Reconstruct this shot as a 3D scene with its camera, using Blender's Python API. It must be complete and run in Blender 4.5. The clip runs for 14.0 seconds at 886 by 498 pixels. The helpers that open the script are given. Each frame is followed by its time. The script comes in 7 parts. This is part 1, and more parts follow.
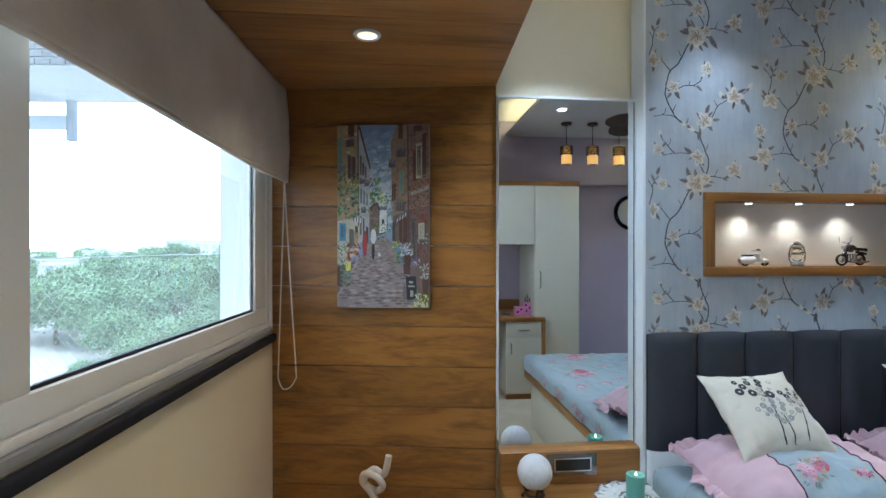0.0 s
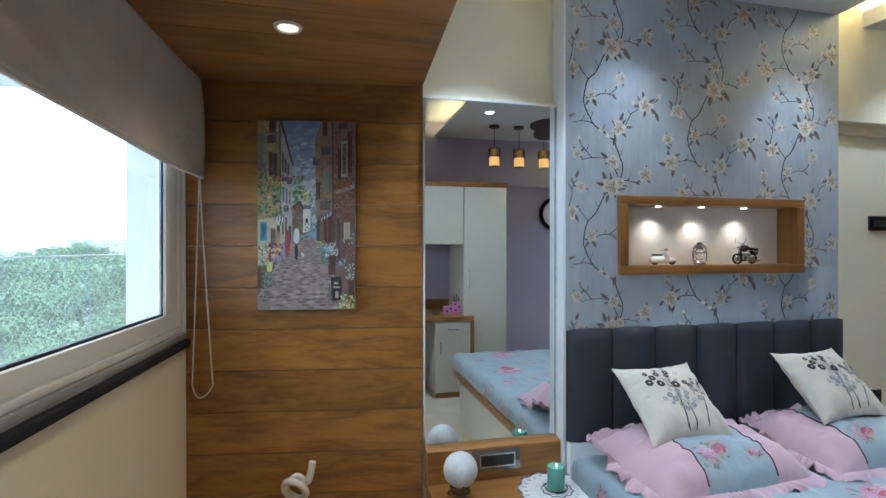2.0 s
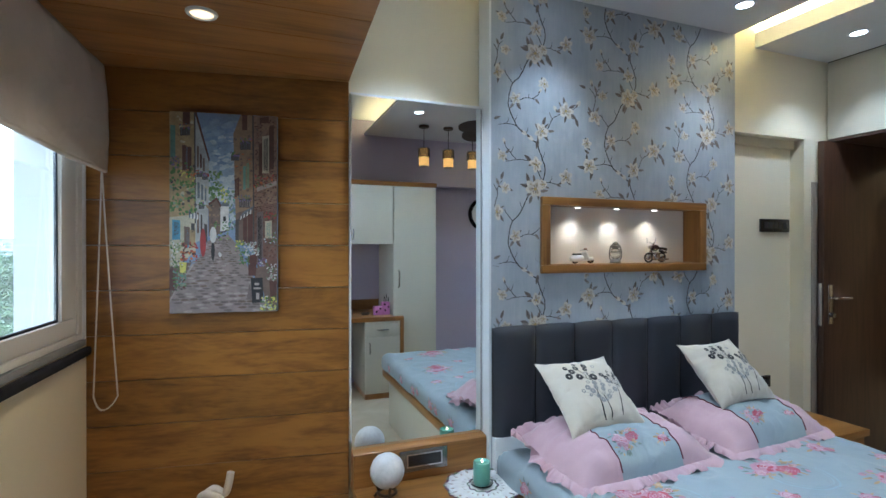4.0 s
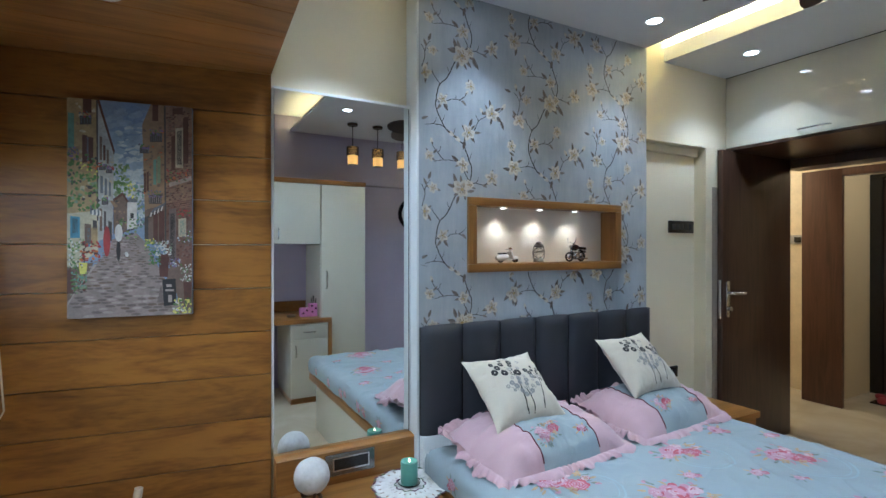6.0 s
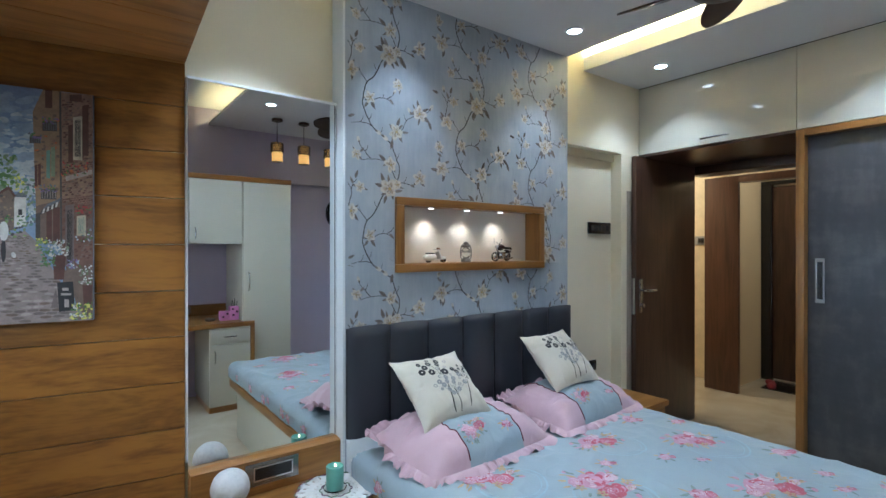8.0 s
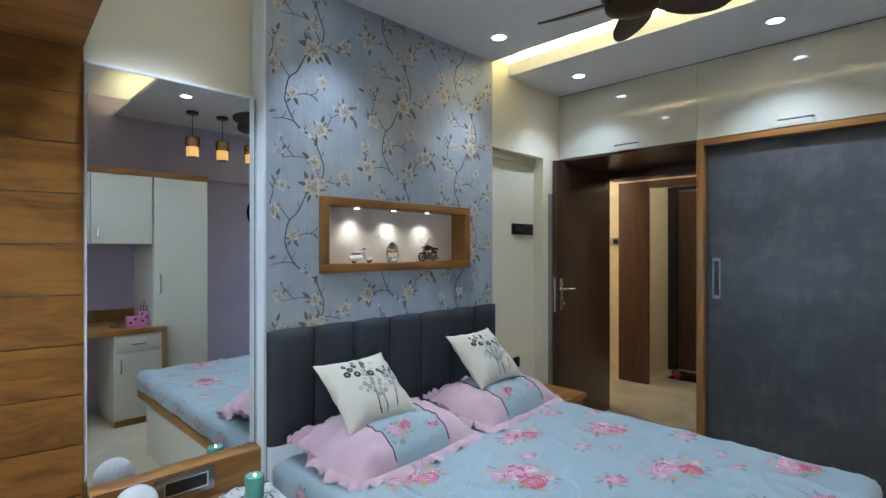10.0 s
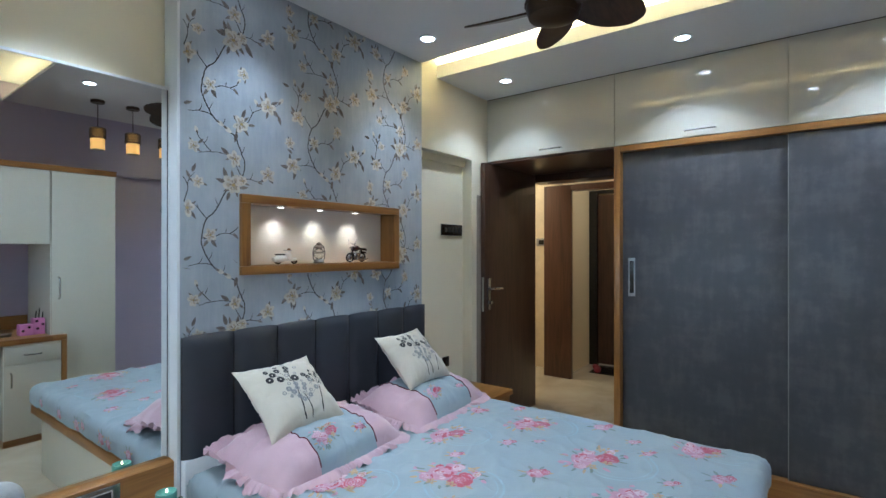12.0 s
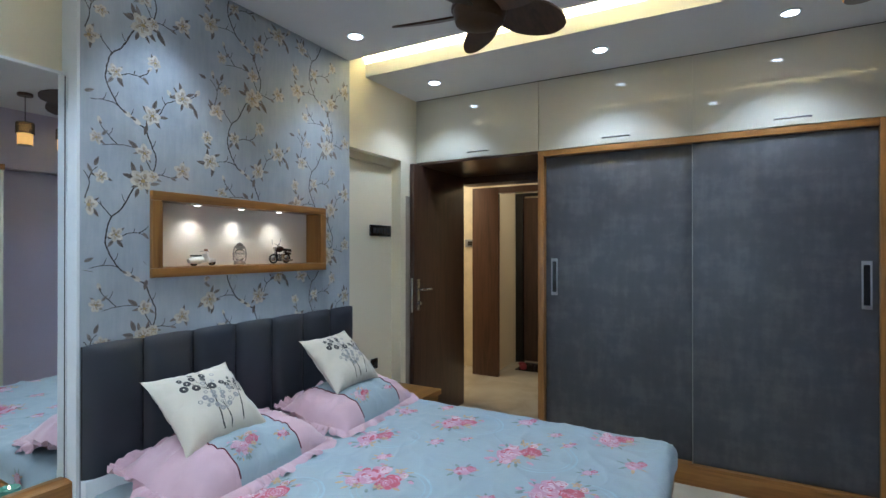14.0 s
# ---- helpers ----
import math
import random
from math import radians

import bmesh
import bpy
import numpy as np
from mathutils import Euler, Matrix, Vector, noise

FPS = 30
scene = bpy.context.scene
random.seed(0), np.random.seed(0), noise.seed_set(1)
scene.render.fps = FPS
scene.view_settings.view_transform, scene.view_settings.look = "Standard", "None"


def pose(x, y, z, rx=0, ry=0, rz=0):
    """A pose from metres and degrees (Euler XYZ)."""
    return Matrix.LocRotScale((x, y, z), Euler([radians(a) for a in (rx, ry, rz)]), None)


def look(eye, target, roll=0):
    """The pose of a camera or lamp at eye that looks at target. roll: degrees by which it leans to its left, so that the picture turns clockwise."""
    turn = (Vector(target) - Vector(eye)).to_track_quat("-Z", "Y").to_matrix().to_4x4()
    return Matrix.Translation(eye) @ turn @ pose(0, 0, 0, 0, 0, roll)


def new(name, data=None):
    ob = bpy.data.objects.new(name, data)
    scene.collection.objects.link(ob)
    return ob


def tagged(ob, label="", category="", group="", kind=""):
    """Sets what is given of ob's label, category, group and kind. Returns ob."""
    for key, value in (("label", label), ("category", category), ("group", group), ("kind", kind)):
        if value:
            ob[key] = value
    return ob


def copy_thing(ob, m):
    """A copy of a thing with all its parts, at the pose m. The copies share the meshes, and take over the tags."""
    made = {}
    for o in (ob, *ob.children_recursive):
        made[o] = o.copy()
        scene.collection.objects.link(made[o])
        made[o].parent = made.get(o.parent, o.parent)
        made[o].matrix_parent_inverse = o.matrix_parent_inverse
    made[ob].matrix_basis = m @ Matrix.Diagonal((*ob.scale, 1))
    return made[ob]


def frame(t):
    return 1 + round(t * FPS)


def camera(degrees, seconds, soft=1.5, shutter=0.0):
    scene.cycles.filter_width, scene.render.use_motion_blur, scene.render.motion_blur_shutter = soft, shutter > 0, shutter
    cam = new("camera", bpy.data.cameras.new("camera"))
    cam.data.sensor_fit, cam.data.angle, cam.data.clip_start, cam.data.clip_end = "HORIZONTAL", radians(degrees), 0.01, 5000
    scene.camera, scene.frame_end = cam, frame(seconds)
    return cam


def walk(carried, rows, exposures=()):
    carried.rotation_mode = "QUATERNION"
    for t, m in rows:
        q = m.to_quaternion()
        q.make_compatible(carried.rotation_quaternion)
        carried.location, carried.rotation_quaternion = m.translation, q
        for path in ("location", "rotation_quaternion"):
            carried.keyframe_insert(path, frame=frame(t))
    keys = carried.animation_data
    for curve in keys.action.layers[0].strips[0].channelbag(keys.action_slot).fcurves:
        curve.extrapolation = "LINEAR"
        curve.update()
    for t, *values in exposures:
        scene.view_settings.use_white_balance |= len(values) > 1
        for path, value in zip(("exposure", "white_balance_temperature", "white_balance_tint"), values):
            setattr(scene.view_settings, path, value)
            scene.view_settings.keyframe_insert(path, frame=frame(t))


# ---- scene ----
cam = camera(83.4, 14.0)
PATH = [
    (0, (-0.024, -0.001, 1.399), (0.164, 1.991, 1.394), -0.0),
    (0.5, (-0.018, 0.0, 1.399), (0.238, 1.984, 1.394), -0.1),
    (1, (-0.011, 0.001, 1.399), (0.313, 1.974, 1.394), -0.1),
    (1.5, (-0.005, 0.002, 1.399), (0.386, 1.963, 1.394), -0.0),
    (2, (0.0, 0.002, 1.399), (0.456, 1.949, 1.394), -0.0),
    (2.5, (0.005, 0.002, 1.398), (0.525, 1.933, 1.394), -0.0),
    (3, (0.01, 0.002, 1.398), (0.595, 1.915, 1.393), 0.0),
    (5.3, (0.029, -0.002, 1.394), (0.912, 1.792, 1.389), -0.0),
    (5.5, (0.03, -0.003, 1.393), (0.937, 1.78, 1.388), -0.0),
    (6, (0.035, -0.004, 1.393), (1.003, 1.747, 1.389), -0.0),
    (6.5, (0.04, -0.005, 1.393), (1.068, 1.711, 1.389), -0.0),
    (7, (0.043, -0.005, 1.393), (1.13, 1.674, 1.388), 0.0),
    (7.5, (0.046, -0.006, 1.392), (1.191, 1.634, 1.389), 0.0),
    (8, (0.049, -0.007, 1.392), (1.25, 1.592, 1.389), 0.0),
    (10.3, (0.06, -0.017, 1.39), (1.503, 1.368, 1.39), -0.0),
    (10.5, (0.062, -0.018, 1.39), (1.522, 1.349, 1.39), -0.0),
    (11, (0.066, -0.02, 1.39), (1.573, 1.295, 1.391), 0.0),
    (11.5, (0.07, -0.022, 1.39), (1.622, 1.239, 1.391), 0.0),
    (12, (0.073, -0.024, 1.39), (1.668, 1.182, 1.392), 0.0),
    (12.5, (0.075, -0.026, 1.39), (1.712, 1.123, 1.393), 0.0),
    (13, (0.077, -0.029, 1.389), (1.753, 1.064, 1.393), 0.0),
    (13.5, (0.079, -0.031, 1.389), (1.792, 1.002, 1.394), 0.0),
    (14, (0.081, -0.033, 1.389), (1.828, 0.94, 1.395), 0.0),
]
walk(cam, [(t, look(eye, target, roll)) for t, eye, target, roll in PATH], [(0, 0.97, 5215, 8.5), (14, 0.94, 5215, 8.5)])

# ---------------------------------------------------------------- light and world
world = bpy.data.worlds.new("world")
scene.world = world
world.use_nodes = True
_n = world.node_tree.nodes
_sky = _n.new("ShaderNodeTexSky")
_sky.sky_type = "NISHITA"
_sky.sun_disc = False
_sky.sun_elevation, _sky.sun_rotation = radians(48), radians(135)
_sky.air_density, _sky.dust_density = 0.7, 2.5
_n["Background"].inputs[1].default_value = 0.15
world.node_tree.links.new(_sky.outputs[0], _n["Background"].inputs[0])

SUN_DIR = Vector((0.47, -0.47, 0.743))
sun = new("sun", bpy.data.lights.new("sun", "SUN"))
sun.data.energy, sun.data.angle, sun.data.color = 3.2, radians(10), (1.0, 0.97, 0.92)
sun.matrix_world = look(SUN_DIR * 30, (0, 0, 0))

CEIL = 2.55        # false ceiling
SOFFIT = 2.078     # wooden soffit over the window bay
COOL = (0.88, 0.95, 1.0)
WARM = (1.0, 0.72, 0.30)


def spot(x, y, z, watts, size, blend, colour, tilt=(0, 0)):
    ob = new("downlight_beam", bpy.data.lights.new("downlight_beam", "SPOT"))
    ob.data.energy, ob.data.spot_size, ob.data.spot_blend = watts, radians(size), blend
    ob.data.color, ob.data.shadow_soft_size = colour, 0.03
    ob.matrix_world = pose(x, y, z, tilt[0], tilt[1], 0)
    return ob


# ---------------------------------------------------------------- materials
def nodes_of(name):
    m = bpy.data.materials.new(name)
    m.use_nodes = True
    nt = m.node_tree
    return m, nt, nt.nodes["Principled BSDF"]


def add(nt, kind, **values):
    n = nt.nodes.new(kind)
    for k, v in values.items():
        n.inputs[k.replace("_", " ")].default_value = v
    return n


def coords(nt, scale=(1, 1, 1), offset_by_object=False, turn=(0, 0, 0)):
    tc = nt.nodes.new("ShaderNodeTexCoord")
    mp = nt.nodes.new("ShaderNodeMapping")
    mp.inputs["Scale"].default_value = scale
    mp.inputs["Rotation"].default_value = turn
    nt.links.new(tc.outputs["Object"], mp.inputs["Vector"])
    if offset_by_object:
        oi = nt.nodes.new("ShaderNodeObjectInfo")
        mul = nt.nodes.new("ShaderNodeMath")
        mul.operation = "MULTIPLY"
        mul.inputs[1].default_value = 37.0
        nt.links.new(oi.outputs["Random"], mul.inputs[0])
        com = nt.nodes.new("ShaderNodeCombineXYZ")
        for i in range(3):
            nt.links.new(mul.outputs[0], com.inputs[i])
        nt.links.new(com.outputs[0], mp.inputs["Location"])
    return mp


def ramp(nt, stops):
    r = nt.nodes.new("ShaderNodeValToRGB")
    el = r.color_ramp.elements
    while len(el) < len(stops):
        el.new(0.5)
    for e, (p, c) in zip(el, stops):
        e.position, e.color = p, (*c, 1)
    return r


def shade(c, f):
    return tuple(min(1.0, max(0.0, v * f)) for v in c)


def plain(name, colour, rough=0.5, metal=0.0, vary=0.12, grain=90.0, stain=3.0, bump=0.05, coat=0.0, sheen=0.0, spec=0.5):
    """Two scales of noise in the colour, fine relief and uneven gloss."""
    m, nt, p = nodes_of(name)
    mp = coords(nt)
    big = add(nt, "ShaderNodeTexNoise", Scale=stain, Detail=4.0)
    small = add(nt, "ShaderNodeTexNoise", Scale=grain, Detail=3.0)
    for n in (big, small):
        nt.links.new(mp.outputs[0], n.inputs["Vector"])
    mix = nt.nodes.new("ShaderNodeMix")
    mix.inputs[0].default_value = 0.35
    nt.links.new(big.outputs["Fac"], mix.inputs[2])
    nt.links.new(small.outputs["Fac"], mix.inputs[3])
    r = ramp(nt, [(0.3, shade(colour, 1 - vary)), (0.7, shade(colour, 1 + vary))])
    nt.links.new(mix.outputs[0], r.inputs[0])
    nt.links.new(r.outputs[0], p.inputs["Base Color"])
    rr = add(nt, "ShaderNodeMapRange")
    rr.inputs["To Min"].default_value, rr.inputs["To Max"].default_value = max(0.02, rough * 0.85), min(1, rough * 1.15)
    nt.links.new(big.outputs["Fac"], rr.inputs["Value"])
    nt.links.new(rr.outputs[0], p.inputs["Roughness"])
    p.inputs["Metallic"].default_value = metal
    p.inputs["Coat Weight"].default_value = coat
    p.inputs["Coat Roughness"].default_value = 0.04
    p.inputs["Sheen Weight"].default_value = sheen
    p.inputs["Specular IOR Level"].default_value = spec
    if bump:
        b = add(nt, "ShaderNodeBump", Strength=bump, Distance=0.002)
        nt.links.new(small.outputs["Fac"], b.inputs["Height"])
        nt.links.new(b.outputs[0], p.inputs["Normal"])
    return m


def timber(name, dark, light, rough=0.35, along="x", fine=1.0, coat=0.0, knots=True, per_piece=True, vary=0.14):
    """Long wavy grain with knots, tone changing from piece to piece."""
    m, nt, p = nodes_of(name)
    k = {"x": (0.9, 9, 9), "y": (9, 0.9, 9), "z": (9, 9, 0.9)}[along]
    mp = coords(nt, tuple(v * fine for v in k), per_piece)
    warp = add(nt, "ShaderNodeTexNoise", Scale=0.9, Detail=3.0)
    nt.links.new(mp.outputs[0], warp.inputs["Vector"])
    g = add(nt, "ShaderNodeTexNoise", Scale=1.6, Detail=7.0, Roughness=0.62, Distortion=0.9)
    nt.links.new(mp.outputs[0], g.inputs["Vector"])
    k2 = {"x": (3, 110, 110), "y": (110, 3, 110), "z": (110, 110, 3)}[along]
    mp2 = coords(nt, k2, per_piece)
    fib = add(nt, "ShaderNodeTexNoise", Scale=1.0, Detail=2.0)
    nt.links.new(mp2.outputs[0], fib.inputs["Vector"])
    mix = nt.nodes.new("ShaderNodeMix")
    mix.inputs[0].default_value = 0.25
    nt.links.new(g.outputs["Fac"], mix.inputs[2])
    nt.links.new(fib.outputs["Fac"], mix.inputs[3])
    mid = tuple((a + b) / 2 for a, b in zip(dark, light))
    r = ramp(nt, [(0.30, dark), (0.45, mid), (0.56, shade(light, 0.92)), (0.74, light)])
    nt.links.new(mix.outputs[0], r.inputs[0])
    col = r.outputs[0]
    if knots:
        mp3 = coords(nt, {"x": (2.0, 6, 6), "y": (6, 2.0, 6), "z": (6, 6, 2.0)}[along], per_piece)
        v = add(nt, "ShaderNodeTexNoise", Scale=0.8, Detail=2.0)
        nt.links.new(mp3.outputs[0], v.inputs["Vector"])
        kr = ramp(nt, [(0.58, (1, 1, 1)), (0.74, (0.5, 0.42, 0.36))])
        nt.links.new(v.outputs["Fac"], kr.inputs[0])
        mm = nt.nodes.new("ShaderNodeMix")
        mm.data_type, mm.blend_type = "RGBA", "MULTIPLY"
        mm.inputs[0].default_value = 0.8
        nt.links.new(col, mm.inputs[6])
        nt.links.new(kr.outputs[0], mm.inputs[7])
        col = mm.outputs[2]
    if per_piece:
        oi = nt.nodes.new("ShaderNodeObjectInfo")
        tone = add(nt, "ShaderNodeMapRange")
        tone.inputs["To Min"].default_value, tone.inputs["To Max"].default_value = 1 - vary, 1 + vary
        nt.links.new(oi.outputs["Random"], tone.inputs["Value"])
        hs = nt.nodes.new("ShaderNodeHueSaturation")
        nt.links.new(tone.outputs[0], hs.inputs["Value"])
        nt.links.new(col, hs.inputs["Color"])
        col = hs.outputs[0]
    nt.links.new(col, p.inputs["Base Color"])
    p.inputs["Roughness"].default_value = rough
    p.inputs["Coat Weight"].default_value = coat
    p.inputs["Coat Roughness"].default_value = 0.12
    b = add(nt, "ShaderNodeBump", Strength=0.12, Distance=0.001)
    nt.links.new(fib.outputs["Fac"], b.inputs["Height"])
    nt.links.new(b.outputs[0], p.inputs["Normal"])
    return m


def glow(name, colour, strength):
    m, nt, p = nodes_of(name)
    p.inputs["Base Color"].default_value = (*colour, 1)
    p.inputs["Emission Color"].default_value = (*colour, 1)
    p.inputs["Emission Strength"].default_value = strength
    return m


def glass(name, tint=(1, 1, 1), rough=0.0):
    m, nt, p = nodes_of(name)
    p.inputs["Base Color"].default_value = (*tint, 1)
    p.inputs["Transmission Weight"].default_value = 1.0
    p.inputs["Roughness"].default_value = rough
    p.inputs["IOR"].default_value = 1.45
    return m


def fabric(name, colour, rough=0.85, vary=0.08, weave=500.0, sheen=0.2, fold=6.0, crumple=0.0):
    m = plain(name, colour, rough, 0, vary, weave, fold, 0.25, 0, sheen, 0.25)
    if crumple:
        nt = m.node_tree
        mp = coords(nt)
        n = add(nt, "ShaderNodeTexNoise", Scale=5.0, Detail=2.0, Distortion=0.5)
        nt.links.new(mp.outputs[0], n.inputs["Vector"])
        r = ramp(nt, [(0.43, (0, 0, 0)), (0.5, (1, 1, 1)), (0.57, (0, 0, 0))])
        nt.links.new(n.outputs["Fac"], r.inputs[0])
        b = add(nt, "ShaderNodeBump", Strength=crumple, Distance=0.012)
        nt.links.new(r.outputs[0], b.inputs["Height"])
        first = [k for k in nt.nodes if k.type == "BUMP" and k is not b][0]
        nt.links.new(first.outputs[0], b.inputs["Normal"])
        nt.links.new(b.outputs[0], nt.nodes["Principled BSDF"].inputs["Normal"])
    return m


M_CREAM = plain("cream_wall_paint", (0.74, 0.682, 0.515), 0.55, vary=0.03, grain=260, bump=0.04)
M_WHITE = plain("white_ceiling_paint", (0.72, 0.73, 0.74), 0.6, vary=0.02, grain=260, bump=0.03)
M_LILAC = plain("lilac_grey_wall_paint", (0.42, 0.375, 0.475), 0.5, vary=0.03, grain=240, bump=0.04)
M_BEIGE = plain("beige_wall_paint", (0.62, 0.52, 0.34), 0.5, vary=0.03, grain=240, bump=0.04)
M_YELLOW = plain("yellow_textured_wall_paint", (0.66, 0.56, 0.38), 0.5, vary=0.12, stain=9, grain=60, bump=0.1)
M_WOOD = timber("honey_teak_veneer", (0.110, 0.043, 0.0085), (0.305, 0.136, 0.024), 0.36, "x", 1.0)
M_WOODY = timber("honey_teak_trim_lengthwise", (0.14, 0.058, 0.012), (0.33, 0.155, 0.036), 0.36, "y", 1.0, knots=False)
M_WOODX = timber("honey_teak_trim", (0.14, 0.058, 0.012), (0.33, 0.155, 0.036), 0.36, "x", 1.0, knots=False)
M_WOODZ = timber("honey_teak_trim_upright", (0.14, 0.058, 0.012), (0.34, 0.160, 0.037), 0.36, "z", 1.0, knots=False)
M_SOFFIT = timber("honey_teak_soffit", (0.185, 0.082, 0.022), (0.43, 0.198, 0.054), 0.40, "x", 1.0)
M_DARKWOOD = timber("dark_walnut_veneer", (0.027, 0.014, 0.0095), (0.072, 0.037, 0.023), 0.30, "z", 1.6, knots=False)
M_REDWOOD = timber("reddish_walnut_veneer", (0.050, 0.022, 0.014), (0.115, 0.050, 0.030), 0.32, "z", 1.2, knots=False)
M_UPVC = plain("white_window_plastic", (0.76, 0.73, 0.67), 0.32, vary=0.02, bump=0.01)
M_TRACK = plain("grey_window_track", (0.30, 0.29, 0.28), 0.8, vary=0.05, spec=0.15)
M_RUBBER = plain("dark_grey_rail", (0.022, 0.022, 0.026), 0.8, vary=0.15, spec=0.15)
M_GASKET = plain("black_gasket", (0.01, 0.01, 0.012), 0.6)
M_GLASS = glass("window_glass", (0.97, 1.0, 0.99))


def hazed(m, amount):
    """A thin translucent film on a pane, added as a stand-in for the haze outdoors."""
    nt = m.node_tree
    film = nt.nodes.new("ShaderNodeBsdfTranslucent")
    film.inputs[0].default_value = (0.95, 1.0, 0.96, 1)
    mix = nt.nodes.new("ShaderNodeMixShader")
    mix.inputs[0].default_value = amount
    nt.links.new(nt.nodes["Principled BSDF"].outputs[0], mix.inputs[1])
    nt.links.new(film.outputs[0], mix.inputs[2])
    nt.links.new(mix.outputs[0], nt.nodes["Material Output"].inputs[0])


# pale veil mixed into the glass in place of haze over the trees
hazed(M_GLASS, 0.035)
M_MIRROR = plain("mirror_silver", (0.80, 0.82, 0.82), 0.005, 1.0, vary=0.0, bump=0.0)
M_FRAMEWHITE = plain("white_lacquer", (0.68, 0.70, 0.70), 0.3, vary=0.03, bump=0.01)
M_GLOSS = plain("glossy_cream_laminate", (0.50, 0.48, 0.40), 0.025, vary=0.02, bump=0.0, coat=0.0)
M_CABINET = plain("cream_laminate_satin", (0.61, 0.595, 0.49), 0.22, vary=0.02, bump=0.0, coat=0.2)
M_CHROME = plain("brushed_chrome", (0.55, 0.55, 0.56), 0.22, 1.0, vary=0.05, bump=0.02)
M_BLACK = plain("black_plastic", (0.012, 0.012, 0.013), 0.25, vary=0.1, bump=0.0)
M_BLIND = fabric("taupe_blind_cloth", (0.58, 0.51, 0.42), 0.8, 0.14, 420, 0.25, 6, 0.18)
M_CORD = fabric("white_blind_cord", (0.6, 0.55, 0.48), 0.7)
M_LED = glow("downlight_face", (0.93, 0.97, 1.0), 14.0)
M_LEDWARM = glow("soffit_light_face", (1.0, 0.70, 0.36), 1.0)
M_LEDSTRIP = glow("warm_led_strip", (1.0, 0.74, 0.30), 110.0)


def slate_mat():
    """Mottled grey laminate with blotchy cross-hatched wear."""
    m, nt, p = nodes_of("slate_grey_laminate")
    mp = coords(nt, (1, 1, 1))
    a = add(nt, "ShaderNodeTexNoise", Scale=5.0, Detail=8.0, Roughness=0.68)
    mp2 = coords(nt, (1, 14, 2.5))
    b = add(nt, "ShaderNodeTexNoise", Scale=2.0, Detail=4.0)
    mp3 = coords(nt, (1, 1.8, 9))
    c = add(nt, "ShaderNodeTexNoise", Scale=2.0, Detail=4.0)
    for q, n in ((mp, a), (mp2, b), (mp3, c)):
        nt.links.new(q.outputs[0], n.inputs["Vector"])
    s1 = nt.nodes.new("ShaderNodeMath"); s1.operation = "ADD"
    s2 = nt.nodes.new("ShaderNodeMath"); s2.operation = "MULTIPLY_ADD"
    nt.links.new(b.outputs["Fac"], s1.inputs[0]); nt.links.new(c.outputs["Fac"], s1.inputs[1])
    nt.links.new(s1.outputs[0], s2.inputs[0]); s2.inputs[1].default_value = 0.34
    nt.links.new(a.outputs["Fac"], s2.inputs[2])
    r = ramp(nt, [(0.56, (0.051, 0.053, 0.061)), (0.82, (0.064, 0.066, 0.075)), (1.10, (0.092, 0.094, 0.103))])
    nt.links.new(s2.outputs[0], r.inputs[0])
    nt.links.new(r.outputs[0], p.inputs["Base Color"])
    p.inputs["Roughness"].default_value = 0.42
    bp = add(nt, "ShaderNodeBump", Strength=0.15, Distance=0.001)
    nt.links.new(s2.outputs[0], bp.inputs["Height"]); nt.links.new(bp.outputs[0], p.inputs["Normal"])
    return m


def wallpaper_mat():
    """Blue-grey paper with short upright brushed streaks."""
    m, nt, p = nodes_of("blue_grey_wallpaper")
    mp = coords(nt, (46, 46, 6))
    st = add(nt, "ShaderNodeTexNoise", Scale=1.2, Detail=5.0, Roughness=0.7)
    mp2 = coords(nt)
    cl = add(nt, "ShaderNodeTexNoise", Scale=7.0, Detail=6.0)
    nt.links.new(mp.outputs[0], st.inputs["Vector"]); nt.links.new(mp2.outputs[0], cl.inputs["Vector"])
    mix = nt.nodes.new("ShaderNodeMix"); mix.inputs[0].default_value = 0.62
    nt.links.new(st.outputs["Fac"], mix.inputs[2]); nt.links.new(cl.outputs["Fac"], mix.inputs[3])
    r = ramp(nt, [(0.30, (0.292, 0.322, 0.355)), (0.5, (0.352, 0.384, 0.415)), (0.70, (0.422, 0.450, 0.472))])
    nt.links.new(mix.outputs[0], r.inputs[0]); nt.links.new(r.outputs[0], p.inputs["Base Color"])
    p.inputs["Roughness"].default_value = 0.5
    bp = add(nt, "ShaderNodeBump", Strength=0.08, Distance=0.001)
    nt.links.new(st.outputs["Fac"], bp.inputs["Height"]); nt.links.new(bp.outputs[0], p.inputs["Normal"])
    return m


def floor_mat():
    m, nt, p = nodes_of("polished_cream_vitrified_tile")
    mp = coords(nt)
    a = add(nt, "ShaderNodeTexNoise", Scale=2.5, Detail=6.0, Distortion=1.2)
    nt.links.new(mp.outputs[0], a.inputs["Vector"])
    r = ramp(nt, [(0.3, (0.42, 0.36, 0.26)), (0.7, (0.52, 0.46, 0.35))])
    nt.links.new(a.outputs["Fac"], r.inputs[0]); nt.links.new(r.outputs[0], p.inputs["Base Color"])
    p.inputs["Roughness"].default_value = 0.09
    return m


M_SLATE, M_PAPER, M_FLOOR = slate_mat(), wallpaper_mat(), floor_mat()


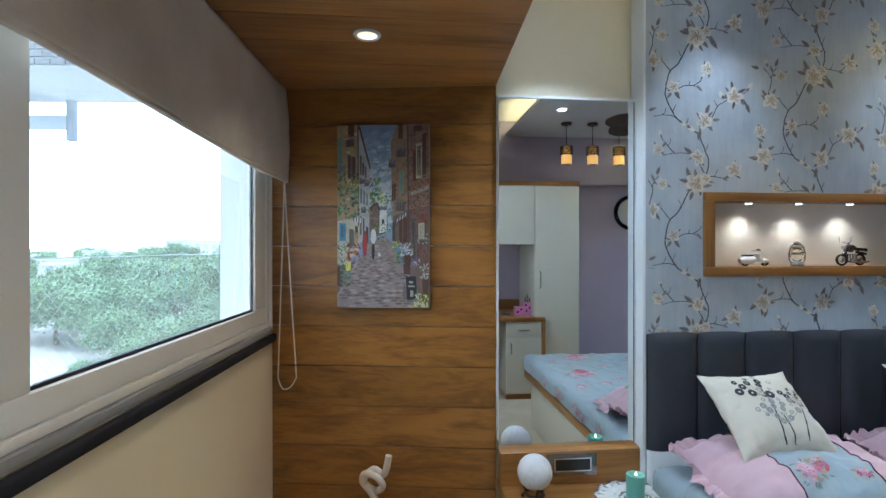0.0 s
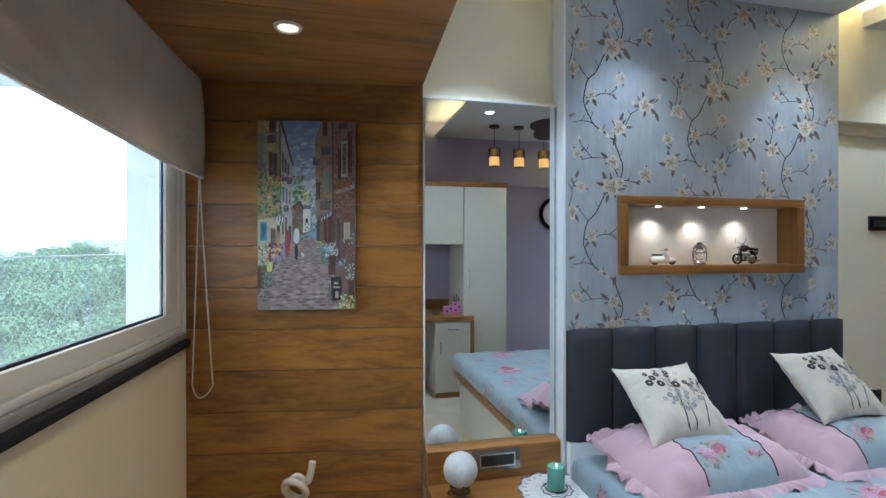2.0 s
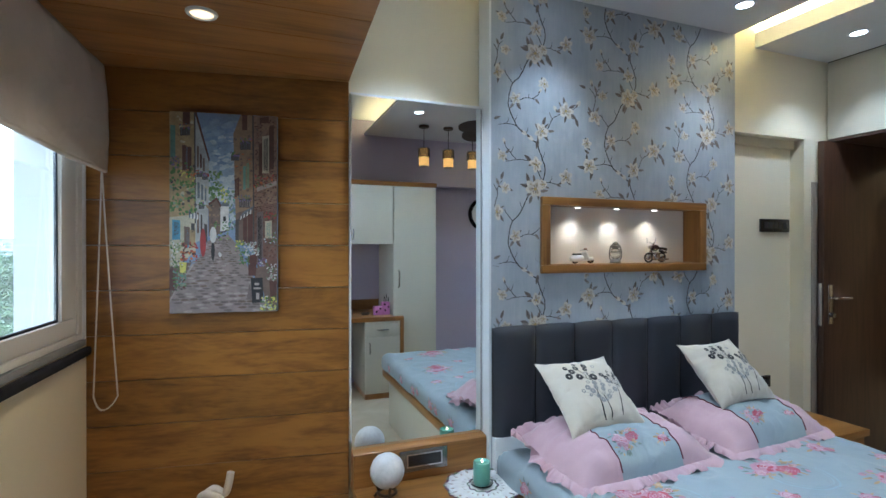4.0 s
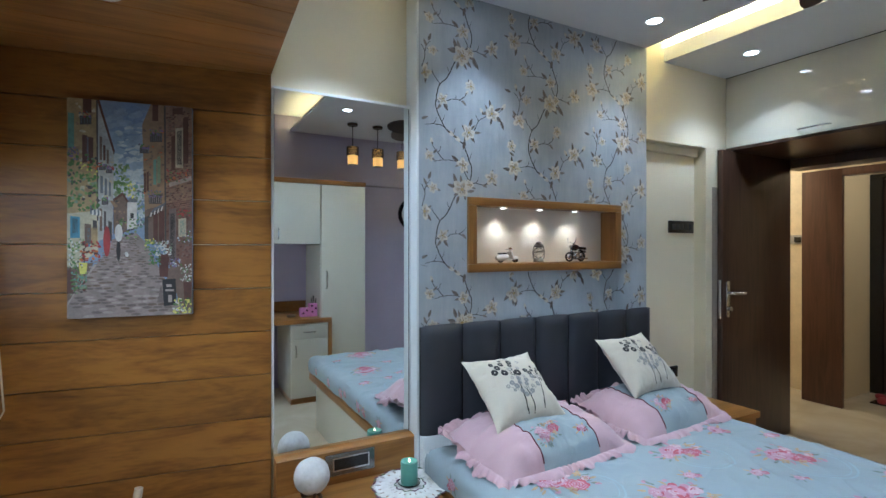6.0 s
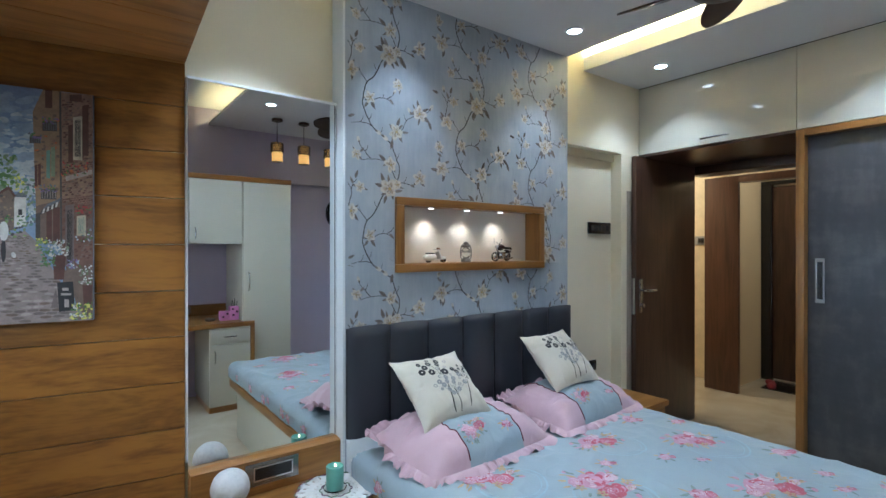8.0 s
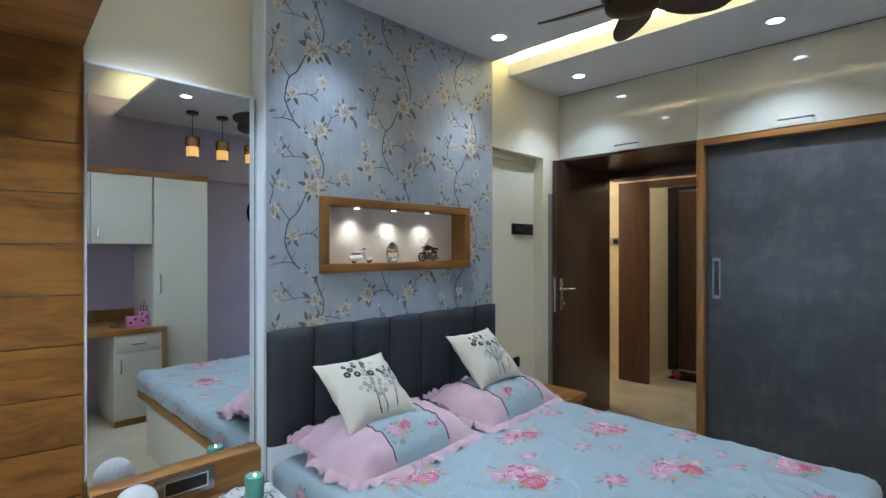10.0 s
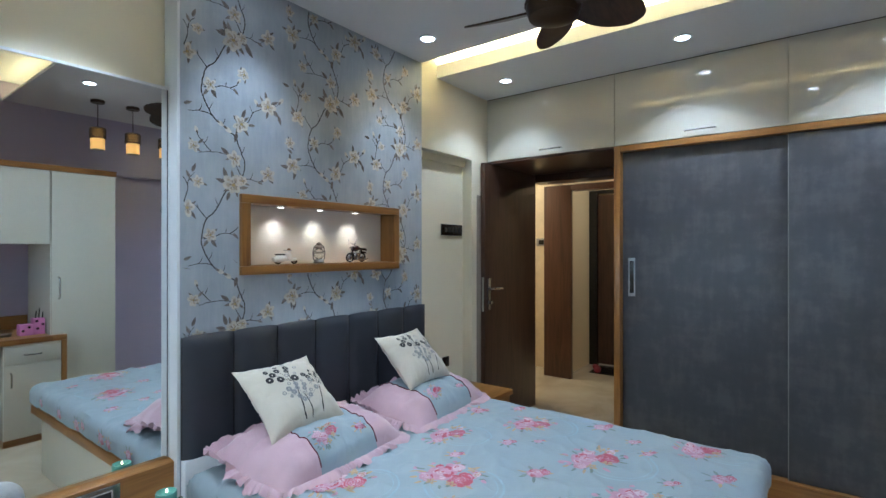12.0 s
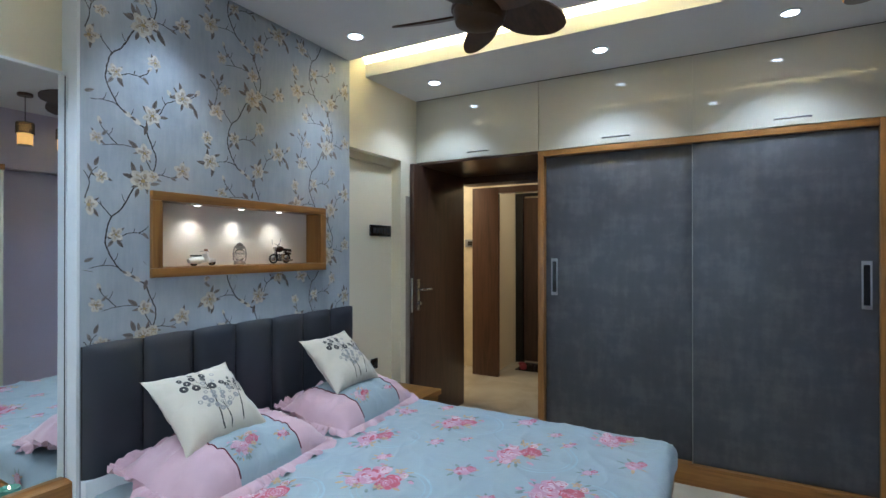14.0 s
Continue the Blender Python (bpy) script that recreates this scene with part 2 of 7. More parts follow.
# ---------------------------------------------------------------- mesh helpers
def add_box(bm, x0, y0, z0, x1, y1, z1, bevel=0.0, seg=2):
    vs = [bm.verts.new(v) for v in ((x0, y0, z0), (x1, y0, z0), (x1, y1, z0), (x0, y1, z0), (x0, y0, z1), (x1, y0, z1), (x1, y1, z1), (x0, y1, z1))]
    fs = [bm.faces.new([vs[i] for i in f]) for f in ((3, 2, 1, 0), (4, 5, 6, 7), (0, 1, 5, 4), (1, 2, 6, 5), (2, 3, 7, 6), (3, 0, 4, 7))]
    if bevel > 0:
        es = list({e for f in fs for e in f.edges})
        bmesh.ops.bevel(bm, geom=es, offset=bevel, segments=seg, affect="EDGES", profile=0.6)
    return bm


def box(x0, y0, z0, x1, y1, z1, bevel=0.0, seg=2):
    return add_box(bmesh.new(), min(x0, x1), min(y0, y1), min(z0, z1), max(x0, x1), max(y0, y1), max(z0, z1), bevel, seg)


def lathe(profile, n=24, cx=0.0, cy=0.0, bm=None):
    """A turned solid from (radius, height) pairs."""
    bm = bm or bmesh.new()
    rings = []
    for r, z in profile:
        if r < 1e-5:
            rings.append([bm.verts.new((cx, cy, z))])
        else:
            rings.append([bm.verts.new((cx + r * math.cos(2 * math.pi * i / n), cy + r * math.sin(2 * math.pi * i / n), z)) for i in range(n)])
    for a, b in zip(rings, rings[1:]):
        for i in range(n):
            j = (i + 1) % n
            if len(a) == 1 and len(b) > 1:
                bm.faces.new((a[0], b[j], b[i]))
            elif len(b) == 1 and len(a) > 1:
                bm.faces.new((a[i], a[j], b[0]))
            elif len(a) > 1:
                bm.faces.new((a[i], a[j], b[j], b[i]))
    for ring, flip in ((rings[0], True), (rings[-1], False)):
        if len(ring) > 1:
            bm.faces.new(ring[::-1] if flip else ring)
    return bm


def tube(points, radius, n=8, bm=None, taper=None, closed=False):
    """A round bar along a line of points."""
    bm = bm or bmesh.new()
    pts = [Vector(p) for p in points]
    rings, last = [], None
    for i, p in enumerate(pts):
        if closed:
            d = pts[(i + 1) % len(pts)] - pts[i - 1]
        else:
            d = pts[min(i + 1, len(pts) - 1)] - pts[max(i - 1, 0)]
        d.normalize()
        side = last - d * last.dot(d) if last is not None else d.orthogonal()
        if side.length < 1e-6:
            side = d.orthogonal()
        side.normalize()
        last = side
        up = d.cross(side)
        r = radius if taper is None else taper[i]
        rings.append([bm.verts.new(p + side * r * math.cos(2 * math.pi * k / n) + up * r * math.sin(2 * math.pi * k / n)) for k in range(n)])
    pairs = list(zip(rings, rings[1:])) + ([(rings[-1], rings[0])] if closed else [])
    for a, b in pairs:
        for k in range(n):
            bm.faces.new((a[k], a[(k + 1) % n], b[(k + 1) % n], b[k]))
    if not closed:
        bm.faces.new(rings[0][::-1])
        bm.faces.new(rings[-1])
    return bm


def moved(bm, m):
    bmesh.ops.transform(bm, matrix=m, verts=bm.verts)
    return bm


def smooth_on(me, angle=40):
    me.polygons.foreach_set("use_smooth", [True] * len(me.polygons))
    me.set_sharp_from_angle(angle=radians(angle))


def part(name, bm, material, parent=None, label="", smooth=True, m=None):
    """Links a bmesh as one mesh object under a thing or a part."""
    if m is not None:
        moved(bm, m)
    bmesh.ops.recalc_face_normals(bm, faces=bm.faces)
    me = bpy.data.meshes.new(name)
    bm.to_mesh(me)
    bm.free()
    if smooth:
        smooth_on(me)
    me.materials.append(material)
    ob = new(name, me)
    if parent is not None:
        ob.parent = parent
    if label:
        ob["label"] = label
    return ob


def thing(name, label, category, group="", kind="", at=None):
    ob = new(name)
    ob.empty_display_size = 0.05
    if at is not None:
        ob.matrix_basis = at
    return tagged(ob, label, category, group, kind)


def struct(name, bm, material, label, category="wall", m=None, smooth=True):
    return tagged(part(name, bm, material, None, label, smooth, m), label, category, "", "structure")


# window side: s runs along the wall from the wooden wall towards the camera, n into the room
_b = radians(4.0)
BAY = Matrix(((-math.sin(_b), math.cos(_b), 0, -0.554), (-math.cos(_b), -math.sin(_b), 0, 2.198), (0, 0, 1, 0), (0, 0, 0, 1)))
# wooden wall: u runs from its edge beside the mirror to the window corner, v into the room
_a = radians(9.0)
WOODEN = Matrix(((-math.cos(_a), -math.sin(_a), 0, 0.392), (math.sin(_a), -math.cos(_a), 0, 2.048), (0, 0, 1, 0), (0, 0, 0, 1)))

# ---------------------------------------------------------------- structure
struct("floor", box(-1.2, -1.35, -0.12, 6.6, 4.2, 0.0), M_FLOOR, "polished cream vitrified tile floor with soft reflections", "floor")

wn = box(0.36, 2.062, 0, 2.4635, 2.30, 2.70)
struct("wall_north", wn, M_CREAM, "cream painted wall behind mirror and headboard")
wb = box(2.464, 2.125, 0, 3.158, 2.30, 2.0555)
add_box(wb, 3.158, 2.04, 0, 4.15, 2.30, 2.0555)
struct("trim_wall_beam", box(2.464, 2.04, 2.056, 4.15, 2.30, 2.70), M_CREAM, "cream painted beam above the recess", "beam")
struct("trim_recess_head", box(2.464, 2.098, 2.006, 3.157, 2.1248, 2.0555), M_CREAM, "narrow cream head strip of the recess", "trim")
struct("wall_north_recess", wb, M_CREAM, "cream painted wall with a shallow door-high recess")

# shadow of the open leaf on the wall, laid on as a thin taupe strip
struct("trim_door_strip", box(3.222, 2.034, 0.0, 3.300, 2.0398, 1.80, 0.002), plain("taupe_edging_paint", (0.30, 0.25, 0.20), 0.5, vary=0.05), "thin taupe strip standing for the open door's shadow on the wall", "trim")

# wallpapered chimney-like panel round the niche
NX0, NX1, NZ0, NZ1 = 1.261, 2.212, 1.306, 1.606
pw = bmesh.new()
for i, (x0, x1) in enumerate(((0.995, NX0), (NX0, NX1), (NX1, 2.463))):
    for j, (z0, z1) in enumerate(((0, NZ0), (NZ0, NZ1), (NZ1, 2.62))):
        if (i, j) != (1, 1):
            add_box(pw, x0, 1.95, z0, x1, 2.058, z1)
bmesh.ops.remove_doubles(pw, verts=pw.verts, dist=0.0005)
struct("wall_papered", pw, M_PAPER, "projecting wall panel in blue-grey floral wallpaper")
struct("trim_return", box(0.985, 1.951, 0, 0.9945, 2.058, 2.60), M_FRAMEWHITE, "white side edging of the papered wall panel", "trim")
struct("niche_back", box(NX0 + 0.002, 2.046, NZ0 + 0.002, NX1 - 0.002, 2.056, NZ1 - 0.002), plain("warm_white_niche_paint", (0.70, 0.64, 0.55), 0.6, vary=0.03), "warm white back of the wall niche", "wall")

# wooden wall boards, each a board of its own
core = struct("wall_wooden", box(-0.0, -0.20, 0, 1.08, -0.016, 2.60), M_WHITE, "wall clad in honey-brown teak boards", m=WOODEN)
edges = [0.0] + [0.046 + 0.17 * k for k in range(12)] + [SOFFIT]
for z0, z1 in zip(edges, edges[1:]):
    part("board", moved(box(0.0, -0.016, z0 + 0.0012, 1.06, 0.0, z1 - 0.0012, 0.0012, 1), WOODEN), M_WOOD, core)

# wooden soffit over the bay, boards running across
soff = bmesh.new()
sv = [soff.verts.new(v) for v in ((0.392, 2.06, SOFFIT + 0.016), (-1.0, 2.4, SOFFIT + 0.016), (-1.2, -1.0, SOFFIT + 0.016), (0.213, -1.0, SOFFIT + 0.016))]
st = [soff.verts.new((v.co.x, v.co.y, 2.70)) for v in sv]
soff.faces.new(sv); soff.faces.new(st[::-1])
for i in range(4):
    j = (i + 1) % 4
    soff.faces.new((sv[i], st[i], st[j], sv[j]))
soffit = struct("ceiling_bay_soffit", soff, M_CREAM, "lowered bay soffit clad in honey-brown teak boards", "ceiling", smooth=False)
yy = 2.22
while yy > -0.99:
    y1 = max(yy - 0.185, -1.0)
    sb = bmesh.new()
    e0, e1 = 0.392 - (2.05 - yy) * 0.0587, 0.392 - (2.05 - y1) * 0.0587
    vs = [(-0.85, yy - 0.002), (min(e0, 0.392), yy - 0.002), (min(e1, 0.392), y1 + 0.002), (-0.95, y1 + 0.002)]
    lo = [sb.verts.new((x, y, SOFFIT)) for x, y in vs]
    hi = [sb.verts.new((x, y, SOFFIT + 0.016)) for x, y in vs]
    sb.faces.new(lo); sb.faces.new(hi[::-1])
    for i in range(4):
        j = (i + 1) % 4
        sb.faces.new((lo[i], hi[i], hi[j], lo[j]))
    part("board", sb, M_SOFFIT, soffit, smooth=False)
    yy = y1

# window wall
wwl = box(-0.1, -0.22, 0, 3.4, 0.0, 1.0375)
struct("wall_west_jamb", box(-0.1, -0.22, 1.038, 0.0135, 0.0, 2.7), M_WHITE, "white jamb beside the window", m=BAY)
add_box(wwl, 2.62, -0.22, 1.0375, 3.4, 0.0, 2.7)
add_box(wwl, 0.012, -0.22, 2.09, 2.62, 0.0, 2.7)
struct("wall_west", wwl, plain("warm_cream_wall_paint", (0.78, 0.67, 0.46), 0.55, vary=0.03, grain=260, bump=0.04), "cream painted wall below a wide window", m=BAY)

win = tagged(new("window_1"), "white plastic-framed window with clear panes", "window", "", "structure")
def bay_box(name, s0, n0, z0, s1, n1, z1, mat_, parent, bevel=0.0, label=""):
    return part(name, moved(box(s0, n0, z0, s1, n1, z1, bevel), BAY), mat_, parent, label)
bay_box("sill_frame", 0.014, -0.10, 1.062, 2.615, -0.006, 1.085, M_UPVC, win, 0.004)
bay_box("jamb_frame", 0.014, -0.10, 1.085, 0.055, -0.006, 2.06, M_UPVC, win, 0.004)
bay_box("jamb_frame", 2.575, -0.10, 1.085, 2.615, -0.006, 2.06, M_UPVC, win, 0.004)
bay_box("head_frame", 0.014, -0.10, 2.06, 2.615, -0.006, 2.088, M_UPVC, win, 0.004)
bay_box("track", 0.014, -0.11, 1.038, 2.615, 0.004, 1.060, M_TRACK, win, 0.002, "grey sliding track")
for s0, s1, nn in ((0.057, 1.46, -0.010), (1.40, 2.573, -0.060)):
    sash = bmesh.new()
    W, S = 0.120, 0.182
    z0, z1 = 1.087, 2.058
    add_box(sash, s0, nn - 0.035, z0, s1, nn, z0 + 0.060, 0.006)
    add_box(sash, s0, nn - 0.035, z1 - 0.06, s1, nn, z1, 0.006)
    add_box(sash, s0, nn - 0.035, z0 + 0.060, s0 + W, nn, z1 - 0.06, 0.006)
    add_box(sash, s1 - S, nn - 0.035, z0 + 0.060, s1, nn, z1 - 0.06, 0.006)
    so = part("sash", moved(sash, BAY), M_UPVC, win)
    gk = bmesh.new()
    add_box(gk, s0 + W, nn - 0.024, z0 + 0.060, s1 - S, nn - 0.012, z0 + 0.068)
    add_box(gk, s0 + W, nn - 0.024, z0 + 0.068, s0 + W + 0.007, nn - 0.012, z1 - 0.06)
    part("gasket", moved(gk, BAY), M_GASKET, so)
    pane = part("pane", moved(box(s0 + W + 0.007, nn - 0.021, z0 + 0.068, s1 - S, nn - 0.016, z1 - 0.06), BAY), M_GLASS, so)
    pane.visible_shadow = False
struct("trim_window_rail", box(0.012, 0.0, 1.002, 2.62, 0.024, 1.035, 0.011, 3), M_RUBBER, "dark grey rounded rail below the window", "trim", m=BAY)

# rest of the shell
wsth = box(-1.2, -1.26, 0, 4.3, -1.095, 2.70)
add_box(wsth, 0.2, -1.095, 2.06, 4.1, -1.005, 2.70)
struct("wall_south", wsth, M_LILAC, "lilac-grey painted wall with a beam above")
struct("wall_east_passage", box(4.18, -1.2, 0, 4.30, 1.10, 2.70), M_CREAM, "plain cream wall behind the wardrobe")
struct("wall_over_door", box(4.18, 1.10, 2.10, 4.30, 2.30, 2.70), M_CREAM, "plain cream wall above the doorway")

# false ceiling: three flat bands with two lit slots between them
SL0, SL1, SR0, SR1 = 0.80, 1.09, 2.455, 2.735
cl = box(0.20, -1.095, CEIL, SL0, 2.08, CEIL + 0.05)
struct("ceiling_window_band", cl, M_WHITE, "white plaster ceiling band beside the bay", "ceiling")
cm = box(SL1, -1.095, CEIL, SR0, 2.08, CEIL + 0.018)
struct("ceiling_middle", cm, M_WHITE, "white plaster false ceiling over the bed", "ceiling")
cr = box(SR1, -1.095, CEIL, 4.3, 2.08, CEIL + 0.05)
struct("ceiling_wardrobe_band", cr, M_WHITE, "white plaster ceiling band before the lofts", "ceiling")
struct("ceiling_slab", box(-1.2, -1.2, 2.70, 6.6, 4.2, 2.80), M_WHITE, "white slab above the false ceiling", "ceiling")
for x in (SL0, SR1):
    d = -1 if x == SL0 else 1
    struct("trim_cove_lip", box(x, -1.095, CEIL + 0.05, x + d * 0.02, 2.04, CEIL + 0.085), M_WHITE, "white upstand of the lit ceiling slot", "trim")
# extra tape at SR0 is an added fill for warm spill and the loft-flap streak
M_LEDFILL = glow("dim_led_strip", (1.0, 0.72, 0.28), 17.0)
M_LEDSOFT = glow("soft_led_strip", (1.0, 0.74, 0.32), 9.0)
for x, z, tape_mat in ((SL1 + 0.03, CEIL + 0.019, M_LEDSOFT), (SR0 - 0.03, CEIL + 0.019, M_LEDFILL), (SR1 + 0.060, CEIL + 0.051, M_LEDSTRIP)):
    strip = thing("led_strip", "warm white strip light hidden in the ceiling slot", "strip light", "cove lights")
    part("tape", box(x - 0.012, -0.95, z, x + 0.012, 2.03, z + 0.008), tape_mat, strip)

# ---------------------------------------------------------------- lamps of the place
def downlight(x, y, z, watts, size=80, blend=0.6, colour=COOL, face=M_LED, label="round recessed ceiling downlight, lit cool white", r=0.043):
    t = thing("ceiling_downlight", label, "downlight", "recessed ceiling downlights")
    rim = bmesh.new()
    lathe([(r * 0.80, z - 0.002), (r * 0.86, z - 0.006), (r * 1.08, z - 0.006), (r * 1.16, z - 0.001), (r * 1.16, z), (r * 0.80, z)], 28, x, y, rim)
    part("rim", rim, M_FRAMEWHITE, t)
    part("lamp_face", lathe([(r * 0.80, z - 0.0035), (r * 0.80, z - 0.001)], 28, x, y), face, t, "glowing diffuser")
    spot(x, y, z - 0.02, watts, size, blend, colour)
    return t


for x, y in ((1.27, 1.70), (2.20, 1.69)):
    downlight(x, y, CEIL, 15.5, 86, 0.9)
for x, y in ((1.35, 0.01), (2.20, 0.01)):
    downlight(x, y, CEIL, 11, 115, 1.0)
for x, y, w in ((3.055, 1.69, 9.5), (3.03, 0.57, 14.5), (3.02, -0.335, 14)):
    downlight(x, y, CEIL, w, 112, 0.6)
downlight(0.62, 1.72, CEIL, 22)
downlight(-0.12, 0.30, SOFFIT, 13.5, 150, 1.0, (1.0, 0.86, 0.66), M_LEDWARM, "round recessed soffit downlight, lit warm white", 0.038)
downlight(0.60, 0.02, CEIL, 16, 120, 0.9)
downlight(-0.115, 1.600, SOFFIT, 8, 120, 1.0, (1.0, 0.80, 0.52), M_LEDWARM, "round recessed soffit downlight, lit warm white", 0.038)

# ---------------------------------------------------------------- mirror and its ledge
mir = thing("wall_mirror", "tall frameless mirror in a slim white frame", "mirror")
part("mirror_glass", box(0.397, 2.018, 0.5755, 0.9790, 2.024, 2.016), M_MIRROR, mir, "clear silvered mirror glass", smooth=False)
part("backing", box(0.3935, 2.0245, 0.601, 0.984, 2.0610, 2.026), M_FRAMEWHITE, mir)
part("top_bar", box(0.394, 2.012, 2.0165, 0.984, 2.024, 2.027, 0.002), M_FRAMEWHITE, mir)
part("edge_line", box(0.9770, 2.0160, 0.5765, 0.9789, 2.0178, 2.0155), M_GASKET, mir, "thin dark bevel line")
part("side_bar", box(0.9795, 2.014, 0.5755, 0.9840, 2.024, 2.0160, 0.001), M_FRAMEWHITE, mir)

ledge = thing("mirror_ledge", "honey-brown wooden ledge box below the mirror", "ledge")
lb = bmesh.new()
lv = [[lb.verts.new((x, y, z)) for y, z in ((1.975, 0.434), (1.975, 0.566), (1.979, 0.5695), (2.0235, 0.5745), (2.0235, 0.434))] for x in (0.397, 0.984)]
lb.faces.new(lv[0]); lb.faces.new(lv[1][::-1])
for i in range(5):
    lb.faces.new((lv[0][i], lv[1][i], lv[1][(i + 1) % 5], lv[0][(i + 1) % 5]))
part("body", lb, M_WOODX, ledge)
plate = part("socket_plate", box(0.586, 1.968, 0.468, 0.796, 1.9748, 0.556, 0.002), plain("smoked_silver_plate", (0.27, 0.26, 0.24), 0.18, 0.8, vary=0.1), ledge, "smoked metal power socket plate")
rim = bmesh.new()
for a0, b0, a1, b1 in ((0.616, 0.486, 0.772, 0.4915), (0.616, 0.5365, 0.772, 0.542), (0.616, 0.4915, 0.6215, 0.5365), (0.7665, 0.4915, 0.772, 0.5365)):
    add_box(rim, a0, 1.965, b0, a1, 1.9678, b1)
part("socket_rim", rim, M_CHROME, plate, "bright chrome rim")
part("socket_insert", box(0.6220, 1.9665, 0.4920, 0.7660, 1.9678, 0.5360), M_BLACK, plate)

table = thing("bedside_table", "honey-brown wooden bedside table built in below the mirror", "bedside table")
part("top", box(0.398, 1.675, 0.402, 0.965, 2.05, 0.432, 0.004), M_WOODX, table)
part("carcass", box(0.405, 1.695, 0.06, 0.958, 2.045, 0.4015, 0.003), M_WOODX, table)
part("drawer_front", box(0.41, 1.677, 0.10, 0.953, 1.6945, 0.39, 0.003), M_CABINET, table, "cream drawer front")
part("plinth", box(0.42, 1.72, 0.0, 0.94, 2.04, 0.06), M_WOODX, table)

# ---------------------------------------------------------------- bed
def bed_z(x, y):
    """Height of the made bed's top."""
    s = 0.548 + 0.004 * noise.noise((x * 3, y * 3, 1.0)) + 0.0022 * noise.noise((x * 11, y * 9, 4.0)) + 0.0080 * (1 - abs(noise.noise((x * 4.5 + y * 1.5, y * 3.0 - x * 2, 9.0)))) ** 7 + 0.0055 * (1 - abs(noise.noise((x * 2.5 - y * 6, y * 3.0 + x * 5, 3.0)))) ** 8
    return s


BX0, BX1, BY0, BY1 = 0.990, 2.505, 0.135, 1.885
bed = thing("double_bed", "double bed with cream base, wooden rails and black padded headboard", "bed")
part("base", box(1.035, 0.20, 0.0, 2.46, 1.885, 0.372, 0.004), M_CABINET, bed, "cream laminate bed box")
part("side_rail", box(0.993, 0.150, 0.373, 1.060, 1.885, 0.425, 0.006), M_WOODY, bed, "honey-brown wooden side rail")
part("side_rail", box(2.440, 0.150, 0.373, 2.510, 1.885, 0.425, 0.006), M_WOODY, bed, "honey-brown wooden side rail")
part("foot_rail", box(1.0605, 0.140, 0.373, 2.4395, 0.215, 0.425, 0.006), M_WOODX, bed, "honey-brown wooden foot rail")
part("deck", box(1.0605, 0.2155, 0.373, 2.4395, 1.885, 0.400), M_CABINET, bed)
part("back_panel", box(0.998, 1.915, 0.0, 2.470, 1.948, 0.573, 0.002), M_FRAMEWHITE, bed, "white panel under the headboard")
hb = part("headboard", box(0.996, 1.938, 0.574, 2.478, 1.9485, 1.046, 0.002), M_BLACK, bed, "black leatherette headboard of upright padded panels")
M_LEATHER = plain("black_leatherette", (0.029, 0.033, 0.042), 0.44, vary=0.15, grain=420, stain=6, bump=0.18)
seams = [0.996, 1.210, 1.420, 1.635, 1.851, 2.064, 2.277, 2.479]
for x0, x1 in zip(seams, seams[1:]):
    b = bmesh.new()
    nx, nz = 14, 20
    grid = [[None] * (nz + 1) for _ in range(nx + 1)]
    for i in range(nx + 1):
        for j in range(nz + 1):
            u, w = i / nx, j / nz
            puff = (1 - abs(2 * u - 1) ** 5) * (1 - max(0, 2 * w - 1) ** 10) ** 0.5
            x = x0 + 0.001 + (x1 - x0 - 0.002) * u
            z = 0.574 + 0.479 * w
            grid[i][j] = b.verts.new((x, 1.9375 - 0.022 * puff - 0.0015 * noise.noise((x * 14, z * 7, 3)), z - 0.006 * abs(2 * u - 1) ** 4 * (w > 0.95)))
    for i in range(nx):
        for j in range(nz):
            b.faces.new((grid[i][j], grid[i + 1][j], grid[i + 1][j + 1], grid[i][j + 1]))
    part("padded_panel", b, M_LEATHER, hb)

M_SHEET = fabric("pale_blue_bedsheet", (0.280, 0.340, 0.370), 0.8, 0.06, 600, 0.15, 5, 0.16)
M_PINK = fabric("pink_pillow_cotton", (0.48, 0.330, 0.362), 0.8, 0.06, 600, 0.2, 8, 0.16)


def sheet_mesh():
    """Mattress in its sheet: soft rounded edges, small wrinkles, sides falling to the rails."""
    b = bmesh.new()
    nx, ny = 110, 126
    prof = [(0.0, 0.0, -0.115), (0.0, 0.0, -0.085), (0.0, 0.0, -0.055), (0.006, 0.0, -0.034), (0.018, 0.0, -0.014), (0.036, 0.0, -0.004)]
    inset = [p[0] for p in prof] + [0.06]
    drop = [p[2] for p in prof] + [0.0]
    def side(v, lo, hi, n):
        k = len(inset)
        out = [(lo + inset[i], drop[i]) for i in range(k)]
        out += [(lo + inset[-1] + (hi - lo - 2 * inset[-1]) * i / (n - 1), 0.0) for i in range(1, n - 1)]
        out += [(hi - inset[i], drop[i]) for i in range(k - 1, -1, -1)]
        return out
    xs, ys = side(0, BX0, BX1, nx), side(0, BY0, BY1, ny)
    g = []
    for x, dx in xs:
        row = []
        for y, dy in ys:
            d = min(dx, dy)
            z = bed_z(x, y) + d
            wob = 0.006 * noise.noise((x * 7, y * 7, z * 4 + 2)) if d < -0.01 else 0
            row.append(b.verts.new((x + wob * (1 if x > 1.7 else -1), y + wob, z)))
        g.append(row)
    for i in range(len(xs) - 1):
        for j in range(len(ys) - 1):
            b.faces.new((g[i][j], g[i + 1][j], g[i + 1][j + 1], g[i][j + 1]))
    return b


sheet = tagged(part("bedsheet", sheet_mesh(), M_SHEET), "pale blue bedsheet printed with pink roses over the mattress", "bedsheet")

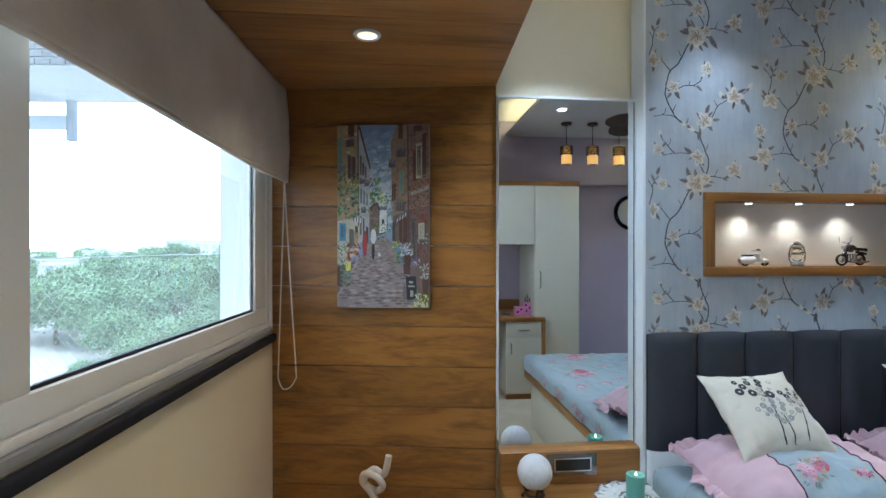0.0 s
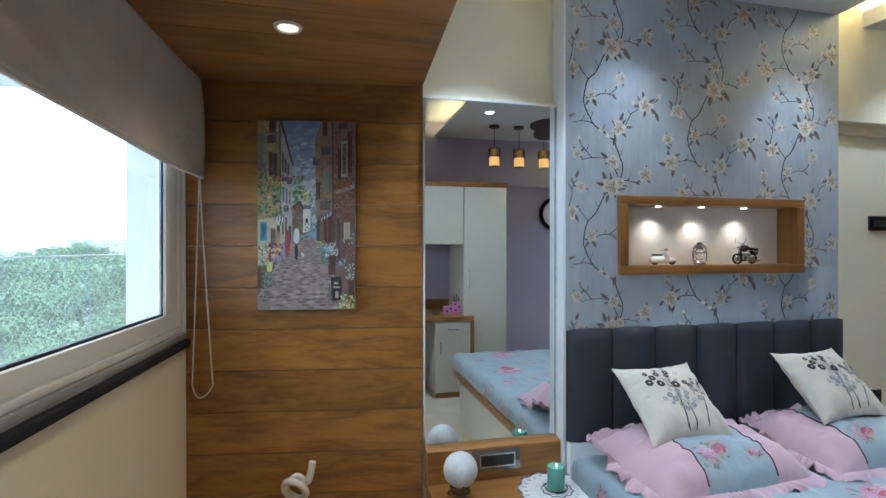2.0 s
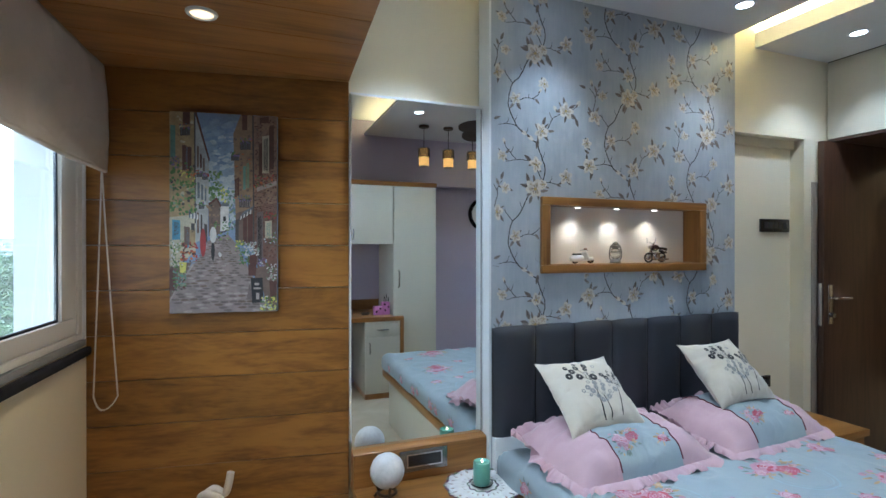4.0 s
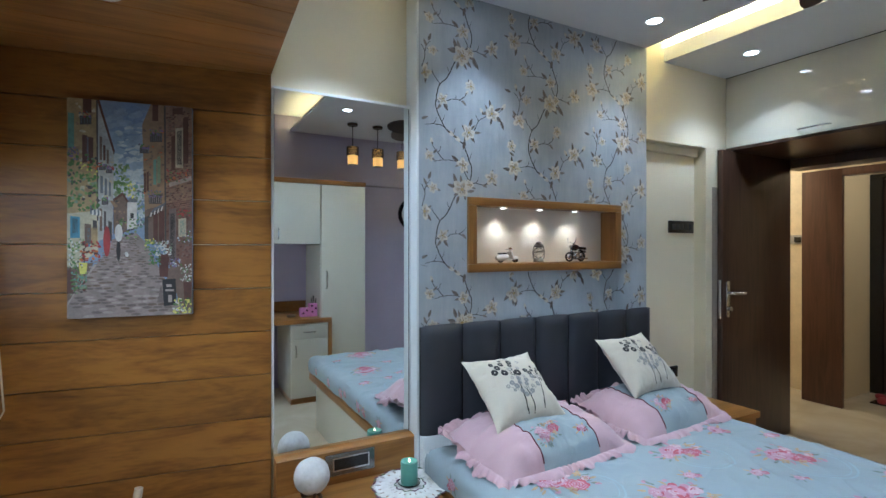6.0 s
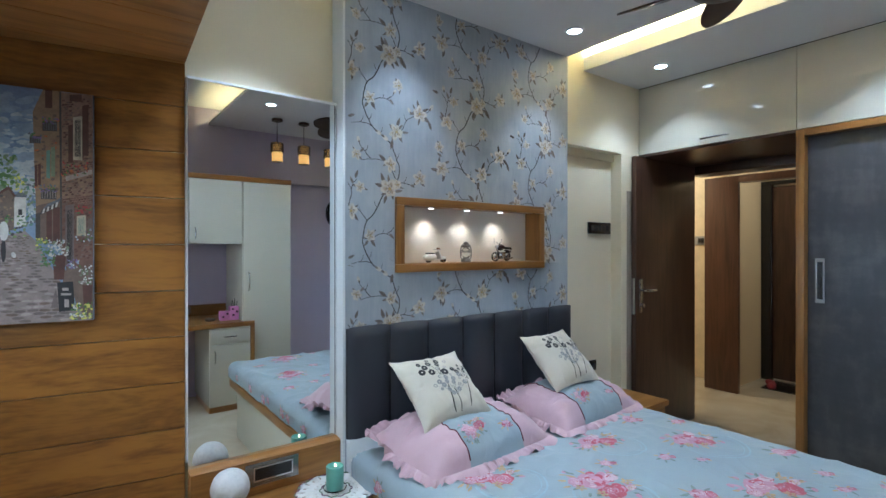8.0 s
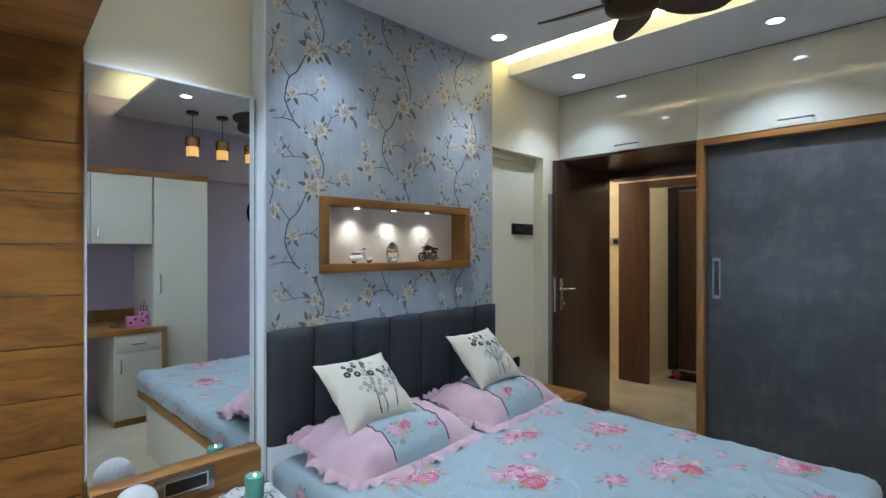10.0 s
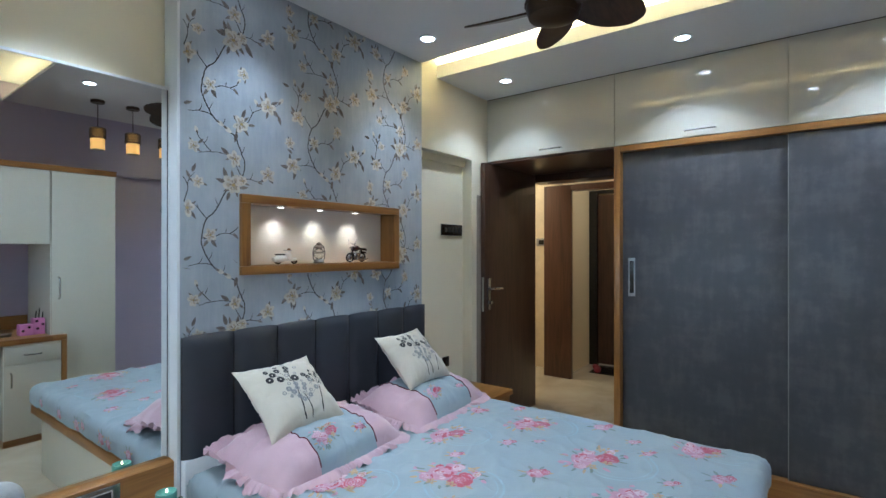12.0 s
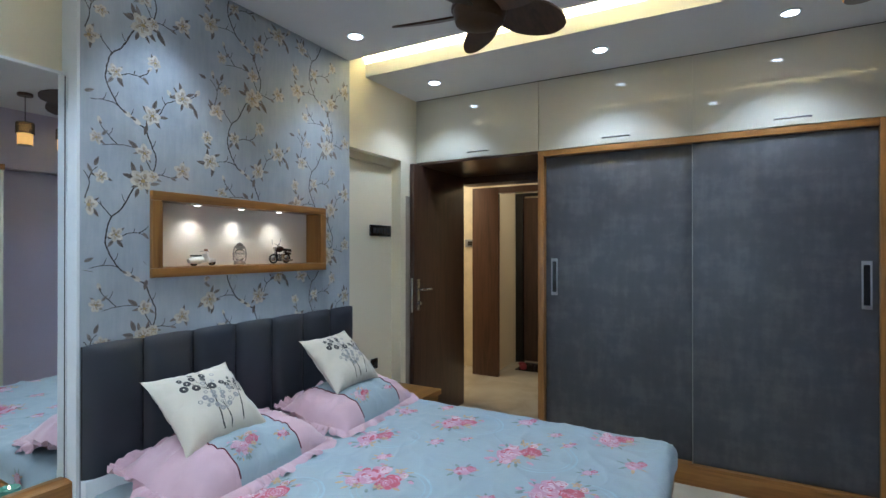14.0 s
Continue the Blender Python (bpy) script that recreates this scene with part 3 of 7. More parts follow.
# ---------------------------------------------------------------- wardrobe and lofts
M_STEEL = plain("satin_steel", (0.36, 0.36, 0.37), 0.42, 0.8, vary=0.05)
WX = 3.365
ward = thing("sliding_wardrobe", "sliding wardrobe with slate grey doors in honey-brown wooden frame", "wardrobe")
part("side_post", box(WX - 0.004, 1.012, 0.0, 4.10, 1.053, 2.066, 0.002), M_WOODZ, ward)
part("side_post", box(WX - 0.004, -0.785, 0.0, 4.10, -0.745, 2.066, 0.002), M_WOODZ, ward)
part("head_rail", box(WX - 0.004, -0.7445, 2.028, 4.10, 1.0115, 2.066, 0.002), M_WOODY, ward)
part("base_rail", box(WX - 0.004, -0.7445, 0.0, 3.60, 1.0115, 0.105, 0.002), M_WOODY, ward)
part("bottom_track", box(WX - 0.012, -0.7445, 0.1055, 3.50, 1.0115, 0.125, 0.002), M_WOODY, ward)
part("back", box(4.085, -0.7445, 0.126, 4.10, 1.0115, 2.027), M_BLACK, ward)
for y0, y1, x, hy in ((0.085, 1.010, WX + 0.046, 0.952), (-0.743, 0.107, WX + 0.016, -0.694)):
    d = part("sliding_door", box(x, y0, 0.127, x + 0.024, y1, 2.026, 0.0015), M_SLATE, ward, "mottled slate grey sliding door")
    h = bmesh.new()
    add_box(h, x - 0.006, hy - 0.022, 1.085, x - 0.0002, hy - 0.014, 1.335, 0.002)
    add_box(h, x - 0.006, hy + 0.014, 1.085, x - 0.0002, hy + 0.022, 1.335, 0.002)
    add_box(h, x - 0.006, hy - 0.0138, 1.085, x - 0.0002, hy + 0.0138, 1.105, 0.002)
    add_box(h, x - 0.006, hy - 0.0138, 1.315, x - 0.0002, hy + 0.0138, 1.335, 0.002)
    hh = part("recessed_handle", h, M_STEEL, d, "brushed steel flush pull")
    part("handle_cup", box(x - 0.002, hy - 0.0137, 1.1055, x - 0.0004, hy + 0.0137, 1.3145), M_BLACK, d)
part("door_edge", box(WX + 0.010, 0.1075, 0.127, WX + 0.016, 0.1115, 2.026), M_TRACK, ward)

loft = thing("loft_cabinets", "glossy cream overhead loft cabinets above wardrobe and door", "overhead cabinets")
part("carcass", box(WX + 0.020, -0.94, 2.072, 4.12, 2.036, CEIL - 0.003), M_CABINET, loft)
part("shadow_gap", box(WX + 0.004, -0.94, CEIL - 0.0055, WX + 0.019, 2.036, CEIL - 0.0005), M_BLACK, loft)
for y0, y1, hy in ((1.051, 2.034, 1.50), (0.108, 1.048, 0.541), (-0.85, 0.105, -0.377)):
    d = part("flap", box(WX, y0, 2.070, WX + 0.019, y1, CEIL - 0.006, 0.0012), M_GLOSS, loft, "glossy cream flap door", smooth=False)
    hd = tube([(WX - 0.001, hy - 0.082, 2.108), (WX - 0.022, hy - 0.080, 2.106), (WX - 0.028, hy - 0.070, 2.106), (WX - 0.028, hy + 0.070, 2.106), (WX - 0.022, hy + 0.080, 2.106), (WX - 0.001, hy + 0.082, 2.108)], 0.0055, 8)
    part("handle", hd, M_CHROME, d, "chrome bar handle")
part("end_panel", box(WX, -0.94, 2.070, WX + 0.019, -0.853, CEIL - 0.006), M_GLOSS, loft)

# ---------------------------------------------------------------- doorway and passage
dw = tagged(new("door_1"), "dark walnut door standing open against the wall", "door", "", "structure")
part("lintel_panel", box(WX + 0.004, 1.054, 2.052, 4.17, 2.036, 2.069), M_DARKWOOD, dw, "dark walnut soffit under the loft")
part("head_frame", box(4.105, 1.16, 1.985, 4.30, 2.035, 2.0515, 0.003), M_DARKWOOD, dw)
part("jamb_frame", box(4.105, 1.10, 0.0, 4.30, 1.159, 2.0515, 0.003), M_DARKWOOD, dw)
part("jamb_frame", box(4.118, 2.028, 0.0, 4.158, 2.039, 2.0515, 0.003), M_DARKWOOD, dw)
leaf = part("leaf", box(3.262, 1.990, 0.012, 4.103, 2.026, 2.048, 0.003), M_DARKWOOD, dw, "dark walnut flush door leaf")
part("lock_plate", box(3.299, 1.9835, 0.93, 3.342, 1.9898, 1.17, 0.003), M_CHROME, leaf, "brushed steel lock plate")
part("lever", tube([(3.322, 1.984, 1.09), (3.322, 1.945, 1.09), (3.337, 1.938, 1.09), (3.437, 1.940, 1.088)], 0.009, 10), M_CHROME, leaf, "steel lever handle")
part("key_turn", tube([(3.322, 1.984, 0.985), (3.322, 1.965, 0.985)], 0.014, 12), M_CHROME, leaf)
part("edge_plate", box(3.2595, 1.998, 0.92, 3.2618, 2.018, 1.18), M_CHROME, leaf)

struct("wall_passage_yellow", box(5.47, 2.32, 0, 5.59, 4.1, 2.70), M_YELLOW, "yellow textured passage wall")
struct("wall_passage_end", box(5.19, 2.205, 0, 6.02, 2.31, 2.70), M_BEIGE, "beige wall beside the far door")
struct("wall_passage_far", box(6.02, 0.2, 0, 6.14, 2.31, 2.70), M_BEIGE, "beige wall of the passage")
struct("wall_passage_south", box(4.3, 0.1, 0, 6.14, 0.2, 2.70), M_BEIGE, "beige wall of the passage")
struct("wall_passage_rear", box(4.30, 4.0, 0, 5.47, 4.12, 2.70), M_YELLOW, "yellow wall at the passage end")
struct("wall_passage_west", box(4.15, 2.09, 0, 4.30, 4.0, 2.70), M_YELLOW, "yellow wall of the passage")
jam = tagged(new("door_2"), "reddish walnut lining of an opening in the passage", "door", "", "structure")
part("lining", box(5.14, 2.092, 0.0, 5.186, 2.405, 2.085, 0.003), M_REDWOOD, jam)
part("head_lining", box(5.14, 0.90, 2.02, 5.26, 2.0915, 2.085, 0.003), M_REDWOOD, jam)
d3 = tagged(new("door_3"), "closed black-brown main door at the passage end", "door", "", "structure")
part("leaf", box(5.985, 0.95, 0.02, 6.012, 2.10, 2.04, 0.004), M_DARKWOOD, d3)
part("frame_post", box(5.960, 2.101, 0.0, 6.018, 2.203, 2.06, 0.004), M_BLACK, d3)
part("frame_head", box(5.960, 0.95, 2.061, 6.018, 2.203, 2.10, 0.004), M_BLACK, d3)
pl = new("passage_lamp", bpy.data.lights.new("passage_lamp", "AREA"))
pl.data.energy, pl.data.size, pl.data.color = 13, 0.35, (1.0, 0.82, 0.55)
pl.matrix_world = pose(4.85, 3.2, 2.66)
hl = new("hall_lamp", bpy.data.lights.new("hall_lamp", "AREA"))
hl.data.energy, hl.data.size, hl.data.color = 6.5, 0.30, (1.0, 0.84, 0.60)
hl.matrix_world = pose(5.45, 1.30, 2.66)
mat_red = tagged(part("door_mat", box(5.55, 1.60, 0.0, 5.92, 2.05, 0.012, 0.004), M_BLACK), "dark doormat in front of the far door", "doormat")
shoe = bmesh.new()
for dx, dy, rot in ((5.62, 1.98, 20), (5.74, 2.03, 35)):
    s = bmesh.new()
    lathe([(0.0, 0.012), (0.035, 0.013), (0.042, 0.028), (0.030, 0.045), (0.0, 0.050)], 14, 0, 0, s)
    moved(s, pose(dx, dy, 0, 0, 0, rot) @ Matrix.Diagonal((2.6, 1, 1, 1)))
    tmp = bpy.data.meshes.new("t"); s.to_mesh(tmp); shoe.from_mesh(tmp); bpy.data.meshes.remove(tmp); s.free()
tagged(part("red_slippers", shoe, plain("red_slipper_cloth", (0.20, 0.015, 0.022), 0.8)), "pair of red slippers on the passage floor", "slippers")

# switch plates
for (x0, z0, x1, z1), par, lab in (((2.885, 1.492, 3.135, 1.572), 2.124, "wide black switchboard plate on the cream wall"), ((2.90, 0.548, 2.97, 0.620), 2.124, "small black power socket on the cream wall")):
    sw = thing("switch_plate", lab, "switchboard")
    part("plate", box(x0, par - 0.014, z0, x1, par - 0.0002, z1, 0.004), M_BLACK, sw)
    w = x1 - x0
    k = 5 if w > 0.2 else 2
    for i in range(k):
        a0 = x0 + 0.02 + (w - 0.04) * i / k
        part("rocker", box(a0 + 0.002, par - 0.019, z0 + 0.02, a0 + (w - 0.04) / k - 0.002, par - 0.0142, z1 - 0.02, 0.002), plain("dark_rocker", (0.03, 0.03, 0.032), 0.2, bump=0), sw)
sw = thing("switch_plate", "small cream switch plate on the passage wall", "switchboard")
part("plate", box(5.458, 2.46, 1.43, 5.4695, 2.66, 1.52, 0.003), M_TRACK, sw)
part("rocker", box(5.452, 2.48, 1.45, 5.4578, 2.54, 1.50, 0.002), M_FRAMEWHITE, sw)
part("rocker", box(5.452, 2.56, 1.45, 5.4578, 2.62, 1.50, 0.002), M_BLACK, sw)

# bedside unit on the far side of the bed
nst = thing("bedside_table", "low honey-brown wooden bedside table beside the bed", "bedside table")
part("top", box(2.535, 1.62, 0.415, 3.03, 2.03, 0.450, 0.004), M_WOODX, nst)
part("carcass", box(2.545, 1.64, 0.05, 3.02, 2.03, 0.4145, 0.003), M_WOODX, nst)
part("plinth", box(2.56, 1.66, 0.0, 3.0, 2.02, 0.05), M_WOODX, nst)

# ---------------------------------------------------------------- ceiling fan
M_FAN = timber("dark_brown_fan_blade", (0.020, 0.010, 0.006), (0.06, 0.030, 0.016), 0.4, "x", 2, knots=False)
M_FANHUB = plain("oiled_bronze", (0.075, 0.048, 0.030), 0.32, 0.75, vary=0.2)
FX, FY, FZ = 1.735, 0.735, 2.262
fan = thing("ceiling_fan", "five-bladed dark brown ceiling fan with bronze motor", "ceiling fan")
part("motor", lathe([(0.0, FZ - 0.055), (0.050, FZ - 0.053), (0.088, FZ - 0.040), (0.098, FZ - 0.010), (0.100, FZ + 0.030), (0.092, FZ + 0.046), (0.060, FZ + 0.060), (0.0, FZ + 0.062)], 32, FX, FY), M_FANHUB, fan)
part("collar", lathe([(0.1005, FZ + 0.004), (0.104, FZ + 0.006), (0.104, FZ + 0.014), (0.1005, FZ + 0.016)], 32, FX, FY), M_FAN, fan)
part("rod", lathe([(0.014, FZ + 0.062), (0.014, CEIL - 0.05)], 14, FX, FY), M_FANHUB, fan)
part("canopy", lathe([(0.018, CEIL - 0.055), (0.055, CEIL - 0.030), (0.060, CEIL - 0.0005)], 24, FX, FY), M_FANHUB, fan)
for k in range(5):
    b = bmesh.new()
    n = 16
    top, bot = [], []
    for i in range(n + 1):
        u = i / n
        r = 0.080 + 0.268 * u
        wide = 0.026 + 0.046 * math.sin(math.pi * min(1, u * 0.93 + 0.06)) ** 0.8
        if u > 0.85:
            wide *= math.sqrt(max(0.02, 1 - ((u - 0.85) / 0.16) ** 2))
        bend = 0.035 * u * u
        for sgn, lst in ((1, top), (-1, bot)):
            y = bend + sgn * wide
            z = -0.012 - sgn * wide * 0.42
            lst.append((b.verts.new((r, y, z + 0.004)), b.verts.new((r, y, z - 0.004))))
    for i in range(n):
        a, c, d, e = top[i], top[i + 1], bot[i], bot[i + 1]
        b.faces.new((a[0], c[0], e[0], d[0])); b.faces.new((d[1], e[1], c[1], a[1]))
        b.faces.new((a[1], c[1], c[0], a[0])); b.faces.new((d[0], e[0], e[1], d[1]))
    b.faces.new((top[0][0], bot[0][0], bot[0][1], top[0][1])); b.faces.new((top[n][1], bot[n][1], bot[n][0], top[n][0]))
    part("blade", b, M_FAN, fan, m=pose(FX, FY, FZ + 0.012, 0, 0, -51 + 72 * k))

# ---------------------------------------------------------------- roman blind
b = bmesh.new()
ns, nz = 70, 22
front = []
for i in range(ns + 1):
    s = 0.006 + 2.6 * i / ns
    zb = 1.682 + 0.045 * max(0.0, min(1.0, (s - 0.35) / 1.0))
    row = []
    for j in range(nz + 1):
        w = j / nz
        z = SOFFIT - 0.002 - (SOFFIT - 0.002 - zb) * w
        n = 0.066 + 0.004 * math.sin(w * math.pi) + 0.006 * noise.noise((s * 3, z * 4, 0)) + 0.004 * noise.noise((s * 9, z * 12, 5)) - 0.010 * (1 - w) ** 3
        row.append(b.verts.new((s + 0.004 * math.sin(w * 6) * (i == 0), n, z)))
    front.append(row)
for i in range(ns):
    for j in range(nz):
        b.faces.new((front[i][j], front[i + 1][j], front[i + 1][j + 1], front[i][j + 1]))
bl = thing("roman_blind", "taupe cloth roman blind pulled halfway up over the window", "blind")
cloth = part("cloth", b, M_BLIND, bl, m=BAY)
md = cloth.modifiers.new("thickness", "SOLIDIFY"); md.thickness, md.offset = 0.006, -1
hem = tube([(0.008 + 2.59 * i / 40, 0.064, 1.684 + 0.045 * max(0.0, min(1.0, (0.008 + 2.59 * i / 40 - 0.35) / 1.0))) for i in range(41)], 0.0085, 10)
part("hem", hem, M_BLIND, bl, m=BAY)
side_hem = tube([(0.011 + 0.002 * math.sin(j * 0.9), 0.067 + 0.004 * math.sin(j / 22 * math.pi) - 0.010 * (1 - j / 22) ** 3, SOFFIT - 0.008 - (SOFFIT - 0.008 - 1.688) * j / 22) for j in range(23)], 0.0065, 8)
part("side_hem", side_hem, M_BLIND, bl, m=BAY)
part("head_rail", moved(box(0.006, 0.004, SOFFIT - 0.045, 2.60, 0.046, SOFFIT - 0.001, 0.003), BAY), M_UPVC, bl)
def cord_points():
    pts = []
    for i in range(60):
        u = i / 59
        a = u * 2 * math.pi
        z = 0.80 + (1.70 - 0.80) * (0.5 + 0.5 * math.cos(a))
        half = 0.004 + 0.055 * (1 - abs((z - 0.80) / 0.9)) ** 1.1 * (1 if 0 < a < math.pi else -0.55) * (1 if z > 0.85 else ((z - 0.80) / 0.05) ** 0.5 if z > 0.80 else 0)
        pts.append((half, 0, z))
    return pts
part("pull_cord", tube(cord_points()[:-1], 0.0028, 6, closed=True), M_CORD, bl, "white beaded pull cord", m=WOODEN @ pose(0.895, 0.035, 0, 0, 0, 180))

# ---------------------------------------------------------------- niche frame, lamps and models
nf = thing("display_niche", "honey-brown wooden surround and shelf of the lit wall niche", "display niche")
OX0, OX1, OZ0, OZ1, FY0 = 1.241, 2.233, 1.280, 1.628, 1.928
part("upright", box(OX0, FY0, OZ0 + 0.038, OX0 + 0.042, 1.949, OZ1 - 0.038, 0.002), M_WOODZ, nf)
part("upright", box(OX1 - 0.042, FY0, OZ0 + 0.038, OX1, 1.949, OZ1 - 0.038, 0.002), M_WOODZ, nf)
part("top_bar", box(OX0, FY0, OZ1 - 0.0375, OX1, 1.949, OZ1, 0.002), M_WOODX, nf)
part("bottom_bar", box(OX0, FY0, OZ0, OX1, 1.949, OZ0 + 0.0375, 0.002), M_WOODX, nf)
part("shelf", box(NX0 + 0.018, 1.9495, NZ0 + 0.002, NX1 - 0.016, 2.0455, NZ0 + 0.0145), M_WOODX, nf)
part("lining_side", box(NX1 - 0.0155, 1.9495, NZ0 + 0.002, NX1 - 0.002, 2.0455, NZ1 - 0.002), M_WOODZ, nf)
part("lining_side", box(NX0 + 0.002, 1.9495, NZ0 + 0.002, NX0 + 0.0175, 2.0455, NZ1 - 0.002), M_WOODZ, nf)
part("lining_top", box(NX0 + 0.018, 1.9495, NZ1 - 0.012, NX1 - 0.016, 2.0455, NZ1 - 0.002), M_WOODX, nf)
M_LEDN = glow("niche_lamp_face", (1.0, 0.93, 0.80), 3.0)
for x in (1.470, 1.700, 1.938):
    t = thing("niche_spotlight", "tiny recessed niche spotlight, lit warm white", "spotlight", "niche spotlights")
    part("rim", lathe([(0.015, 1.5865), (0.021, 1.5868), (0.024, 1.5935), (0.015, 1.5935)], 18, x, 1.984), M_CHROME, t)
    part("lamp_face", lathe([(0.0, 1.5840), (0.010, 1.5843), (0.0140, 1.5858), (0.0140, 1.593)], 18, x, 1.984), M_LEDN, t, "bulging lens")
    spot(x, 1.990, 1.574, 1.25, 112, 1.0, (1.0, 0.89, 0.72)).data.shadow_soft_size = 0.006
SH = NZ0 + 0.0148
M_WHITEP = plain("white_model_paint", (0.75, 0.74, 0.70), 0.25, vary=0.03, bump=0)
M_TIN = plain("aged_pewter", (0.22, 0.20, 0.18), 0.35, 0.85, vary=0.25)
M_TAN = plain("tan_model_leather", (0.25, 0.13, 0.06), 0.5)


def wheel(parent, x, z, r, y, tyre=M_BLACK, rimmat=M_CHROME, fat=0.35):
    w = part("wheel", tube([(x + r * math.cos(a), y, z + r * math.sin(a)) for a in [2 * math.pi * i / 20 for i in range(20)]], r * fat * 0.6, 8, closed=True), tyre, parent)
    b = bmesh.new()
    lathe([(0.0, -r * 0.2), (r * 0.45, -r * 0.2), (r * 0.62, -r * 0.08), (r * 0.62, r * 0.08), (r * 0.45, r * 0.2), (0.0, r * 0.2)], 16, 0, 0, b)
    part("rim", b, rimmat, w, m=pose(x, y, z, 90, 0, 0))


def scooter(x, y):
    t = thing("toy_scooter", "small white die-cast scooter model on the niche shelf", "model scooter", at=pose(x, y, SH) @ Matrix.Diagonal((1.28, 1.28, 0.92, 1)))
    x = y = 0.0
    z = 0.0
    wheel(t, x + 0.036, z + 0.014, 0.011, y, fat=0.5); wheel(t, x - 0.034, z + 0.014, 0.011, y, fat=0.5)
    part("rear_body", moved(lathe([(0.0, -0.032), (0.012, -0.028), (0.019, -0.008), (0.019, 0.010), (0.012, 0.026), (0.0, 0.030)], 16), pose(x - 0.026, y, z + 0.028, 0, 82, 0) @ Matrix.Diagonal((1, 0.75, 1, 1))), M_WHITEP, t)
    part("floorboard", box(x - 0.012, y - 0.010, z + 0.014, x + 0.022, y + 0.010, z + 0.019, 0.002), M_WHITEP, t)
    part("leg_shield", moved(box(-0.003, -0.015, 0.0, 0.003, 0.015, 0.044, 0.002), pose(x + 0.021, y, z + 0.016, 0, -16, 0)), M_WHITEP, t)
    part("front_mudguard", moved(lathe([(0.0, -0.012), (0.010, -0.008), (0.013, 0.0), (0.008, 0.007), (0.0, 0.009)], 14), pose(x + 0.036, y, z + 0.026) @ Matrix.Diagonal((1.2, 0.7, 1, 1))), M_WHITEP, t)
    part("steering_column", tube([(x + 0.030, y, z + 0.026), (x + 0.012, y, z + 0.068)], 0.003, 8), M_WHITEP, t)
    part("handlebar", tube([(x + 0.006, y - 0.022, z + 0.070), (x + 0.012, y, z + 0.072), (x + 0.006, y + 0.022, z + 0.070)], 0.0025, 8), M_CHROME, t)
    part("headlamp", lathe([(0.0, z + 0.070), (0.006, z + 0.072), (0.007, z + 0.079), (0.0, z + 0.083)], 12, x + 0.013, y), M_TAN, t)
    part("saddle", box(x - 0.044, y - 0.009, z + 0.045, x - 0.008, y + 0.009, z + 0.053, 0.004), M_BLACK, t)


def lantern(x, y):
    t = thing("toy_lantern", "small pewter hurricane lantern ornament on the niche shelf", "lantern", at=pose(x, y, SH) @ Matrix.Scale(1.08, 4))
    x = y = 0.0
    z = 0.0
    part("base", lathe([(0.024, z), (0.026, z + 0.004), (0.022, z + 0.014), (0.014, z + 0.020), (0.0, z + 0.020)], 20, x, y), M_TIN, t)
    part("globe", lathe([(0.013, z + 0.020), (0.024, z + 0.034), (0.026, z + 0.046), (0.020, z + 0.060), (0.012, z + 0.068)], 20, x, y), glass("lantern_glass", (0.85, 0.84, 0.80), 0.15), t)
    part("cap", lathe([(0.012, z + 0.068), (0.020, z + 0.071), (0.018, z + 0.078), (0.009, z + 0.083), (0.014, z + 0.088), (0.012, z + 0.094), (0.004, z + 0.097), (0.0, z + 0.100)], 20, x, y), M_TIN, t)
    for s in (-1, 1):
        part("side_tube", tube([(x + s * 0.020, y, z + 0.008), (x + s * 0.033, y, z + 0.022), (x + s * 0.035, y, z + 0.050), (x + s * 0.027, y, z + 0.078), (x + s * 0.010, y, z + 0.088)], 0.0028, 8), M_TIN, t)
    part("guard_ring", tube([(x + 0.027 * math.cos(a), y + 0.027 * math.sin(a), z + 0.046) for a in [2 * math.pi * i / 20 for i in range(20)]], 0.0012, 6, closed=True), M_TIN, t)


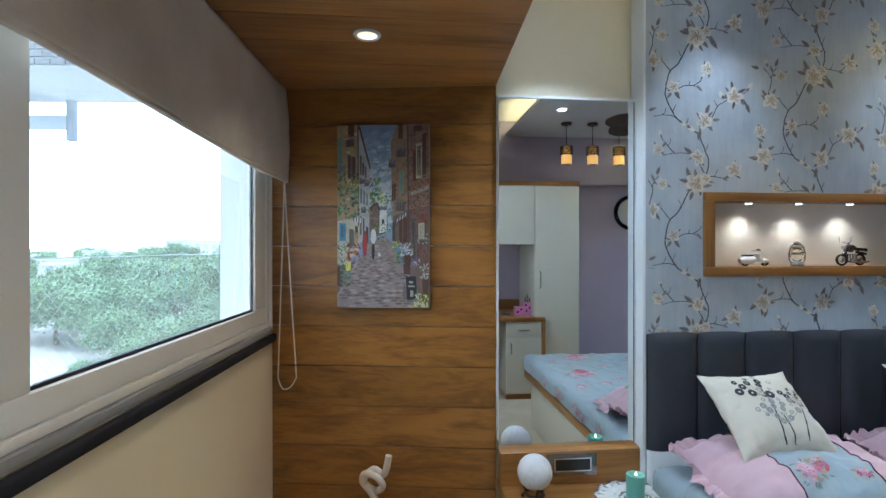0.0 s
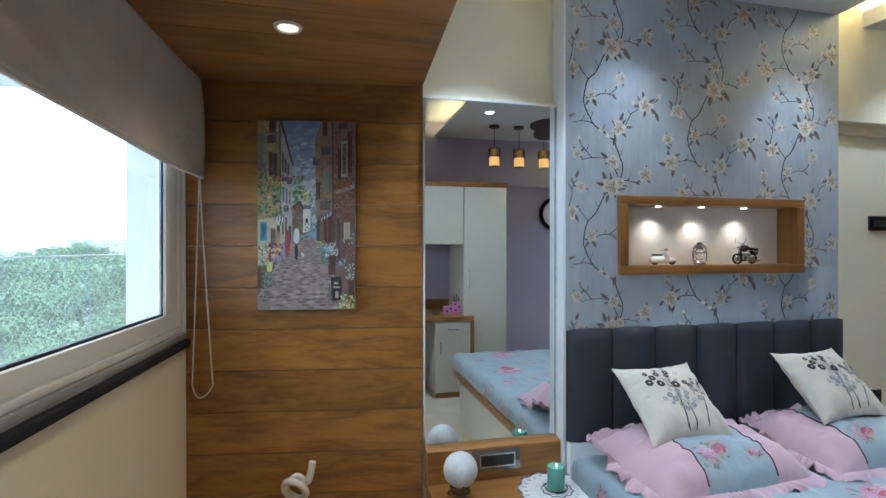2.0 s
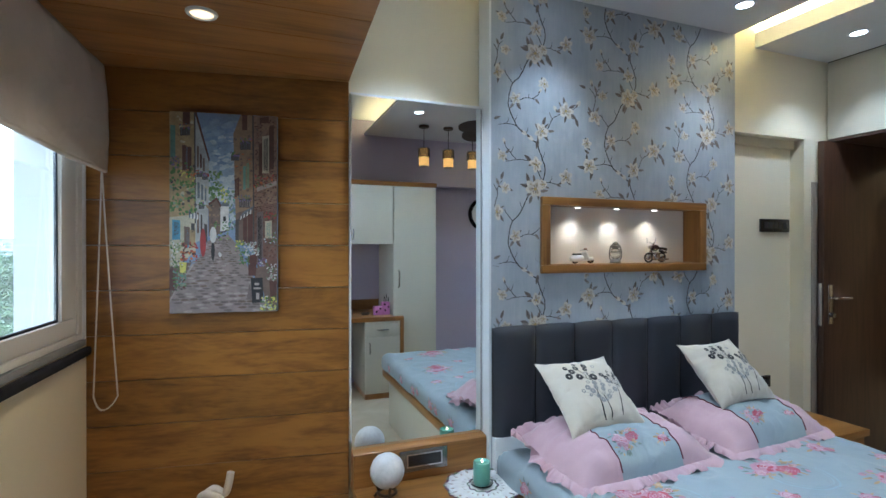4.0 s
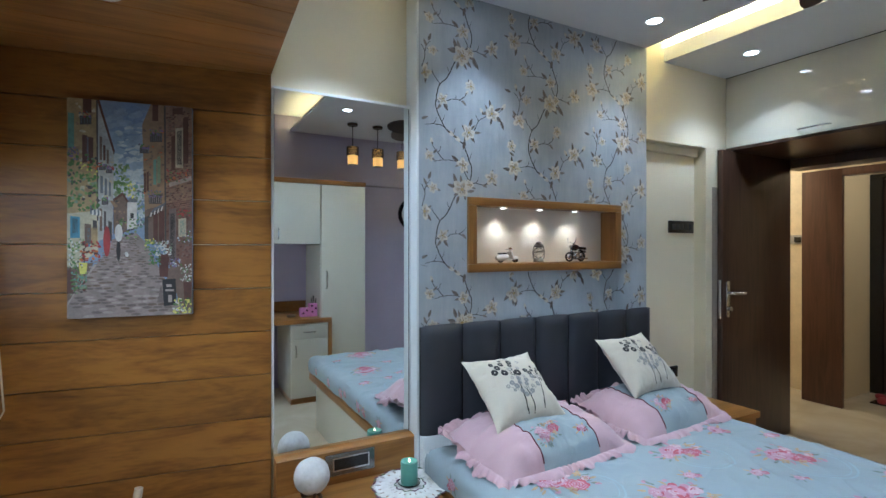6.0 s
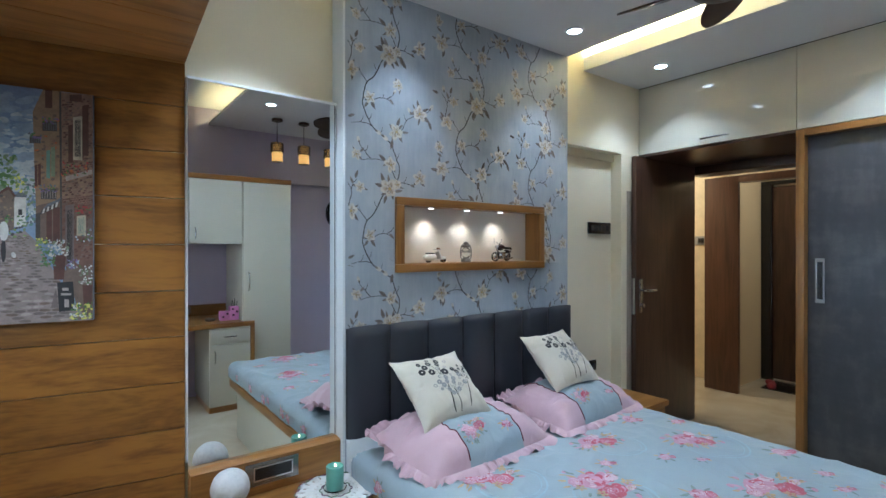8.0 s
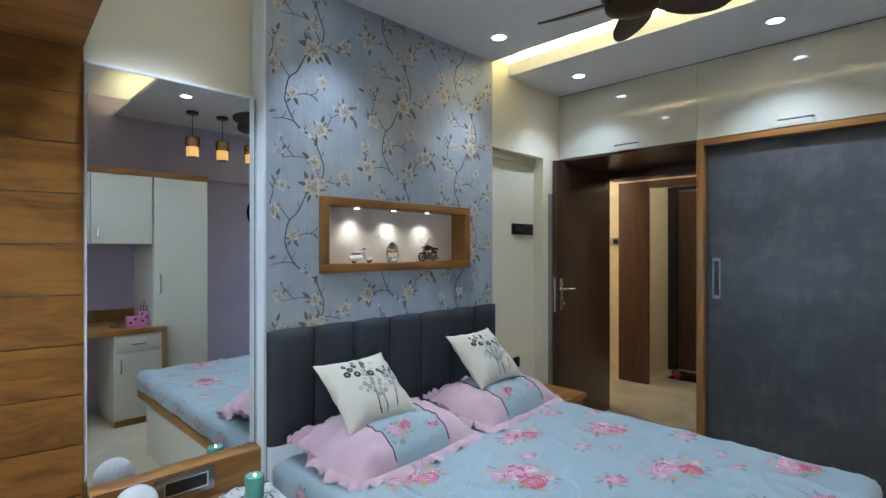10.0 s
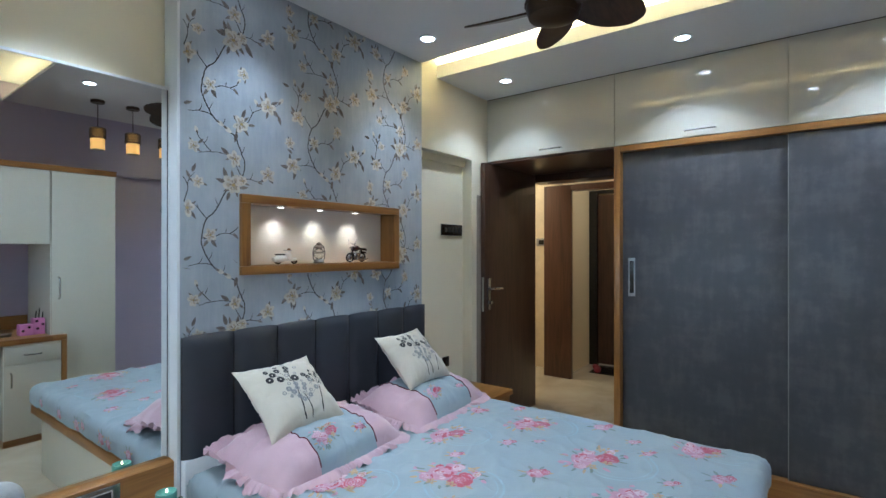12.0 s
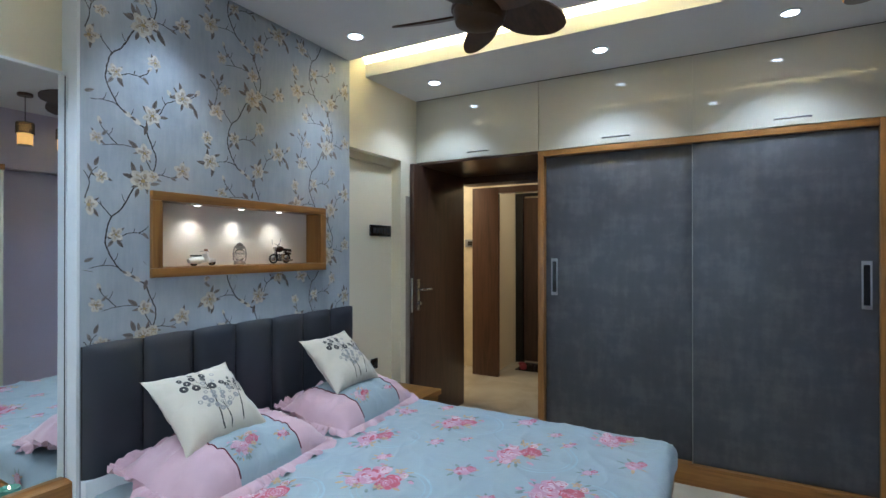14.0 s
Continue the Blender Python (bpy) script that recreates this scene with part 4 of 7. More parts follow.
def motorcycle(x, y):
    t = thing("toy_motorcycle", "small black and chrome motorcycle model on the niche shelf", "model motorcycle", at=pose(x, y, SH) @ Matrix.Diagonal((1.45, 1.45, 1.30, 1)))
    x = y = 0.0
    z = 0.0
    wheel(t, x - 0.040, z + 0.020, 0.0165, y - 0.012); wheel(t, x + 0.040, z + 0.020, 0.0165, y + 0.010)
    part("fork", tube([(x - 0.040, y - 0.012, z + 0.020), (x - 0.022, y - 0.006, z + 0.066)], 0.0030, 8), M_CHROME, t)
    part("handlebar", tube([(x - 0.030, y - 0.028, z + 0.078), (x - 0.018, y - 0.010, z + 0.072), (x - 0.006, y + 0.020, z + 0.080)], 0.0022, 8), M_CHROME, t)
    part("headlamp", lathe([(0.0, -0.007), (0.007, -0.004), (0.008, 0.004), (0.0, 0.008)], 14), M_CHROME, t, m=pose(x - 0.029, y - 0.008, z + 0.060))
    for s in (-1, 1):
        part("mirror_stalk", tube([(x - 0.018, y + s * 0.018, z + 0.076), (x - 0.016, y + s * 0.022, z + 0.098)], 0.0012, 6), M_CHROME, t)
    part("tank", moved(lathe([(0.0, -0.022), (0.010, -0.016), (0.014, 0.0), (0.010, 0.016), (0.0, 0.020)], 14), pose(x - 0.002, y, z + 0.058, 0, 86, 18)), plain("dark_red_model_paint", (0.03, 0.004, 0.006), 0.2, bump=0), t)
    part("seat", moved(box(-0.020, -0.009, 0, 0.026, 0.009, 0.010, 0.004), pose(x + 0.034, y + 0.006, z + 0.050, 0, 4, 14)), M_BLACK, t)
    part("engine", moved(box(-0.014, -0.012, 0, 0.014, 0.012, 0.026, 0.004), pose(x, y, z + 0.014, 0, 0, 14)), M_CHROME, t)
    part("exhaust", tube([(x - 0.006, y - 0.016, z + 0.016), (x + 0.020, y - 0.014, z + 0.010), (x + 0.056, y - 0.004, z + 0.014)], 0.0035, 8), M_CHROME, t)
    part("frame", tube([(x - 0.022, y - 0.006, z + 0.064), (x - 0.014, y, z + 0.012), (x + 0.018, y + 0.004, z + 0.012), (x + 0.040, y + 0.010, z + 0.022)], 0.0028, 8), M_BLACK, t)
    part("mudguard", moved(box(-0.020, -0.006, 0, 0.018, 0.006, 0.008, 0.003), pose(x + 0.046, y + 0.011, z + 0.038, 0, 12, 14)), M_BLACK, t)
    part("tail_lamp", lathe([(0.0, z + 0.044), (0.005, z + 0.047), (0.005, z + 0.052), (0.0, z + 0.055)], 10, x + 0.064, y + 0.014), M_CHROME, t)


scooter(1.507, 1.996)
lantern(1.708, 2.002)
motorcycle(1.950, 1.992)

# ---------------------------------------------------------------- printed wallpaper flowers
M_STEM = plain("printed_branch_ink", (0.050, 0.042, 0.040), 0.5, vary=0.3, grain=200)
M_LEAF2 = plain("printed_pale_leaf_ink", (0.21, 0.19, 0.17), 0.5, vary=0.3, stain=50, grain=200)
M_PETAL2 = plain("printed_petal_shade_ink", (0.36, 0.30, 0.22), 0.5, vary=0.25, stain=50, grain=200)
M_LEAF = plain("printed_leaf_ink", (0.150, 0.125, 0.110), 0.5, vary=0.35, stain=40, grain=200)
M_PETAL = plain("printed_petal_ink", (0.49, 0.455, 0.375), 0.5, vary=0.25, stain=45, grain=200)
M_HEART = plain("printed_heart_ink", (0.34, 0.25, 0.10), 0.5, vary=0.3, stain=60)
PW, PH = 0.521, 0.612


class Print:
    """Flat printed shapes on a surface: place(u, v, layer) gives the point."""
    def __init__(self, place, inside=lambda u, v: True):
        self.place, self.inside, self.bms, self.layer = place, inside, {}, 0

    def bm(self, key):
        if key not in self.bms:
            self.bms[key] = bmesh.new()
        return self.bms[key]

    def poly(self, key, pts, layer):
        if not all(self.inside(u, v) for u, v in pts):
            return
        b = self.bm(key)
        b.faces.new([b.verts.new(self.place(u, v, layer)) for u, v in pts])

    def blob(self, key, u, v, a, b_, turn, layer, n=9, tip=0.0):
        """An ellipse; tip > 0 sharpens its far end like a leaf."""
        c, s = math.cos(turn), math.sin(turn)
        pts = []
        for i in range(n):
            t = 2 * math.pi * i / n
            x, y = a * math.cos(t), b_ * math.sin(t) * (1 - tip * max(0, math.cos(t)))
            pts.append((u + x * c - y * s, v + x * s + y * c))
        self.poly(key, pts, layer)

    def ring(self, key, u, v, r0, r1, layer, n=14):
        for i in range(n):
            t0, t1 = 2 * math.pi * i / n, 2 * math.pi * (i + 1) / n
            self.poly(key, [(u + r * math.cos(t), v + r * math.sin(t)) for r, t in ((r0, t0), (r1, t0), (r1, t1), (r0, t1))], layer)

    def line(self, key, pts, w0, w1, layer):
        """A tapering stroke smoothed through the points."""
        q = []
        P = [pts[0]] + list(pts) + [pts[-1]]
        for i in range(1, len(P) - 2):
            for k in range(6):
                t = k / 6
                q.append(tuple(0.5 * ((2 * P[i][d]) + (-P[i - 1][d] + P[i + 1][d]) * t + (2 * P[i - 1][d] - 5 * P[i][d] + 4 * P[i + 1][d] - P[i + 2][d]) * t * t + (-P[i - 1][d] + 3 * P[i][d] - 3 * P[i + 1][d] + P[i + 2][d]) * t ** 3) for d in (0, 1)))
        q.append(tuple(pts[-1]))
        q = [(a + w0 * 0.9 * noise.noise((a * 60, c * 60, 2)), c + w0 * 0.9 * noise.noise((a * 60, c * 60, 9))) for a, c in q]
        side = []
        for i, p in enumerate(q):
            a, c = q[max(i - 1, 0)], q[min(i + 1, len(q) - 1)]
            d = Vector((c[0] - a[0], c[1] - a[1]))
            d = d.normalized() if d.length > 1e-9 else Vector((1, 0))
            w = (w0 + (w1 - w0) * i / (len(q) - 1)) * (1 + 0.25 * math.sin(i * 2.1))
            side.append(((p[0] - d.y * w, p[1] + d.x * w), (p[0] + d.y * w, p[1] - d.x * w)))
        for (a, b_), (c, d) in zip(side, side[1:]):
            self.poly(key, [a, b_, d, c], layer)

    def emit(self, mats, parent, names):
        for key, b in self.bms.items():
            part(names[key], b, mats[key], parent, smooth=False)["kind"] = "stuff"


def paper_inside(u, v):
    if not (1.000 < u < 2.460 and 1.0 < v < 2.548):
        return False
    return not (OX0 - 0.002 < u < OX1 + 0.002 and OZ0 - 0.002 < v < OZ1 + 0.002)


pp = Print(lambda u, v, l: (u, 1.95 - 0.0005 - 0.0003 * l, v), paper_inside)
rnd = random.Random(7)


def blossom(p, u, v, r, leaves=0, turn=0.0):
    for i in range(leaves + 1):
        a = turn + 2 * math.pi * (i + 0.5) / (leaves + 1) + rnd.uniform(-0.5, 0.5)
        k = r * rnd.uniform(0.50, 0.85)
        q = r * rnd.uniform(0.8, 1.15)
        w = (u + math.cos(a) * q, v + math.sin(a) * q)
        p.blob(rnd.choice(("leaf", "leaf", "leaf2")), *w, k * 0.72, k * 0.27, a + rnd.uniform(-0.4, 0.4), 1 + 0.2 * (i % 3), 10, 0.75)
        p.blob("leaf2" if i % 2 else "stem", *w, k * 0.55, k * 0.045, a, 1.8, 6)
    sq = rnd.uniform(0.72, 1.0)
    lean = rnd.uniform(0, 6.3)
    for i in range(5 + leaves % 2):
        a = turn + 2 * math.pi * i / (5 + leaves % 2) + rnd.uniform(-0.25, 0.25)
        d = r * 0.55 * (sq if math.cos(a - lean) > 0 else 1.0)
        w = (u + math.cos(a) * d, v + math.sin(a) * d)
        long, wide = r * rnd.uniform(0.50, 0.66) * (sq if math.cos(a - lean) > 0 else 1.0), r * rnd.uniform(0.33, 0.45)
        p.blob("petal", *w, long, wide, a, 2 + i * 0.5, 10, 0.15)
        p.blob("petal2", u + math.cos(a) * d * 0.72, v + math.sin(a) * d * 0.72, long * 0.62, wide * 0.42, a + rnd.uniform(-0.2, 0.2), 2.25 + i * 0.5, 7)
    p.blob("heart", u, v, r * 0.20, r * 0.16, turn, 6, 8)
    for i in range(6):
        a = turn + 2 * math.pi * (i + 0.5) / 6 + rnd.uniform(-0.2, 0.2)
        p.blob("leaf", u + math.cos(a) * r * 0.30, v + math.sin(a) * r * 0.30, r * 0.16, r * 0.035, a, 5.5, 6)


def bud(p, u, v, r, a):
    p.blob("petal", u, v, r, r * 0.62, a, 2, 8, 0.3)
    p.blob("leaf", u - math.cos(a) * r * 0.9, v - math.sin(a) * r * 0.9, r * 0.6, r * 0.35, a, 3, 7, 0.5)


def sprig(p, u0, v0):
    """One repeat of the paper's drawing: a winding stem and its side twigs, in millimetres from the main blossom."""
    P = lambda x, y: (u0 + x * 0.001, v0 + y * 0.001)
    L = lambda pts, w0=0.0021, w1=0.0011: p.line("stem", [P(*t) for t in pts], w0, w1, 0)
    L([(-5, -5), (-37, -36), (-64, -89), (-86, -123), (-114, -147), (-130, -193), (-136, -242), (-125, -278), (-106, -314), (-84, -345), (-50, -367), (-17, -390), (11, -406), (20, -431), (37, -473), (51, -505), (51, -542), (37, -580), (6, -612)], 0.0026, 0.0026)
    L([(-114, -147), (-139, -120), (-160, -97), (-186, -106)])
    L([(-205, -85), (-190, -29), (-201, 4), (-226, 27)]); L([(-190, -14), (-182, 13), (-163, 34)])
    L([(-125, -229), (-86, -221), (-50, -206), (-14, -206), (6, -214)]); L([(-14, -205), (11, -189), (25, -172)]); L([(-35, -206), (-30, -186)], 0.0016)
    L([(-84, -345), (-106, -331), (-147, -329), (-190, -337)]); L([(37, -367), (71, -328), (91, -288), (120, -269), (160, -247)])
    L([(178, -242), (205, -232), (228, -214)], 0.0017, 0.0010); L([(37, -573), (14, -531), (-8, -495), (-50, -484), (-106, -487), (-147, -496)])
    L([(-97, -484), (-125, -456), (-147, -432), (-155, -412)]); L([(37, -580), (77, -579), (120, -585), (152, -562)])
    for x, y, d in ((-64, -89, -1), (-86, -123, 1), (-106, -314, 1), (-50, -367, 1), (37, -473, 1), (77, -579, 1), (91, -288, -1), (-139, -120, -1), (-147, -329, 1), (-125, -456, 1)):
        w = P(x, y)
        p.line("stem", [w, (w[0] + d * 0.010, w[1] + 0.014), (w[0] + d * 0.014, w[1] + 0.030)], 0.0017, 0.0008, 0)
    for x, y, r, n, a in ((0, 0, 0.046, 5, 0.3), (42, 22, 0.024, 1, 1.0), (-193, -108, 0.036, 2, 0.1), (-100, -213, 0.027, 2, 2.0), (48, -133, 0.028, 1, 0.6), (-227, -339, 0.040, 3, 0.9), (37, -348, 0.037, 3, 0.2), (164, -245, 0.040, 4, 1.4), (6, -502, 0.032, 2, 0.5), (-168, -472, 0.024, 1, 0.9), (164, -551, 0.035, 2, 0.4), (-150, -2, 0.024, 1, 1.7), (-241, -236, 0.026, 1, 0.2)):
        blossom(p, *P(x, y), r, n, a)
    for x, y, r, a in ((-56, -363, 0.016, -0.5), (-22, -384, 0.017, -0.6), (235, -202, 0.017, 0.9), (106, -237, 0.014, 2.2), (-214, 56, 0.015, 1.8), (-158, -404, 0.013, 1.9), (28, -164, 0.012, 0.9)):
        bud(p, *P(x, y), r, a)
    for x, y, r, a in ((-37, 48, 24, 1.9), (-56, 14, 22, 2.9), (36, -32, 22, -0.8), (74, -28, 28, -0.9), (-23, -50, 20, -1.9), (-222, -78, 20, 2.2), (-190, 26, 17, 2.0), (-119, -248, 18, -2.2), (-84, -248, 19, -0.9), (12, -216, 17, -0.8), (-190, -306, 18, 0.4), (-214, -386, 22, -1.8), (48, -300, 22, 1.2), (86, -344, 18, 0.1), (155, -198, 19, 1.8), (208, -268, 22, -0.7), (226, -294, 22, -1.2), (11, -410, 22, -1.8), (-38, -474, 23, 2.5), (-138, -449, 15, 0.8), (126, -590, 15, -0.4), (-264, 30, 19, 2.9), (-166, 54, 19, 1.2), (-240, -274, 17, 2.6)):
        w = P(x, y)
        p.blob("leaf" if r > 18 else "leaf2", w[0], w[1], r * 0.001, r * 0.00042, a, 1.1, 10, 0.7)
        p.blob("stem", w[0], w[1], r * 0.0008, 0.0007, a, 1.9, 6)


for col in range(-1, 4):
    for row in range(-3, 5):
        sprig(pp, 1.735 + col * PW, 2.124 - col * 0.150 + row * PH)
paper = bpy.data.objects["wall_papered"]
pp.emit({"stem": M_STEM, "leaf": M_LEAF, "leaf2": M_LEAF2, "petal2": M_PETAL2, "petal": M_PETAL, "heart": M_HEART}, paper, {"stem": "printed_branches", "leaf2": "printed_pale_leaves", "petal2": "printed_petal_shades", "leaf": "printed_leaves", "petal": "printed_blossoms", "heart": "printed_hearts"})

# ---------------------------------------------------------------- printed roses of the bedding
M_R1 = fabric("rose_print_pale_pink", (0.56, 0.42, 0.47), 0.8, 0.15, 500, 0.1, 30)
M_R2 = fabric("rose_print_pink", (0.46, 0.25, 0.325), 0.8, 0.2, 500, 0.1, 30)
M_R3 = fabric("rose_print_red", (0.40, 0.085, 0.12), 0.8, 0.2, 500, 0.1, 30)
M_RL = fabric("rose_print_leaf", (0.17, 0.22, 0.20), 0.8, 0.3, 500, 0.1, 30)
M_RO = fabric("rose_print_ochre", (0.42, 0.30, 0.17), 0.8, 0.3, 500, 0.1, 30)
M_RW = fabric("rose_print_pale_lace", (0.295, 0.39, 0.445), 0.8, 0.1, 500, 0.1, 30)
ROSE_MATS = {"pale": M_R1, "pink": M_R2, "red": M_R3, "leaf": M_RL, "ochre": M_RO, "lace": M_RW}
ROSE_NAMES = {"pale": "printed_pale_petals", "pink": "printed_pink_petals", "red": "printed_red_petals", "leaf": "printed_leaves", "ochre": "printed_ochre_leaves", "lace": "printed_lace"}


def rose(p, u, v, r, key_out="pale", key_in="pink", turn=0.0, squash=0.8):
    """Overlapping petals in rings, each a darker rim under a paler inside."""
    for ring, (rr, n, size) in enumerate(((0.74, 10, 0.27), (0.54, 9, 0.24), (0.35, 7, 0.20), (0.16, 5, 0.15))):
        for i in range(n):
            a = turn + 2 * math.pi * i / n + ring * 0.5 + rnd.uniform(-0.2, 0.2)
            l = 2 + ring * 2.4 + (i % 4) * 0.5
            x, y = u + math.cos(a) * r * rr, v + math.sin(a) * r * rr * squash
            k = r * size * rnd.uniform(0.85, 1.15)
            p.blob(key_in if rnd.random() > 0.2 else "red", x, y, k, k * 0.78, a + math.pi / 2, l, 9)
            p.blob(key_out if rnd.random() > 0.15 else "pale", x - math.cos(a) * k * 0.22, y - math.sin(a) * k * 0.22 * squash, k * 0.80, k * 0.52, a + math.pi / 2 + rnd.uniform(-0.3, 0.3), l + 0.25, 8)
    p.blob("red", u, v, r * 0.10, r * 0.07, turn, 13, 7)


def rose_cluster(p, u, v, s, turn, lace=True):
    c, n = math.cos(turn), math.sin(turn)
    T = lambda a, b: (u + s * (a * c - b * n), v + s * (a * n + b * c))
    if lace:
        p.ring("lace", *T(0.45, -0.55), s * 1.0, s * 1.06, 0, 30)
        p.ring("lace", *T(0.45, -0.55), s * 0.86, s * 0.89, 0, 30)
    for i in range(17):
        a = 2 * math.pi * i / 17 + rnd.uniform(-0.2, 0.2)
        d = rnd.uniform(0.62, 0.98)
        w = T(d * math.cos(a) * 1.05, d * math.sin(a) * 0.75)
        p.blob(rnd.choice(("leaf", "leaf", "ochre", "pink")), *w, s * 0.15, s * 0.050, a + turn + rnd.uniform(-0.4, 0.4), 1, 8, 0.6)
    for side_ in (0.2, 3.3):
        for i in range(4):
            a = side_ + (i - 1.5) * 0.35
            p.blob(rnd.choice(("leaf", "ochre")), *T(0.98 * math.cos(a), 0.78 * math.sin(a)), s * 0.12, s * 0.045, a + turn, 1.2, 8, 0.6)
    rose(p, *T(-0.18, 0.12), s * 0.50, "pale", "pink", turn)
    rose(p, *T(0.34, -0.22), s * 0.42, "pink", "red", turn + 1)
    for a, b in ((0.62, 0.30), (0.10, -0.48), (-0.42, -0.42)):
        for i in range(5):
            p.blob("ochre", *T(a + 0.09 * math.cos(i * 1.26), b + 0.09 * math.sin(i * 1.26)), s * 0.07, s * 0.045, i * 1.26 + turn, 14, 7)
    rose(p, *T(-0.55, -0.15), s * 0.28, "pale", "pink", turn + 2)
    rose(p, *T(0.22, 0.40), s * 0.24, "pale", "pale", turn + 2)
    rose(p, *T(0.75, 0.05), s * 0.16, "ochre", "pale", turn)
    for a, b in ((-0.95, 0.25), (0.95, -0.35), (0.1, 0.78), (-0.5, 0.6)):
        p.blob("pink", *T(a, b), s * 0.10, s * 0.07, rnd.uniform(0, 6), 2, 8)


def small_rose(p, u, v, s, turn):
    c, n = math.cos(turn), math.sin(turn)
    for i in range(7):
        a = turn + 2 * math.pi * i / 7
        p.blob(rnd.choice(("leaf", "ochre")), u + s * 0.8 * math.cos(a), v + s * 0.7 * math.sin(a), s * 0.28, s * 0.10, a, 1, 8, 0.6)
    rose(p, u, v, s * 0.62, "pale", "pink", turn)
    rose(p, u + s * 0.45, v - s * 0.35, s * 0.36, "pink", "red", turn)


bp = Print(lambda u, v, l: (u, v, bed_z(u, v) + 0.0016 + 0.00022 * l), lambda u, v: BX0 + 0.065 < u < BX1 - 0.065 and BY0 + 0.065 < v < BY1 - 0.02)
for x, y, s in ((1.558, 1.072, 0.130), (2.016, 0.697, 0.130), (2.223, 1.079, 0.120), (2.37, 0.371, 0.115), (1.777, 0.462, 0.125), (1.22, 0.80, 0.125), (1.36, 0.30, 0.125), (1.272, 1.352, 0.12), (1.874, 1.318, 0.110)):
    rose_cluster(bp, x, y, s * 1.06, rnd.uniform(-0.5, 0.5) - 0.6)
for x, y, s in ((1.766, 0.824, 0.075), (2.38, 0.788, 0.075), (2.237, 1.385, 0.075), (2.131, 0.26, 0.075), (1.945, 1.044, 0.05), (2.188, 0.533, 0.05), (2.40, 1.24, 0.05), (1.45, 0.62, 0.06), (1.62, 0.66, 0.045), (1.28, 1.05, 0.05), (2.05, 0.95, 0.04), (1.98, 0.40, 0.05), (2.30, 0.62, 0.045), (1.72, 1.16, 0.05), (1.12, 0.45, 0.05), (1.10, 1.10, 0.06), (1.60, 0.22, 0.05), (1.40, 0.95, 0.045)):
    small_rose(bp, x, y, s * 0.95, rnd.uniform(0, 6))
bp.emit(ROSE_MATS, sheet, ROSE_NAMES)
# roses on the overhanging sides of the sheet
def side_print(place, spots):
    q = Print(place)
    for u, v, s in spots:
        small_rose(q, u, v, s, 0.4)
    q.emit(ROSE_MATS, sheet, ROSE_NAMES)
side_print(lambda u, v, l: (BX0 - 0.0075 - 0.0003 * l, u, v), [(0.40, 0.490, 0.04), (0.72, 0.488, 0.045), (0.99, 0.486, 0.048), (1.08, 0.498, 0.035), (1.32, 0.490, 0.048), (1.41, 0.482, 0.040), (1.64, 0.488, 0.045)])

# ---------------------------------------------------------------- pillows
M_PIPE = fabric("maroon_piping", (0.10, 0.012, 0.022), 0.7)


